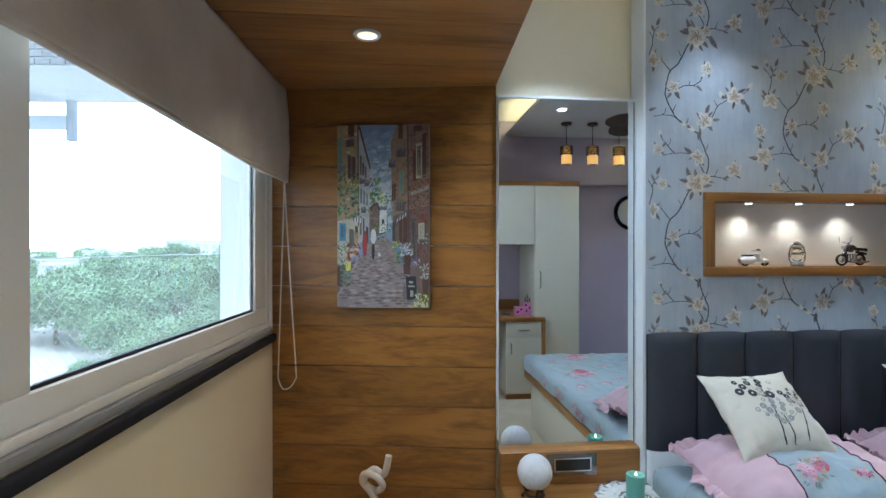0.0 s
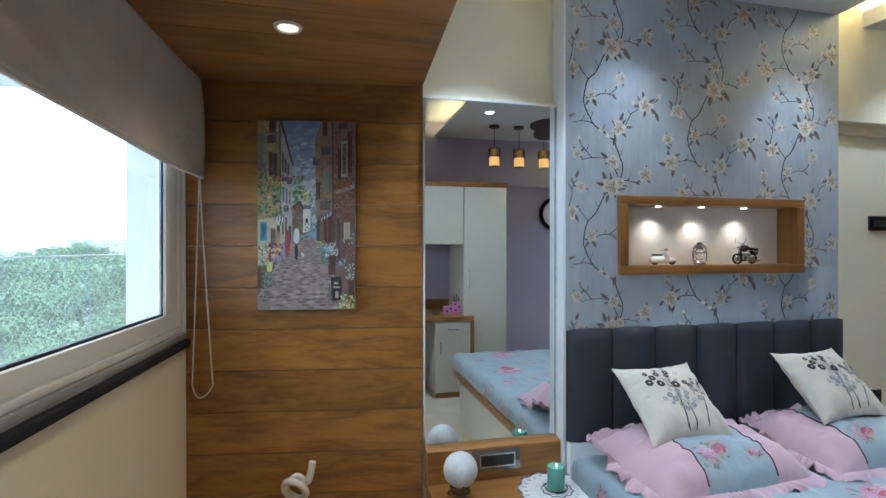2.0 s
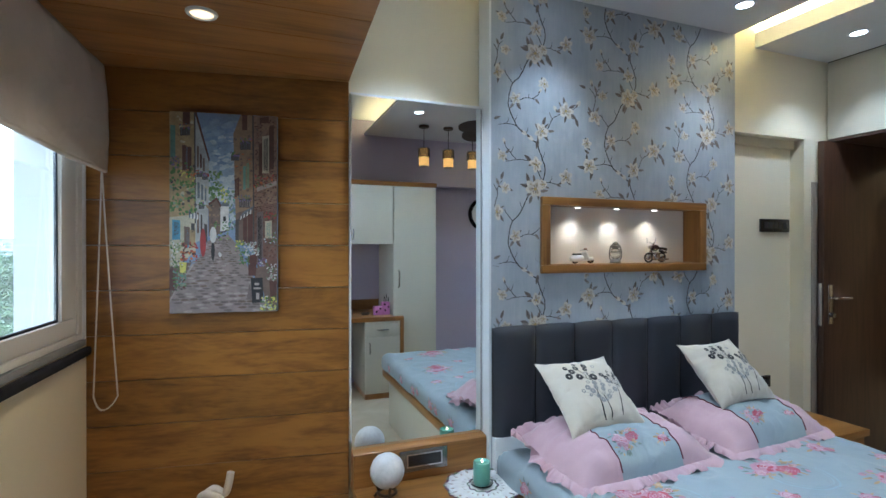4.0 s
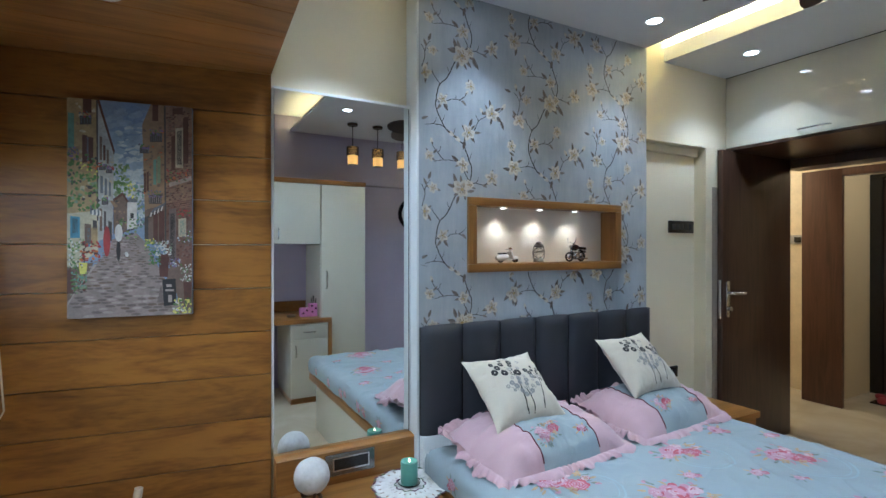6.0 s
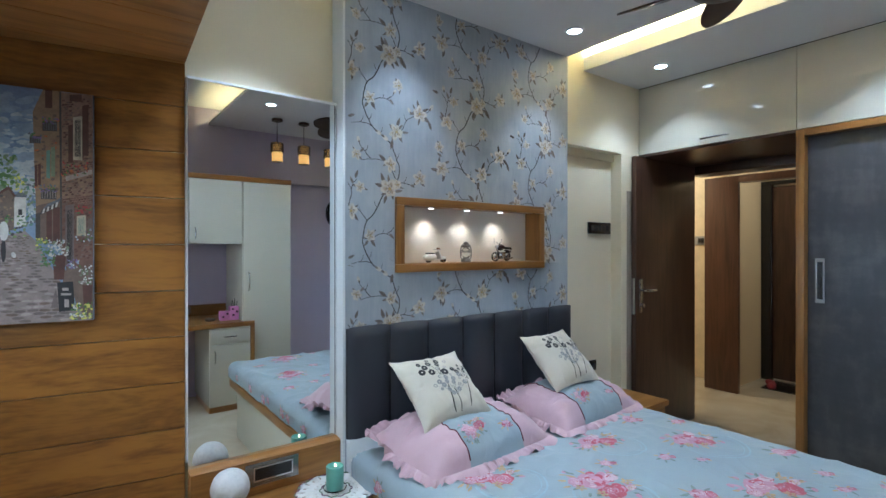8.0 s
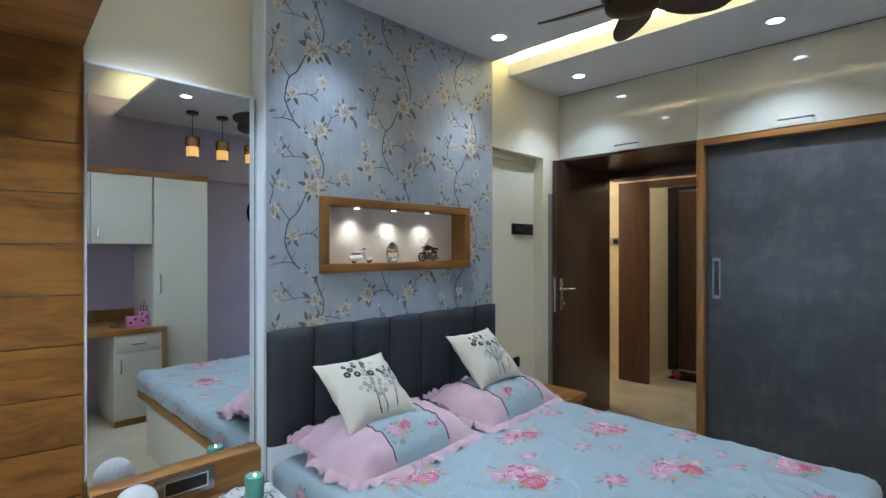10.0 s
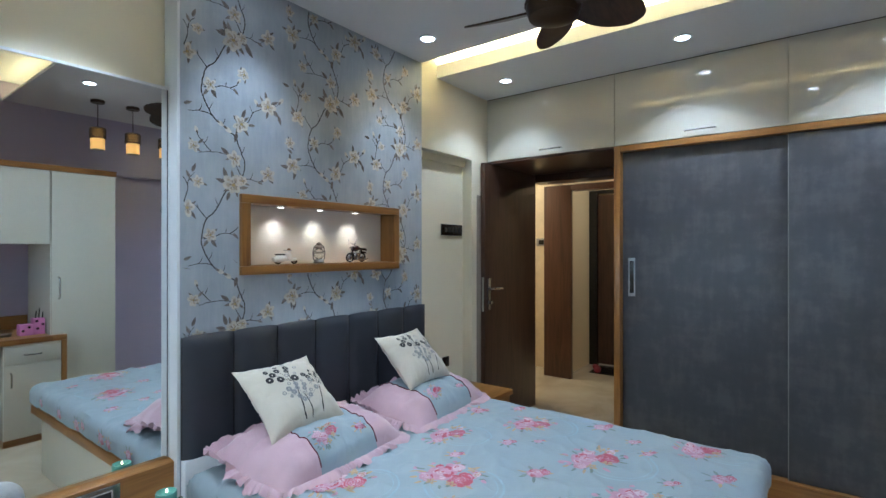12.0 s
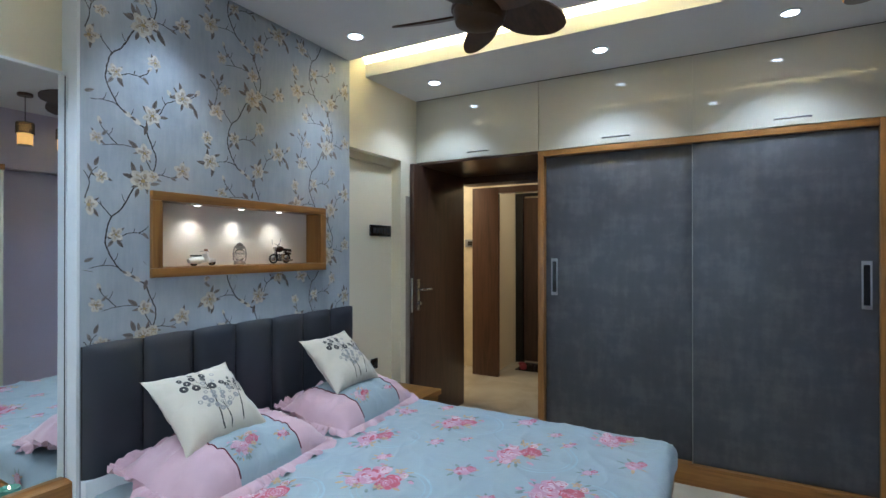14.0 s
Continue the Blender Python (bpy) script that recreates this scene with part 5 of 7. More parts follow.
def pillow(cx, cy, zb, w, d, h, turn, tilt, band, label):
    """Pink pillow with a blue printed band between maroon pipings and a ruffled edge. band: its limits along the width, -1 to 1."""
    t = thing("pillow", label, "pillow", "bed pillows", at=pose(cx, cy, zb, tilt, 0, turn))
    def top(u, v):
        f = max(0.0, (1 - abs(u) ** 3.2)) ** 0.62 * max(0.0, (1 - abs(v) ** 3.0)) ** 0.62
        wr = 0.013 * noise.noise((u * 2.6 + cx * 7, v * 3, 1)) + 0.006 * noise.noise((u * 7, v * 5 + cx, 6)) - 0.009 * (1 - abs(noise.noise((u * 3 - v * 2 + cx, v * 3.5 + u, 12)))) ** 7 + 0.007 * (1 - abs(noise.noise((u * 2 + v * 3 - cx, v * 2 - u * 2, 5)))) ** 8
        pull = 1 - 0.05 * (abs(u * v))
        return (u * w / 2 * pull, v * d / 2 * pull, 0.024 + h * f + wr * min(1, f * 2))
    def under(u, v):
        x, y, z = top(u, v)
        return (x, y, 0.022 - 0.018 * (1 - abs(u) ** 4) * (1 - abs(v) ** 4))
    def zone(u0, u1, mat_, name, label=""):
        b = bmesh.new()
        n, m = max(6, int(34 * (u1 - u0) / 2)), 30
        for f, flip in ((top, False), (under, True)):
            g = [[b.verts.new(f(u0 + (u1 - u0) * i / n, -1 + 2 * j / m)) for j in range(m + 1)] for i in range(n + 1)]
            for i in range(n):
                for j in range(m):
                    q = (g[i][j], g[i + 1][j], g[i + 1][j + 1], g[i][j + 1])
                    b.faces.new(q[::-1] if flip else q)
        return part(name, b, mat_, t, label)
    zone(-1, band[0], M_PINK, "cover_end", "plain pink cover end")
    mid = zone(band[0], band[1], M_SHEET, "cover_band", "pale blue band printed with roses")
    zone(band[1], 1, M_PINK, "cover_end", "plain pink cover end")
    for u in band:
        pts = [Vector(top(u, -0.97 + 1.94 * j / 30)) + Vector((0, 0, 0.0015)) for j in range(31)]
        part("piping", tube(pts, 0.0026, 6), M_PIPE, t, "maroon piping")
    pr = Print(lambda u, v, l: tuple(Vector(top(u, v)) + Vector((0, 0, 0.0014 + 0.0002 * l))), lambda u, v: band[0] + 0.03 < u < band[1] - 0.03 and abs(v) < 0.93)
    mid_u = (band[0] + band[1]) / 2
    rose_cluster(pr, band[0] + 0.24, -0.58, 0.25, 0.8, False)
    small_rose(pr, mid_u + 0.10, 0.42, 0.15, 1.0)
    small_rose(pr, band[1] - 0.16, -0.70, 0.12, 0.0)
    small_rose(pr, mid_u + 0.02, -0.05, 0.12, 2.0)
    pr.emit(ROSE_MATS, mid, ROSE_NAMES)
    # ruffle
    b = bmesh.new()
    N = 520
    per = []
    for i in range(N):
        a = 2 * math.pi * i / N
        c, s = math.cos(a), math.sin(a)
        k = 1 / (abs(c) ** 9 + abs(s) ** 9) ** (1 / 9)
        per.append((c * k, s * k, a))
    rows = []
    for j in range(5):
        f = j / 4
        row = []
        for u, v, a in per:
            wave = math.sin(a * 58 + 3.2 * math.sin(a * 5 + cx) + 2.6 * math.sin(a * 11)) * 0.0115 * f * (0.6 + 0.5 * math.sin(a * 9 + cx * 3)) + 0.008 * f * math.sin(a * 17 + 2) + 0.008 * f * noise.noise((u * 2, v * 2, 8 + cx))
            out = 0.047 * f * (1 + 0.16 * math.sin(a * 13 + 1) + 0.12 * math.sin(a * 29 + cx))
            sag = -0.016 * f * f if v < 0.2 else 0.026 * f
            x, y = u * w / 2 * 0.965, v * d / 2 * 0.965
            n = Vector((u, v)).normalized()
            row.append(b.verts.new((x + n.x * out + 0.007 * math.cos(a * 40 + 2 * math.sin(a * 7)) * f, y + n.y * out, 0.026 + wave + sag)))
        rows.append(row)
    for r0, r1 in zip(rows, rows[1:]):
        for i in range(N):
            b.faces.new((r0[i], r0[(i + 1) % N], r1[(i + 1) % N], r1[i]))
    part("ruffle", b, M_PINK, t, "gathered pink ruffle")
    return t


pillow(1.395, 1.640, 0.563, 0.68, 0.44, 0.118, 3.0, 5, (-0.47, 0.43), "pink ruffled pillow with a blue rose-printed band")
pillow(2.140, 1.665, 0.564, 0.66, 0.42, 0.118, 4.0, 6, (-0.56, 0.46), "pink ruffled pillow with a blue rose-printed band")

# ---------------------------------------------------------------- cushions
M_CUSH = fabric("ivory_cushion_satin", (0.54, 0.495, 0.40), 0.5, 0.05, 380, 0.3, 7, 0.14)
M_INK = fabric("black_embroidery", (0.018, 0.017, 0.018), 0.6)
M_SILVER = fabric("grey_bead_embroidery", (0.24, 0.24, 0.24), 0.4, 0.3)


def cushion(m, s, label):
    t = thing("throw_cushion", label, "cushion", "embroidered cushions", at=m)
    def front(u, v, side=1):
        f = max(0.0, 1 - abs(u) ** 2.6) ** 0.6 * max(0.0, 1 - abs(v) ** 2.6) ** 0.6
        pin = 1 - 0.115 * (1 - abs(v) ** 2.4) * abs(u) ** 2
        pin2 = 1 - 0.115 * (1 - abs(u) ** 2.4) * abs(v) ** 2
        edge = max(abs(u), abs(v))
        crease = (1 - abs(noise.noise((u * 2.2 + s * 31, v * 2.6, 4)))) ** 9 * edge ** 2 + 0.6 * (1 - abs(noise.noise((u * 5 - v * 4, v * 5 + u * 3, s * 40)))) ** 10 * edge ** 4
        z = 0.066 * f + (0.007 * noise.noise((u * 2.5, v * 2.5, s * 20)) - 0.011 * crease) * min(1, 3 * f)
        return (u * s / 2 * pin, v * s * 0.468 * pin2, side * z)
    b = bmesh.new()
    n = 36
    for side in (1, -1):
        g = [[b.verts.new(front(-1 + 2 * i / n, -1 + 2 * j / n, side)) for j in range(n + 1)] for i in range(n + 1)]
        for i in range(n):
            for j in range(n):
                b.faces.new((g[i][j], g[i + 1][j], g[i + 1][j + 1], g[i][j + 1]))
    bmesh.ops.remove_doubles(b, verts=b.verts, dist=0.0004)
    part("cover", b, M_CUSH, t)
    p = Print(lambda u, v, l: tuple(Vector(front(u, v)) + Vector((0, 0, 0.0013 + 0.0003 * l))))
    p.line("ink", [(-0.06, 0.36), (-0.04, 0.05), (-0.10, -0.40), (-0.12, -0.86)], 0.011, 0.016, 0)
    p.line("ink", [(0.06, -0.25), (0.08, -0.55), (0.07, -0.86)], 0.010, 0.015, 0)
    p.line("ink", [(0.60, 0.02), (0.46, -0.35), (0.34, -0.82)], 0.010, 0.015, 0)
    r = random.Random(3)
    for cu, cv, rad, n_, big, key in ((-0.13, 0.48, 0.44, 13, 0.086, "ink"), (0.04, -0.12, 0.40, 18, 0.064, "silver"), (0.58, 0.18, 0.30, 11, 0.058, "ink")):
        for i in range(n_):
            a = 2.399 * i
            d = rad * math.sqrt((i + 0.5) / n_)
            u, v = cu + d * math.cos(a) * 1.1, cv + d * math.sin(a) * 0.72
            q = big * r.uniform(0.6, 1.15)
            if i % 3 == 2:
                p.ring("silver", u, v, q * 0.45, q * 0.8, 1, 10)
            else:
                p.ring(key, u, v, q * 0.24, q, 1 + i * 0.1, 12)
            if i % 2:
                p.line("ink" if key == "ink" else "silver", [(cu + 0.05, cv - rad * 0.75), (u, v)], 0.005, 0.004, 0)
    p.emit({"ink": M_INK, "silver": M_SILVER}, t, {"ink": "black_embroidery", "silver": "grey_embroidery"})
    return t


cushion(pose(1.328, 1.708, 0.790, 40.8, -0.4, 1.5), 0.374, "ivory cushion embroidered with black seed heads, leaning on headboard")
cushion(pose(2.112, 1.714, 0.812, 44.6, -0.6, 2.0), 0.366, "ivory cushion embroidered with black seed heads, leaning on headboard")

# ---------------------------------------------------------------- table-top things
TT = 0.4322
moon = thing("moon_lamp", "white moon-textured globe lamp on a small wooden stand", "table lamp")
b = bmesh.new()
bmesh.ops.create_icosphere(b, subdivisions=5, radius=0.066)
for v in b.verts:
    n = v.co.normalized()
    k = noise.noise(n * 4) * 0.0012 + noise.noise(n * 11) * 0.0007
    v.co = n * (0.066 + k)
part("globe", b, plain("moon_white_plastic", (0.55, 0.555, 0.555), 0.6, vary=0.16, stain=18, grain=80, bump=0.3), moon, m=pose(0.506, 1.865, TT + 0.106))
stand = bmesh.new()
for a in (30, 150, 270):
    c, s = math.cos(radians(a)), math.sin(radians(a))
    tube([(0.506 + 0.050 * c, 1.865 + 0.050 * s, TT + 0.004), (0.506 + 0.034 * c, 1.865 + 0.034 * s, TT + 0.026), (0.506 + 0.046 * c, 1.865 + 0.046 * s, TT + 0.062)], 0.006, 8, stand)
tube([(0.506 + 0.035 * math.cos(i * 0.5236), 1.865 + 0.035 * math.sin(i * 0.5236), TT + 0.024) for i in range(12)], 0.006, 8, stand, closed=True)
part("stand", stand, M_DARKWOOD, moon, "dark wooden stand")

CX, CY = 0.893, 1.824
doily = thing("crochet_doily", "white crochet doily with purple and green edging", "doily")
r_out = 0.148
b = bmesh.new()
nr, na = 10, 96
for i in range(nr):
    for j in range(na):
        if 2 <= i <= 8 and (i % 3 == 2) and j % 4 == 1:
            continue
        a0, a1 = 2 * math.pi * j / na, 2 * math.pi * (j + 1) / na
        r0, r1 = r_out * i / nr, r_out * (i + 1) / nr
        if i == nr - 1:
            r1 *= 1 + 0.035 * math.sin(a0 * 12)
        z = lambda r, a: TT + 0.0022 + 0.0010 * math.sin(a * 12) * (r / r_out) ** 2
        q = [(CX + r * math.cos(a), CY + r * math.sin(a), z(r, a)) for r, a in ((r0, a0), (r1, a0), (r1, a1), (r0, a1))]
        vs = [b.verts.new(p) for p in (q if r0 > 0 else (q[0], q[1], q[2]))]
        b.faces.new(vs)
bmesh.ops.remove_doubles(b, verts=b.verts, dist=0.0002)
lace = part("lace", b, fabric("white_crochet_cotton", (0.66, 0.66, 0.64), 0.85, 0.1, 700, 0.2, 40), doily)
md = lace.modifiers.new("thickness", "SOLIDIFY"); md.thickness = 0.0022
edge_a, edge_b = bmesh.new(), bmesh.new()
for j in range(48):
    a = 2 * math.pi * j / 48
    rr = r_out * (1.0 + 0.03 * math.sin(a * 12))
    pts = [(CX + (rr + 0.006 * math.sin(u * math.pi)) * math.cos(a + 0.13 * u), CY + (rr + 0.006 * math.sin(u * math.pi)) * math.sin(a + 0.13 * u), TT + 0.003) for u in (0, 0.25, 0.5, 0.75, 1)]
    tube(pts, 0.0024, 6, edge_a if j % 3 else edge_b)
for j in range(60):
    a = 2 * math.pi * j / 60
    rr = 0.060 + 0.004 * math.sin(a * 10)
    tube([(CX + rr * math.cos(a + 0.11 * u), CY + rr * math.sin(a + 0.11 * u), TT + 0.0045) for u in (0, 0.5, 1)], 0.0020, 6, edge_a if (j // 6) % 2 else edge_b)
part("edging", edge_a, fabric("purple_crochet_thread", (0.13, 0.06, 0.11), 0.8, 0.3), doily, "purple edging stitches")["kind"] = "stuff"
part("edging", edge_b, fabric("green_crochet_thread", (0.14, 0.20, 0.13), 0.8, 0.3), doily, "green edging stitches")["kind"] = "stuff"
candle = thing("pillar_candle", "lit green pillar candle on a glass dish", "candle")
CZ = TT + 0.0052
part("dish", lathe([(0.0, CZ), (0.036, CZ), (0.045, CZ + 0.006), (0.046, CZ + 0.010), (0.042, CZ + 0.008), (0.034, CZ + 0.004), (0.0, CZ + 0.004)], 32, CX - 0.004, CY), glass("clear_dish_glass", (0.9, 0.95, 0.93), 0.05), candle, "clear glass dish")
part("wax", lathe([(0.031, CZ + 0.0045), (0.034, CZ + 0.010), (0.0345, CZ + 0.090), (0.033, CZ + 0.094), (0.027, CZ + 0.092), (0.021, CZ + 0.083), (0.0, CZ + 0.081)], 32, CX - 0.004, CY), plain("green_wax", (0.13, 0.34, 0.275), 0.4, vary=0.1, stain=12, bump=0.1), candle, "green wax body")
part("wick", tube([(CX - 0.004, CY, CZ + 0.085), (CX - 0.003, CY, CZ + 0.092)], 0.0012, 6), M_BLACK, candle)
part("flame", lathe([(0.0, CZ + 0.089), (0.003, CZ + 0.091), (0.0033, CZ + 0.094), (0.0015, CZ + 0.099), (0.0, CZ + 0.103)], 12, CX - 0.003, CY), glow("candle_flame", (1.0, 0.78, 0.42), 6.0), candle, "small flame")

# low bay bench with a knotted ornament
bench = thing("window_bench", "low honey-brown wooden bench in the window bay", "bench")
part("top", moved(box(0.06, 0.004, 0.290, 0.93, 0.42, 0.320, 0.004), WOODEN), M_WOODX, bench)
part("carcass", moved(box(0.08, 0.006, 0.0, 0.91, 0.40, 0.2895, 0.003), WOODEN), M_WOODX, bench)
def knot_points():
    pts = [(0.0, 0.0, 0.0), (0.004, 0.0, 0.05), (-0.020, 0.010, 0.095), (-0.052, 0.015, 0.135), (-0.040, 0.0, 0.172), (0.004, -0.018, 0.165), (0.028, -0.008, 0.125), (0.004, 0.022, 0.092), (-0.034, 0.024, 0.112), (-0.046, 0.006, 0.150), (-0.008, 0.024, 0.178), (0.030, 0.010, 0.160), (0.044, 0.0, 0.195), (0.052, 0.0, 0.240)]
    out = []
    P = [pts[0]] + pts + [pts[-1]]
    for i in range(1, len(P) - 2):
        for k in range(6):
            t = k / 6
            out.append(tuple(0.5 * (2 * P[i][d] + (P[i + 1][d] - P[i - 1][d]) * t + (2 * P[i - 1][d] - 5 * P[i][d] + 4 * P[i + 1][d] - P[i + 2][d]) * t * t + (-P[i - 1][d] + 3 * P[i][d] - 3 * P[i + 1][d] + P[i + 2][d]) * t ** 3) for d in range(3)))
    return out + [pts[-1]]
orn = thing("knot_ornament", "cream ceramic knotted rope ornament on the bench", "ornament")
part("knot", tube(knot_points(), 0.0135, 12), plain("cream_ceramic", (0.58, 0.50, 0.40), 0.4, vary=0.06), orn, m=pose(-0.105, 1.985, 0.333))
part("foot", lathe([(0.038, 0.3205), (0.040, 0.326), (0.030, 0.336), (0.0, 0.338)], 20, -0.105, 1.985), plain("cream_ceramic_foot", (0.55, 0.48, 0.38), 0.4, vary=0.06), orn)

# ---------------------------------------------------------------- canvas painting
U1, UW, Z1P, ZH = 0.666, 0.389, 1.913, 0.765
paint = thing("canvas_painting", "unframed canvas painting of a narrow flowered village street", "painting")
part("canvas", moved(box(U1 - UW, 0.002, Z1P - ZH, U1, 0.030, Z1P, 0.002), WOODEN), plain("painted_canvas_sky", (0.15, 0.21, 0.32), 0.6, vary=0.25, stain=9, grain=120, bump=0.2), paint)
PC = {"yellow": (0.27, 0.20, 0.10), "cream": (0.36, 0.33, 0.24), "shade": (0.05, 0.045, 0.045), "roof": (0.07, 0.028, 0.022), "brick": (0.12, 0.062, 0.045), "brick_light": (0.18, 0.112, 0.08),
      "stone": (0.20, 0.165, 0.155), "stone_dark": (0.12, 0.095, 0.09), "stone_light": (0.27, 0.235, 0.22), "green": (0.06, 0.13, 0.035), "green_light": (0.15, 0.22, 0.07), "white": (0.46, 0.46, 0.45),
      "blue": (0.07, 0.20, 0.30), "red": (0.24, 0.03, 0.03), "orange": (0.34, 0.10, 0.03), "black": (0.015, 0.016, 0.018), "violet": (0.14, 0.10, 0.22), "cloud": (0.20, 0.265, 0.36), "lemon": (0.50, 0.48, 0.10), "teal": (0.10, 0.20, 0.17), "haze": (0.34, 0.385, 0.43), "brown": (0.12, 0.085, 0.065), "plaster": (0.30, 0.31, 0.31), "slate": (0.10, 0.115, 0.14), "sage": (0.15, 0.20, 0.13), "tan": (0.21, 0.14, 0.085)}
cp = Print(lambda a, b_, l: tuple(WOODEN @ Vector((U1 - (a - 40) / 540 * UW, 0.0304 + 0.00015 * l, Z1P - (b_ - 25) / 1025 * ZH))), lambda a, b_: 41 <= a <= 579 and 26 <= b_ <= 1049)
pr_ = random.Random(11)
Q = lambda key, pts, l: cp.poly(key, [(min(579, max(41, a)), min(1049, max(26, c))) for a, c in pts], l)
for k in range(240):   # soft broken clouds, brighter down the street
    c = 60 + 420 * pr_.random() ** 0.7
    cp.blob("haze" if pr_.random() < (c - 120) / 330 else "cloud", pr_.uniform(190, 390), c, pr_.uniform(12, 36), pr_.uniform(5, 15), pr_.uniform(-0.3, 0.3), 0.2 + (k % 8) * 0.1, 12)
def dabs(n, a0, a1, c0, c1, keys, s0, s1, layer):
    for k in range(n):
        cp.blob(pr_.choice(keys), pr_.uniform(a0, a1), pr_.uniform(c0, c1), pr_.uniform(s0, s1), pr_.uniform(s0, s1) * 0.7, pr_.uniform(0, 3), layer + (k % 9) * 0.12, 6)
# distance: trees and small houses at the end of the street
dabs(60, 227, 293, 327, 470, ('green', 'green_light', 'sage', 'green'), 5, 13, 0.9)
dabs(40, 293, 327, 403, 493, ('green_light', 'sage', 'haze', 'lemon'), 4, 9, 1.0)
dabs(70, 327, 366, 420, 622, ('sage', 'haze', 'slate', 'teal', 'haze'), 4, 11, 0.9)
Q("brown", [(231, 487), (271, 463), (291, 497), (289, 644), (232, 656)], 1.4)
Q("roof", [(227, 492), (271, 456), (296, 497), (291, 507), (271, 471), (232, 501)], 1.6)
dabs(40, 234, 287, 496, 641, ('brown', 'shade', 'tan', 'brown'), 3, 9, 1.7)
Q("white", [(290, 499), (332, 496), (331, 626), (289, 632)], 1.4)
Q("slate", [(287, 502), (311, 474), (335, 496), (333, 503)], 1.6)
Q("black", [(304, 555), (318, 555), (318, 580), (304, 580)], 1.8)
dabs(36, 260, 343, 581, 678, ('green', 'sage', 'green_light', 'shade'), 4, 9, 1.9)
# paved street
Q("stone", [(41, 1049), (41, 968), (123, 834), (183, 775), (227, 681), (327, 648), (365, 690), (448, 859), (519, 994), (577, 1049)], 1.0)
Q("brown", [(41, 800), (150, 790), (90, 920), (41, 970)], 1.2)
Q("brown", [(450, 700), (579, 720), (579, 1049), (520, 1000)], 1.2)
dabs(60, 45, 110, 800, 940, ("green", "shade", "roof", "sage"), 4, 10, 1.4)
# house fronts to the left
Q("yellow", [(41, 26), (163, 26), (168, 594), (41, 644)], 2)
Q("cream", [(41, 563), (168, 546), (168, 738), (73, 809), (41, 808)], 2.3)
Q("plaster", [(168, 30), (234, 268), (231, 484), (227, 660), (168, 690)], 2)
Q("roof", [(163, 26), (174, 26), (238, 261), (234, 281)], 2.6)
dabs(90, 47, 159, 42, 547, ('yellow', 'tan', 'cream', 'yellow'), 5, 15, 2.1)
dabs(60, 172, 227, 284, 642, ('plaster', 'cream', 'haze', 'plaster'), 4, 10, 2.1)
Q("shade", [(160, 26), (167, 26), (169, 594), (163, 594)], 3.0)
Q("roof", [(103, 194), (124, 197), (124, 322), (103, 324)], 4.0)
Q("roof", [(128, 201), (148, 205), (148, 330), (128, 332)], 4.0)
Q("slate", [(117, 202), (130, 206), (130, 321), (117, 324)], 4.0)
Q("teal", [(46, 95), (70, 98), (70, 257), (46, 260)], 4.0)
Q("roof", [(106, 26), (141, 26), (141, 89), (106, 93)], 4.0)
Q("brown", [(174, 195), (185, 199), (185, 306), (174, 308)], 4.0)
Q("roof", [(189, 235), (199, 239), (199, 308), (189, 310)], 4.0)
Q("brown", [(203, 256), (213, 260), (213, 322), (203, 324)], 4.0)
Q("slate", [(177, 380), (188, 385), (188, 463), (177, 464)], 4.0)
Q("slate", [(195, 391), (205, 396), (205, 472), (195, 473)], 4.0)
Q("slate", [(213, 408), (221, 412), (221, 476), (213, 478)], 4.0)
Q("brown", [(174, 534), (185, 539), (185, 641), (174, 642)], 4.0)
Q("shade", [(192, 546), (201, 550), (201, 641), (192, 642)], 4.0)
Q("blue", [(54, 573), (93, 577), (93, 675), (54, 676)], 4.0)
Q("shade", [(63, 584), (85, 589), (85, 651), (63, 653)], 4.0)
Q("brown", [(112, 607), (139, 612), (139, 703), (112, 705)], 4.0)
Q("blue", [(123, 625), (135, 630), (135, 715), (123, 717)], 4.0)
Q("yellow", [(140, 625), (165, 629), (165, 715), (140, 717)], 4.0)
Q("shade", [(146, 590), (163, 594), (163, 639), (146, 640)], 4.0)
Q("shade", [(210, 594), (225, 598), (225, 689), (210, 690)], 4.0)
Q("shade", [(93, 106), (141, 104), (141, 143), (93, 148)], 4.4)
Q("slate", [(98, 111), (101, 111), (101, 142), (98, 142)], 4.7)
Q("slate", [(111, 110), (113, 109), (113, 141), (111, 141)], 4.7)
Q("slate", [(123, 109), (125, 108), (125, 140), (123, 140)], 4.7)
Q("slate", [(135, 108), (137, 107), (137, 139), (135, 139)], 4.7)
dabs(16, 90, 145, 85, 115, ('violet', 'slate', 'green', 'red'), 3, 7, 5.2)
Q("shade", [(183, 495), (210, 497), (210, 517), (183, 518)], 4.4)
Q("slate", [(189, 498), (191, 498), (191, 515), (189, 515)], 4.7)
Q("slate", [(195, 498), (198, 497), (198, 515), (195, 515)], 4.7)
Q("slate", [(202, 497), (204, 497), (204, 515), (202, 515)], 4.7)
Q("slate", [(209, 497), (211, 497), (211, 514), (209, 515)], 4.7)
dabs(16, 180, 213, 484, 501, ('violet', 'slate', 'green', 'red'), 3, 7, 5.2)
Q("shade", [(172, 333), (199, 334), (199, 354), (172, 356)], 4.4)
Q("slate", [(178, 336), (180, 336), (180, 353), (178, 353)], 4.7)
Q("slate", [(184, 335), (187, 335), (187, 353), (184, 353)], 4.7)
Q("slate", [(191, 335), (193, 335), (193, 352), (191, 352)], 4.7)
Q("slate", [(198, 335), (200, 335), (200, 352), (198, 352)], 4.7)
dabs(16, 169, 202, 322, 339, ('violet', 'slate', 'green', 'red'), 3, 7, 5.2)
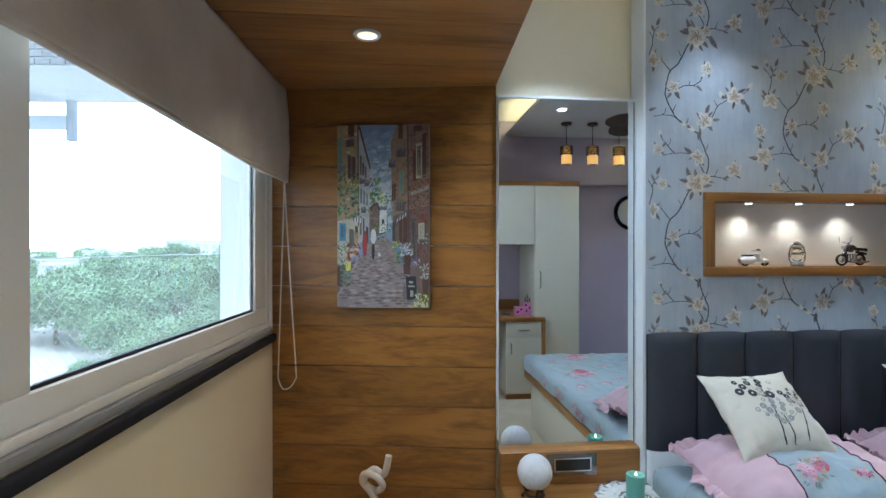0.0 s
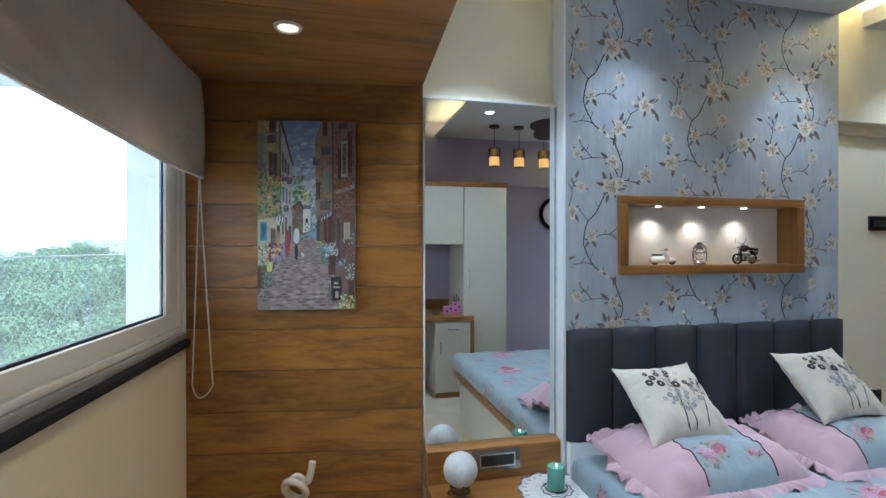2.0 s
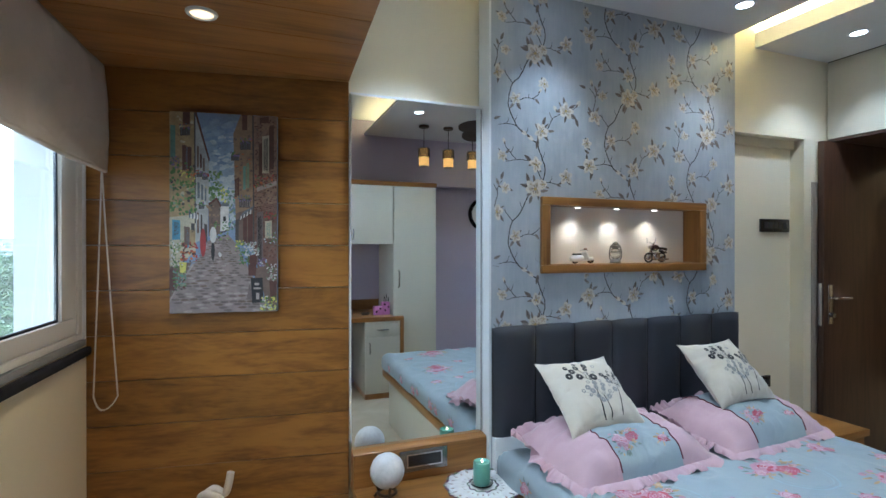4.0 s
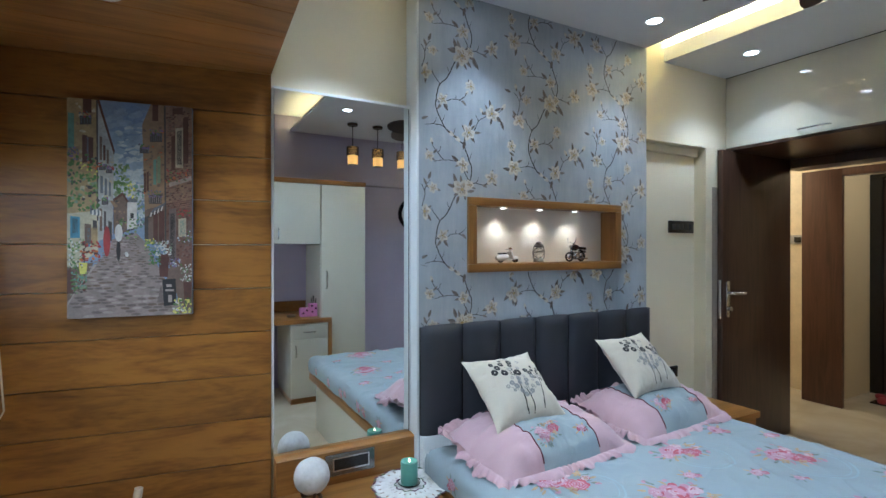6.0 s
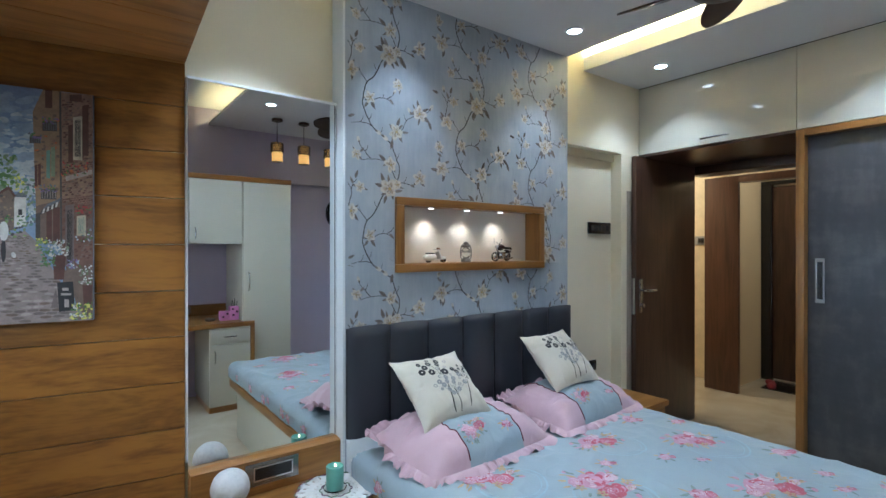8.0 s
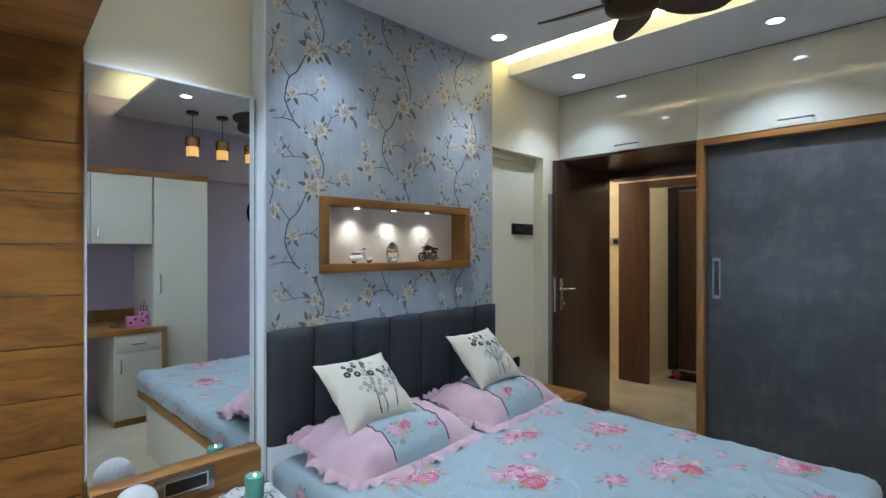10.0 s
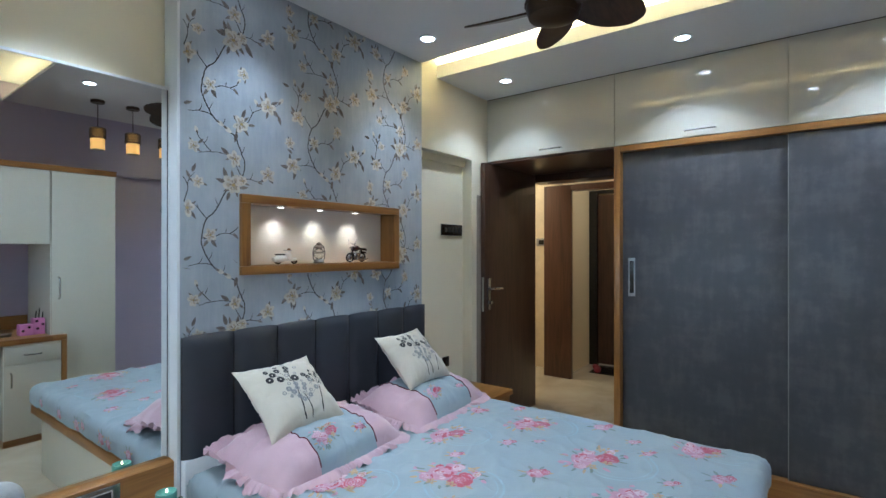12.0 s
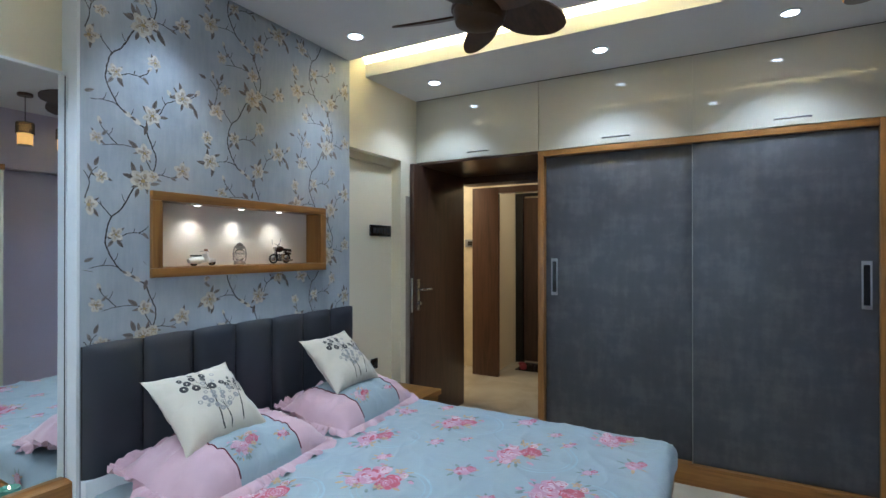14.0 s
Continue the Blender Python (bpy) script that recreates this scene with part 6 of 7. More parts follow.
Q("shade", [(201, 347), (227, 348), (227, 368), (201, 370)], 4.4)
Q("slate", [(206, 350), (209, 350), (209, 367), (206, 367)], 4.7)
Q("slate", [(213, 350), (215, 349), (215, 367), (213, 367)], 4.7)
Q("slate", [(220, 349), (222, 349), (222, 367), (220, 367)], 4.7)
Q("slate", [(226, 349), (228, 349), (228, 366), (226, 366)], 4.7)
dabs(16, 198, 231, 336, 353, ('violet', 'slate', 'green', 'red'), 3, 7, 5.2)
Q("slate", [(135, 521), (142, 525), (142, 563), (135, 565)], 5.4)
Q("white", [(142, 525), (150, 530), (150, 565), (142, 567)], 5.4)
Q("slate", [(150, 530), (158, 535), (158, 567), (150, 568)], 5.4)
Q("white", [(158, 535), (166, 539), (166, 568), (158, 570)], 5.4)
Q("slate", [(166, 539), (173, 544), (173, 570), (166, 572)], 5.4)
Q("white", [(173, 544), (181, 548), (181, 572), (173, 573)], 5.4)
Q("tan", [(214, 497), (227, 497), (252, 523), (238, 530)], 5)
dabs(110, 47, 168, 284, 546, ('green', 'shade', 'green', 'sage', 'green', 'green_light'), 5, 13, 6.4)
dabs(26, 95, 168, 316, 378, ('orange', 'lemon', 'yellow'), 4, 8, 7.2)
dabs(22, 44, 93, 249, 311, ('violet', 'violet', 'slate'), 4, 8, 7.2)
# house fronts to the right
Q("tan", [(355, 128), (393, 26), (457, 26), (461, 508), (404, 566), (366, 542)], 2)
Q("brown", [(366, 539), (461, 504), (461, 715), (366, 690)], 2.2)
Q("brick_light", [(459, 28), (579, 26), (579, 536), (459, 517)], 2)
Q("brick", [(459, 514), (579, 529), (579, 817), (479, 803), (459, 740)], 2.1)
dabs(90, 362, 448, 134, 490, ('tan', 'brick_light', 'tan', 'orange', 'brown'), 4, 12, 2.1)
for row in range(76):   # brick courses that rise towards the viewer
    for i in range(11):
        a = 462 + 11 * i + (5 if row % 2 else 0)
        c = 64 + 9.6 * row - (a - 455) * 0.20
        Q(pr_.choice(("brick", "brick_light", "tan", "brick_light", "brown", "roof") if row < 46 else ("brick", "roof", "brown", "brick")), [(a, c), (a + 9.5, c - 2), (a + 9.5, c + 5), (a, c + 7)], 2.5 + (i % 5) * 0.1)
Q("shade", [(451, 26), (459, 28), (462, 690), (455, 692)], 3.6)
Q("roof", [(400, 26), (426, 26), (426, 105), (400, 106)], 4.0)
Q("teal", [(404, 294), (418, 289), (418, 415), (404, 414)], 4.0)
Q("sage", [(421, 278), (436, 272), (436, 406), (421, 406)], 4.0)
Q("roof", [(362, 363), (372, 357), (372, 454), (362, 453)], 4.0)
Q("roof", [(374, 356), (384, 350), (384, 448), (374, 447)], 4.0)
Q("cream", [(503, 134), (538, 126), (538, 326), (503, 326)], 4.0)
Q("shade", [(509, 149), (532, 142), (532, 311), (509, 311)], 4.0)
Q("cream", [(518, 139), (523, 134), (523, 318), (518, 316)], 4.0)
Q("roof", [(485, 173), (503, 167), (503, 340), (485, 340)], 4.0)
Q("roof", [(538, 80), (562, 73), (562, 304), (538, 304)], 4.0)
Q("roof", [(490, 37), (536, 27), (536, 62), (490, 65)], 4.0)
Q("shade", [(365, 573), (382, 567), (382, 682), (365, 680)], 4.0)
Q("roof", [(404, 553), (424, 548), (424, 694), (404, 692)], 4.0)
Q("roof", [(428, 545), (453, 539), (453, 706), (428, 705)], 4.0)
Q("brown", [(386, 578), (400, 573), (400, 686), (386, 685)], 4.0)
Q("stone_dark", [(474, 531), (506, 526), (506, 805), (474, 803)], 4.0)
Q("black", [(480, 554), (501, 548), (501, 792), (480, 790)], 4.0)
Q("cream", [(516, 578), (552, 573), (552, 668), (516, 667)], 4.0)
Q("teal", [(523, 588), (546, 583), (546, 658), (523, 657)], 4.0)
Q("brown", [(558, 588), (577, 582), (577, 691), (558, 690)], 4.0)
Q("stone_light", [(474, 403), (576, 364), (577, 386), (476, 423)], 4.3)
Q("shade", [(390, 169), (443, 161), (443, 205), (390, 208)], 4.4)
Q("slate", [(395, 175), (397, 174), (397, 204), (395, 204)], 4.7)
Q("slate", [(404, 174), (406, 174), (406, 204), (404, 204)], 4.7)
Q("slate", [(412, 173), (415, 173), (415, 203), (412, 203)], 4.7)
Q("slate", [(421, 172), (423, 172), (423, 202), (421, 202)], 4.7)
Q("slate", [(430, 172), (432, 172), (432, 202), (430, 202)], 4.7)
Q("slate", [(438, 171), (441, 171), (441, 201), (438, 201)], 4.7)
dabs(22, 388, 446, 148, 176, ('violet', 'slate', 'green', 'violet'), 3, 7, 5.2)
Q("shade", [(344, 237), (384, 231), (384, 264), (344, 266)], 4.4)
Q("slate", [(349, 241), (351, 241), (351, 263), (349, 263)], 4.7)
Q("slate", [(355, 241), (357, 241), (357, 263), (355, 263)], 4.7)
Q("slate", [(362, 240), (364, 240), (364, 262), (362, 262)], 4.7)
Q("slate", [(368, 240), (370, 240), (370, 262), (368, 262)], 4.7)
Q("slate", [(375, 239), (377, 239), (377, 261), (375, 262)], 4.7)
Q("slate", [(381, 239), (384, 239), (384, 261), (381, 261)], 4.7)
dabs(22, 342, 386, 222, 243, ('violet', 'slate', 'green', 'violet'), 3, 7, 5.2)
Q("shade", [(384, 465), (441, 459), (441, 507), (384, 507)], 4.4)
Q("stone_light", [(388, 472), (390, 472), (390, 504), (388, 504)], 4.7)
Q("stone_light", [(398, 471), (400, 471), (400, 504), (398, 504)], 4.7)
Q("stone_light", [(407, 471), (409, 471), (409, 503), (407, 503)], 4.7)
Q("stone_light", [(417, 471), (419, 471), (419, 503), (417, 503)], 4.7)
Q("stone_light", [(426, 470), (428, 470), (428, 503), (426, 503)], 4.7)
Q("stone_light", [(436, 470), (438, 470), (438, 502), (436, 502)], 4.7)
dabs(22, 382, 443, 443, 476, ('violet', 'slate', 'green', 'violet'), 3, 7, 5.2)
Q("shade", [(384, 559), (392, 553), (388, 573), (381, 576)], 5.4)
Q("white", [(392, 553), (399, 548), (396, 568), (388, 571)], 5.4)
Q("shade", [(400, 548), (407, 543), (404, 563), (396, 567)], 5.4)
Q("white", [(408, 543), (415, 538), (412, 558), (404, 562)], 5.4)
Q("shade", [(416, 538), (423, 533), (420, 553), (412, 557)], 5.4)
Q("white", [(424, 533), (431, 528), (428, 548), (420, 553)], 5.4)
Q("shade", [(431, 528), (439, 522), (436, 542), (428, 548)], 5.4)
Q("white", [(439, 522), (447, 517), (444, 537), (436, 543)], 5.4)
Q("slate", [(386, 559), (408, 528), (459, 497), (448, 522)], 5.2)
dabs(44, 457, 560, 336, 399, ('red', 'orange', 'roof', 'green', 'red'), 3, 7, 6.4)
dabs(34, 514, 577, 530, 564, ('red', 'red', 'green'), 3, 7, 6.4)
dabs(24, 514, 577, 633, 696, ('haze', 'green', 'slate'), 3, 6, 6.0)
# cobbles, larger towards the viewer
for row in range(34):
    f = (row / 33) ** 1.35
    c = 672 + 368 * f
    half, w, h = 52 + 250 * f, 7 + 17 * f, 2.2 + 4.6 * f
    for i in range(int(2 * half / (w * 2.05))):
        a = 302 - 42 * f - half + (i + 0.5 * (row % 2)) * w * 2.05 + pr_.uniform(-2, 2)
        if 44 < a - w and a + w < 576:
            cp.blob(pr_.choice(("stone", "stone_dark", "stone_light", "stone", "brown", "stone_dark")), a, c + pr_.uniform(-1.5, 1.5), w, h, pr_.uniform(-0.06, 0.06), 1.5 + (i % 7) * 0.1, 8)
Q("stone_light", [(41, 976), (51, 962), (152, 798), (161, 803), (73, 927), (41, 999)], 2.7)
# pots, flowers and the board
dabs(80, 42, 108, 679, 815, ('green', 'white', 'green_light', 'white', 'sage', 'shade'), 3, 8, 7.4)
dabs(50, 95, 174, 691, 784, ('red', 'orange', 'red', 'roof'), 4, 10, 7.8)
Q("lemon", [(88, 790), (124, 791), (119, 843), (93, 843)], 7.2)
Q("roof", [(41, 823), (69, 828), (64, 929), (41, 933)], 7.2)
dabs(40, 60, 119, 835, 911, ('green', 'teal', 'sage', 'green_light'), 4, 9, 7.8)
dabs(40, 365, 406, 675, 730, ('green_light', 'lemon', 'green', 'sage'), 3, 7, 7.2)
dabs(44, 386, 435, 735, 802, ('green', 'teal', 'shade', 'green'), 4, 8, 7.3)
Q("roof", [(426, 752), (476, 753), (468, 863), (432, 862)], 7.4)
dabs(70, 412, 487, 687, 758, ('white', 'white', 'haze', 'sage'), 3, 7, 8.4)
Q("brown", [(463, 818), (560, 837), (558, 952), (465, 918)], 6.8)
dabs(30, 479, 523, 775, 819, ('white', 'cloud', 'violet'), 3, 6, 8.4)
Q("roof", [(538, 890), (577, 891), (573, 978), (543, 977)], 7.4)
dabs(50, 525, 577, 801, 889, ('white', 'green', 'white', 'sage'), 3, 7, 8.6)
Q("stone_dark", [(419, 987), (439, 900), (448, 988)], 8.8)
Q("black", [(443, 875), (503, 872), (509, 1001), (450, 1005)], 9)
Q("stone_light", [(462, 899), (486, 900), (486, 913), (462, 912)], 9.6)
Q("stone_light", [(457, 923), (496, 924), (496, 934), (457, 933)], 9.6)
Q("stone_light", [(470, 951), (487, 952), (487, 987), (470, 986)], 9.6)
dabs(90, 492, 577, 970, 1049, ('lemon', 'lemon', 'green', 'white', 'sage'), 3, 8, 9.2)
# two plain upright shapes and a small pale one on the street
cp.blob("red", 204, 690, 74, 15, 1.57, 9, 14)
cp.blob("white", 254, 650, 42, 17, 1.57, 9, 14)
cp.blob("black", 253, 734, 50, 9, 1.57, 8.9, 12)
cp.blob("white", 288, 752, 13, 8, 1.3, 9, 10)
cp.emit({k: plain("paint_" + k, v, 0.55, vary=0.28, stain=35, grain=150, bump=0.2) for k, v in PC.items()}, paint, {k: "brushwork" for k in PC})

# ---------------------------------------------------------------- desk wall behind the camera, seen in the mirror
cab = thing("overhead_cabinet", "cream overhead cabinets with wooden top strip", "wall cabinet")
part("carcass", box(0.10, -1.09, 1.43, 1.262, -0.525, 1.980), M_CABINET, cab)
for x0, x1, hx in ((0.10, 0.470, 0.43), (0.472, 0.838, 0.80), (0.840, 1.262, 0.885)):
    d = part("door", box(x0 + 0.002, -0.5245, 1.432, x1 - 0.002, -0.507, 1.978, 0.0015), M_CABINET, cab)
    part("handle", tube([(hx, -0.507, 1.475), (hx, -0.483, 1.480), (hx, -0.481, 1.530), (hx, -0.483, 1.560), (hx, -0.507, 1.565)], 0.005, 8), M_CHROME, d, "chrome bow handle")
part("top_strip", box(0.10, -1.09, 1.9805, 1.70, -0.503, 2.022, 0.002), M_WOODX, cab, "honey-brown wooden top strip")
tall = thing("tall_cupboard", "tall cream cupboard with a single plain door", "cupboard")
part("carcass", box(1.268, -1.09, 0.0, 1.697, -0.525, 1.9795), M_CABINET, tall)
d = part("door", box(1.272, -0.5245, 0.06, 1.693, -0.507, 1.977, 0.0015), M_CABINET, tall)
part("handle", tube([(1.315, -0.507, 1.02), (1.315, -0.481, 1.03), (1.315, -0.479, 1.10), (1.315, -0.481, 1.17), (1.315, -0.507, 1.18)], 0.006, 8), M_CHROME, d, "chrome bow handle")
desk = thing("study_desk", "honey-brown wooden desk top with a cream drawer unit", "desk")
part("top", box(0.10, -1.085, 0.715, 1.262, -0.45, 0.755, 0.003), M_WOODX, desk)
part("end_panel", box(1.318, -0.515, 0.0, 1.352, -0.45, 0.7145, 0.002), M_WOODZ, desk)
part("top_return", box(1.2625, -0.5055, 0.715, 1.352, -0.45, 0.755, 0.002), M_WOODX, desk)
part("back_strip", box(0.10, -1.092, 0.756, 1.262, -1.075, 0.860, 0.002), M_WOODX, desk)
ped = part("drawer_unit", box(0.985, -0.515, 0.05, 1.3175, -0.463, 0.7145, 0.002), M_CABINET, desk, "cream drawer pedestal")
part("pedestal_side", box(0.985, -1.075, 0.05, 1.262, -0.5155, 0.7145), M_CABINET, desk)
part("plinth", box(0.985, -1.0, 0.0, 1.3175, -0.467, 0.0495), M_WOODX, desk)
d1 = part("drawer", box(0.990, -0.4625, 0.575, 1.3145, -0.453, 0.700, 0.0015), M_GLOSS, ped)
part("handle", tube([(1.10, -0.453, 0.640), (1.105, -0.43, 0.640), (1.15, -0.427, 0.640), (1.195, -0.43, 0.640), (1.20, -0.453, 0.640)], 0.005, 8), M_CHROME, d1, "chrome bow handle")
d2 = part("door", box(0.990, -0.4625, 0.056, 1.3145, -0.453, 0.570, 0.0015), M_GLOSS, ped)
part("handle", tube([(1.025, -0.453, 0.42), (1.025, -0.431, 0.425), (1.025, -0.429, 0.47), (1.025, -0.431, 0.515), (1.025, -0.453, 0.52)], 0.005, 8), M_CHROME, d2, "chrome bow handle")
sk = thing("desk_socket_plate", "dark metal socket plate on the desk upstand", "socket plate")
part("plate", box(0.80, -1.0745, 0.775, 0.95, -1.067, 0.845, 0.002), M_TIN, sk)
org = thing("pen_box", "pink paper desk organiser with black dots and pens", "desk organiser")
M_PINKBOX = plain("pink_card", (0.55, 0.20, 0.42), 0.6)
part("low_box", box(1.105, -0.675, 0.7555, 1.185, -0.595, 0.835, 0.002), M_PINKBOX, org)
part("tall_box", box(1.1855, -0.675, 0.7555, 1.255, -0.595, 0.875, 0.002), M_PINKBOX, org)
for x, z in ((1.125, 0.79), (1.160, 0.815), (1.21, 0.80), (1.24, 0.83), (1.205, 0.855)):
    part("dot", moved(lathe([(0.009, 0.0), (0.009, 0.001)], 10), pose(x, -0.5946, z, -90)), M_BLACK, org)
for x, h in ((1.20, 0.93), (1.22, 0.95), (1.24, 0.92)):
    part("pen", tube([(x, -0.635, 0.80), (x + 0.01, -0.63, h)], 0.004, 6), M_BLACK, org)
tape = thing("tape_dispenser", "small dark glass tray on the desk", "tray")
part("tray", lathe([(0.0, 0.7555), (0.035, 0.7555), (0.045, 0.775), (0.042, 0.775), (0.033, 0.760), (0.0, 0.760)], 20, 1.03, -0.655), M_TIN, tape)

M_DISC = plain("frosted_grey_disc", (0.30, 0.27, 0.24), 0.6, vary=0.05)
M_SHADE = glow("pendant_glass_shade", (1.0, 0.52, 0.13), 0.42)
for k, x in enumerate((1.538, 1.786, 2.040)):
    y = -0.415
    p_ = thing("pendant_lamp", "small hanging lamp with glowing amber glass and woven brown collar", "pendant lamp", "pendant lamps")
    part("canopy", lathe([(0.044, CEIL - 0.022), (0.048, CEIL - 0.018), (0.048, CEIL - 0.0005)], 20, x, y), M_FAN, p_)
    part("cord", lathe([(0.003, 2.343), (0.003, CEIL - 0.022)], 8, x, y), M_BLACK, p_)
    part("cap", lathe([(0.0, 2.345), (0.018, 2.343), (0.050, 2.335), (0.053, 2.329), (0.0, 2.329)], 24, x, y), M_FAN, p_)
    part("shade", lathe([(0.046, 2.168), (0.047, 2.173), (0.048, 2.328), (0.0, 2.3285)], 24, x, y), M_SHADE, p_, "glowing amber glass cylinder")
    part("bottom_disc", lathe([(0.0, 2.1655), (0.0440, 2.1655), (0.0440, 2.1678), (0.0, 2.1678)], 24, x, y), M_DISC, p_, "greyish frosted bottom disc")
    col = bmesh.new()
    for i in range(20):
        a = 2 * math.pi * i / 20
        for s in (-1, 1):
            tube([(x + 0.052 * math.cos(a + s * u * 0.63), y + 0.052 * math.sin(a + s * u * 0.63), 2.250 + 0.079 * u) for u in (0, 0.25, 0.5, 0.75, 1)], 0.0042, 5, col)
    part("woven_collar", col, M_FAN, p_, "woven brown collar")
clk = thing("wall_clock", "round wall clock with thick black rim and pale face", "wall clock")
b = bmesh.new()
tube([(2.475 + 0.165 * math.cos(a), -1.073, 1.775 + 0.165 * math.sin(a)) for a in [2 * math.pi * i / 40 for i in range(40)]], 0.022, 10, b, closed=True)
part("rim", b, M_BLACK, clk)
part("face", moved(lathe([(0.16, 0.0), (0.16, 0.006)], 40), pose(2.475, -1.08, 1.775, 90)), M_WHITEP, clk)
part("hand", box(2.471, -1.071, 1.775, 2.479, -1.068, 1.870), M_BLACK, clk)
part("hand", box(2.475, -1.067, 1.771, 2.545, -1.064, 1.779), M_BLACK, clk)

# ---------------------------------------------------------------- outside the window
GZ = -8.6
M_GROUND = plain("dusty_ground", (0.30, 0.29, 0.26), 0.9, vary=0.25, stain=0.15, grain=3)
g = bmesh.new()
gv = [g.verts.new((x, y, GZ)) for x, y in ((-900, -900), (900, -900), (900, 900), (-900, 900))]
g.faces.new(gv)
struct("ground", g, M_GROUND, "dusty pale ground below the building", "ground")
M_FOL = plain("foliage_green", (0.10, 0.19, 0.075), 0.6, vary=0.3, stain=0.5, grain=6, bump=0)
M_BARK = plain("tree_bark", (0.12, 0.09, 0.06), 0.9, vary=0.3)


def tree_mesh(seed, leaves):
    r = random.Random(seed)
    tr = bmesh.new()
    tube([(0, 0, 0), (0.05, 0.02, 1.2), (-0.05, 0.05, 2.6), (0.0, 0.0, 4.2)], 0.2, 8, tr, taper=[0.24, 0.18, 0.14, 0.08])
    tips = []
    for i in range(9):
        a, h = 2.4 * i + r.uniform(-0.3, 0.3), 1.8 + 0.28 * i
        l = r.uniform(1.2, 2.2)
        tip = (l * math.cos(a), l * math.sin(a), h + r.uniform(0.5, 1.5))
        tube([(0, 0, h), (tip[0] * 0.5, tip[1] * 0.5, h + 0.5), tip], 0.06, 6, tr, taper=[0.08, 0.05, 0.02])
        tips.append(Vector(tip))
    tips += [Vector((0, 0, 4.8)), Vector((0.7, 0.4, 4.4)), Vector((-0.8, 0.3, 4.5))]
    verts, faces = [], []
    for k in range(leaves):
        c = r.choice(tips) + Vector((r.gauss(0, 0.62), r.gauss(0, 0.62), r.gauss(0, 0.50)))
        s = r.uniform(0.08, 0.20)
        e = Euler((r.uniform(-1, 1), r.uniform(-1, 1), r.uniform(0, 6.3))).to_matrix()
        i = len(verts)
        for q in ((-s, 0, 0), (0, -s * 0.5, 0.03), (s, 0, 0), (0, s * 0.5, -0.03)):
            verts.append(tuple(c + e @ Vector(q)))
        faces.append((i, i + 1, i + 2, i + 3))
    cm = bpy.data.meshes.new("crown")
    cm.from_pydata(verts, [], faces)
    cm.materials.append(M_FOL)
    return tr, cm


protos = []
for seed in (1, 2, 3):
    tr, cm = tree_mesh(seed, 9000)
    t = thing("tree", "leafy green tree outside below the window", "tree", "trees outside", at=pose(-200, 300 + seed * 20, GZ))
    part("trunk", tr, M_BARK, t)
    co = new("crown", cm)
    co.parent = t
    protos.append(t)
rt = random.Random(21)
spots = []
for dist, n, sc in ((40, 6, 0.38), (47, 6, 0.75), (58, 9, 0.98), (78, 13, 1.20), (112, 17, 1.42), (165, 24, 1.62)):
    for i in range(n):
        th = radians((-44 if dist > 50 else -31) + (36 if dist > 50 else 22) * (i + rt.uniform(0.1, 0.9)) / n)
        d = dist * rt.uniform(0.85, 1.15)
        spots.append((d * math.sin(th), d * math.cos(th), sc * rt.uniform(0.8, 1.12)))
for i, (x, y, s) in enumerate(spots):
    m = pose(x, y, GZ, 0, 0, rt.uniform(0, 360)) @ Matrix.Diagonal((s * 1.1, s * 1.1, s, 1))
    if i < 3:
        protos[i].matrix_basis = m
    else:
        c = copy_thing(protos[i % 3], Matrix())
        c.matrix_basis = m
# aerial haze on the far blocks is put into these pale bluish colours
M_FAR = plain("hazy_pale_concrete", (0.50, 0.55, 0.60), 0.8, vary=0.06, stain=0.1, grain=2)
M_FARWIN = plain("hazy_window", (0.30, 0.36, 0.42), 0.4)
for th, d, w, top, dep in ((-21.3, 170, 15, 3.4, 14), (-31.5, 120, 10, -1.0, 9), (-29.0, 150, 8, 0.2, 9), (-24.5, 200, 12, 0.8, 10), (-34.0, 140, 14, -1.6, 9)):
    x, y = d * math.sin(radians(th)), d * math.cos(radians(th))
    m = pose(x, y, 0, 0, 0, -th)
    bl_ = thing("far_building", "hazy pale apartment block beyond the trees", "building", "far buildings")
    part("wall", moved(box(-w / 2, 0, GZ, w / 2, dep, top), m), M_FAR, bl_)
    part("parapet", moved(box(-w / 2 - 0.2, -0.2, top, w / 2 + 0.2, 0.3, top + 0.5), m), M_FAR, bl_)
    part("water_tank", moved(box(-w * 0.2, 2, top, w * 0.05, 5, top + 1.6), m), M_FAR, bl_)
    nwin = int(w / 2.2)
    for fl in range(3):
        for i in range(nwin):
            xx = -w / 2 + 1.1 + i * (w - 1.0) / nwin
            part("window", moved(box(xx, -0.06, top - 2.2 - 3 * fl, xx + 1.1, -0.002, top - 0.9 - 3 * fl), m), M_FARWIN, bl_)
# overcast sky behind the far trees
arc = bmesh.new()
cols = []
for i in range(25):
    th = radians(-125 + 160 * i / 24)
    cols.append([arc.verts.new((600 * math.sin(th) * math.cos(radians(e)), 600 * math.cos(th) * math.cos(radians(e)), GZ - 4 + 600 * math.sin(radians(e)))) for e in (0, 8, 16, 26, 38, 52, 66)])
for a, c in zip(cols, cols[1:]):
    for j in range(6):
        arc.faces.new((a[j], a[j + 1], c[j + 1], c[j]))
struct("backdrop", arc, glow("overcast_sky_glow", (0.86, 0.95, 1.0), 2.6), "bright white overcast sky beyond the trees", "sky")
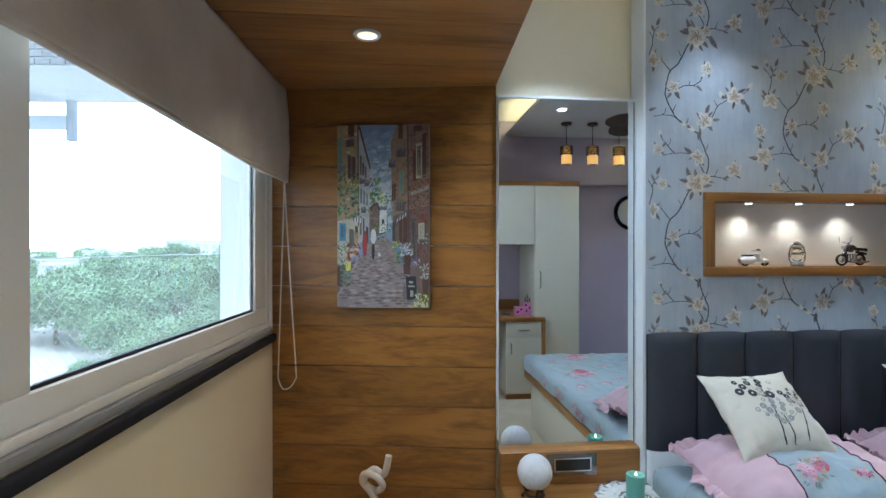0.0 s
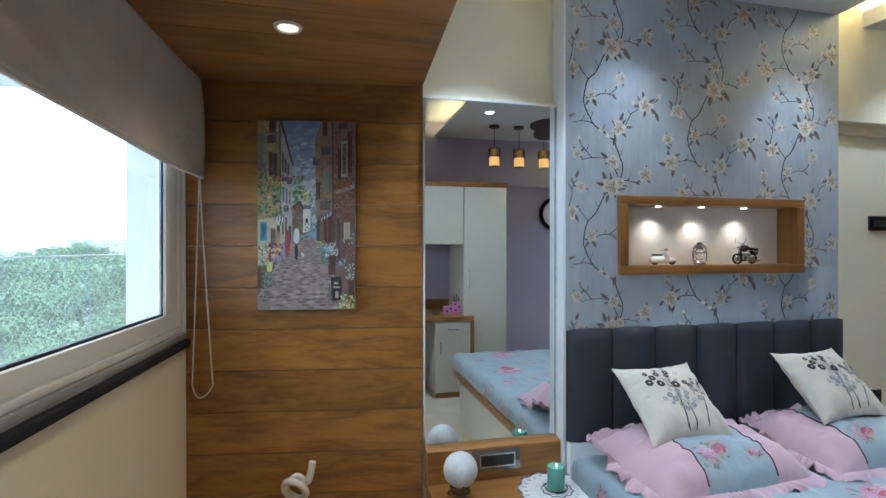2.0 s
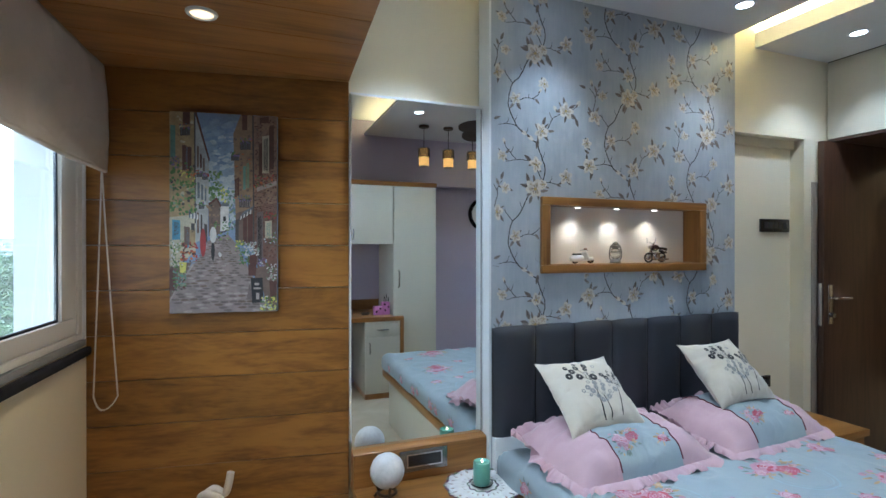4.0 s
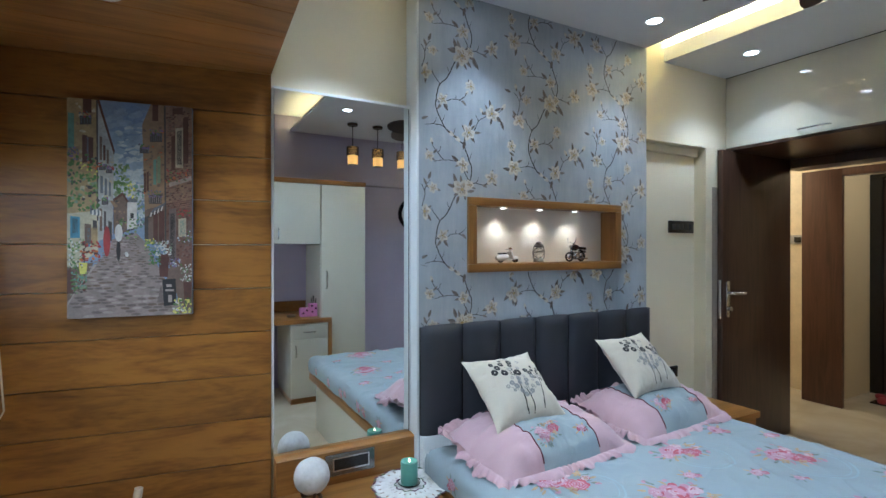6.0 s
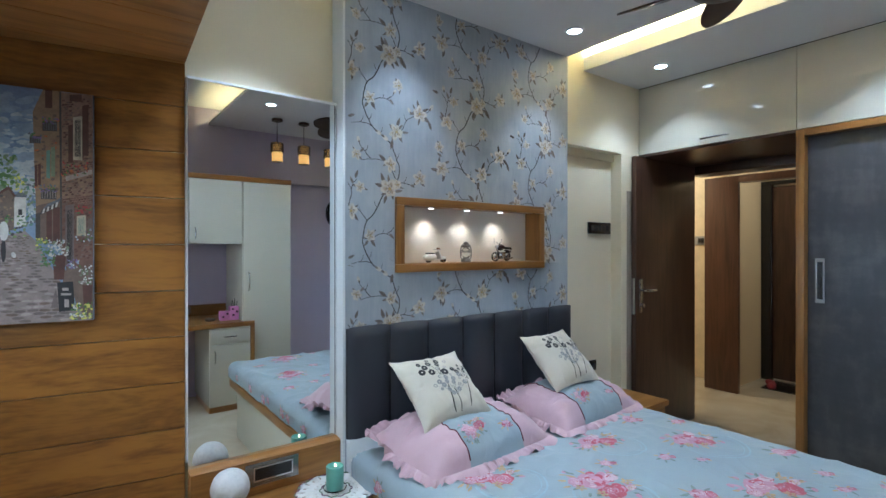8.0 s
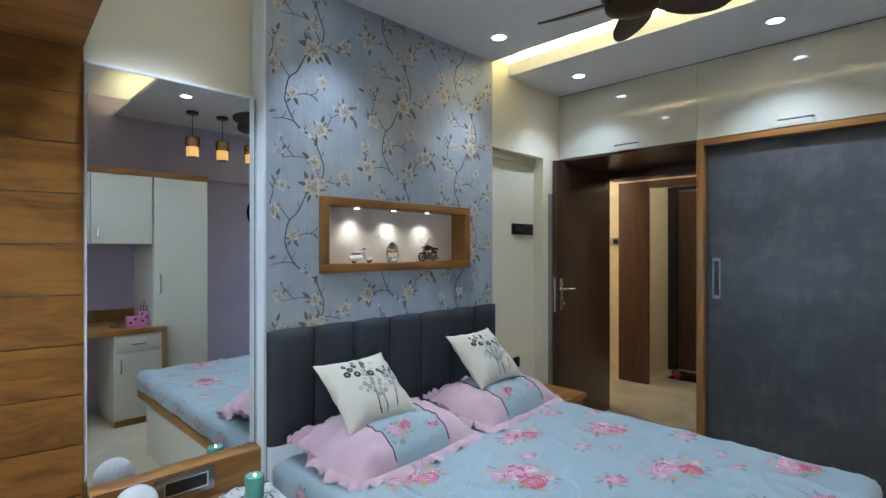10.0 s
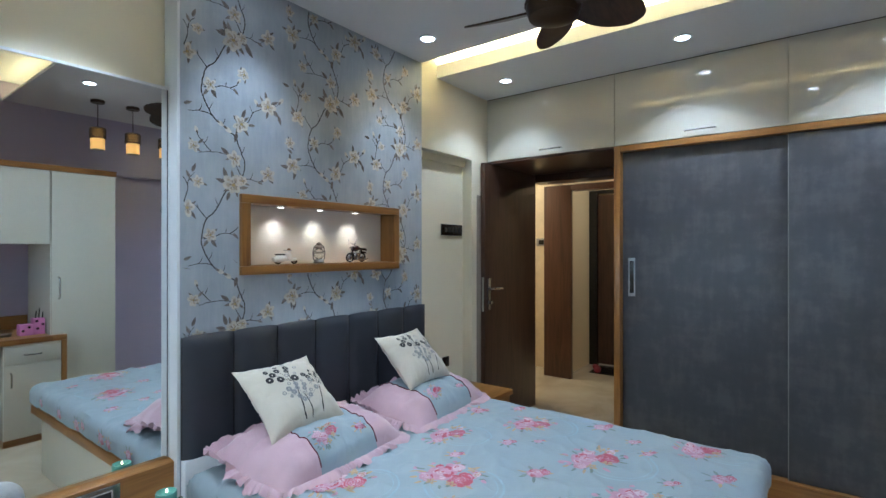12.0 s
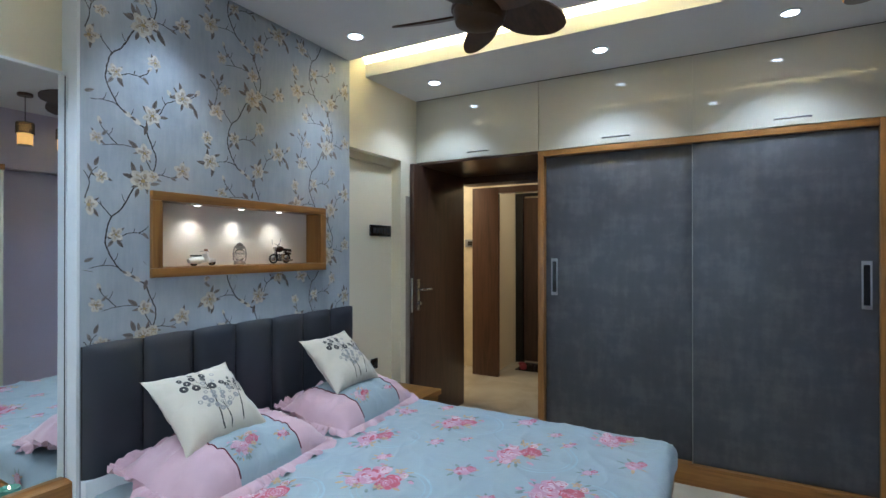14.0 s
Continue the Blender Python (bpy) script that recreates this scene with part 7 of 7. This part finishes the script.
# neighbouring wing overhead: slab, brick face, bracket
wing = thing("brick_wing", "overhanging wing of the building with dark brick face", "building")
part("slab", moved(box(-4.9, -9.5, 3.42, -3.5, -2.65, 9.0), BAY), plain("grey_render", (0.42, 0.45, 0.48), 0.8, vary=0.1), wing)
part("support", moved(box(-4.9, -12.0, GZ, -3.5, -9.5, 9.0), BAY), M_FAR, wing)
part("beam", moved(box(-4.85, -4.30, 2.86, -4.75, -4.20, 3.419, 0.01), BAY), plain("grey_beam", (0.30, 0.33, 0.37), 0.7), wing)
bm_ = bmesh.new()
for row in range(14):
    for i in range(24):
        n0 = -6.6 + i * 0.17 + (0.085 if row % 2 else 0)
        add_box(bm_, -3.498, n0, 3.44 + row * 0.085, -3.47, n0 + 0.155, 3.44 + row * 0.085 + 0.066)
part("brick_face", moved(bm_, BAY), plain("dark_brick", (0.13, 0.14, 0.16), 0.8, vary=0.3), wing)
wing.children[-1]["kind"] = "stuff"
part("gusset", moved(box(-4.84, -4.95, 3.02, -4.80, -4.301, 3.22, 0.01), BAY), M_FAR, wing)
# safety net
net = bmesh.new()
s_lo, s_hi, z_lo, z_hi, step = -1.6, 1.5, 0.90, 1.372, 0.040
H_ = z_hi - z_lo
k = s_lo - H_
while k < s_hi:
    for sg in (1, -1):
        s0, s1 = (k, k + H_) if sg == 1 else (k + H_, k)
        za, zb = z_lo, z_hi
        if min(s0, s1) > s_lo and max(s0, s1) < s_hi:
            tube([(s0, -0.30, za), ((s0 + s1) / 2, -0.30 + 0.004 * sg, (za + zb) / 2), (s1, -0.30, zb)], 0.00035, 4, net)
    k += step
tube([(s_lo, -0.30, z_hi), (s_hi, -0.30, z_hi)], 0.002, 5, net)
tagged(part("safety_net", net, plain("pale_nylon", (0.42, 0.46, 0.44), 0.6), m=BAY), "pale nylon safety net with diamond mesh outside the window", "net", "", "stuff")

# put the origin of every loose thing at its base
bpy.context.view_layer.update()
for ob in [o for o in scene.objects if o.parent is None and o.type == "EMPTY"]:
    if ob.matrix_basis != Matrix() or not ob.children:
        continue
    pts = [c.matrix_world @ Vector(v) for c in ob.children_recursive if c.type == "MESH" for v in c.bound_box]
    base = Vector(((min(p.x for p in pts) + max(p.x for p in pts)) / 2, (min(p.y for p in pts) + max(p.y for p in pts)) / 2, min(p.z for p in pts)))
    ob.location = base
    for c in ob.children:
        c.matrix_parent_inverse = Matrix.Translation(-base)
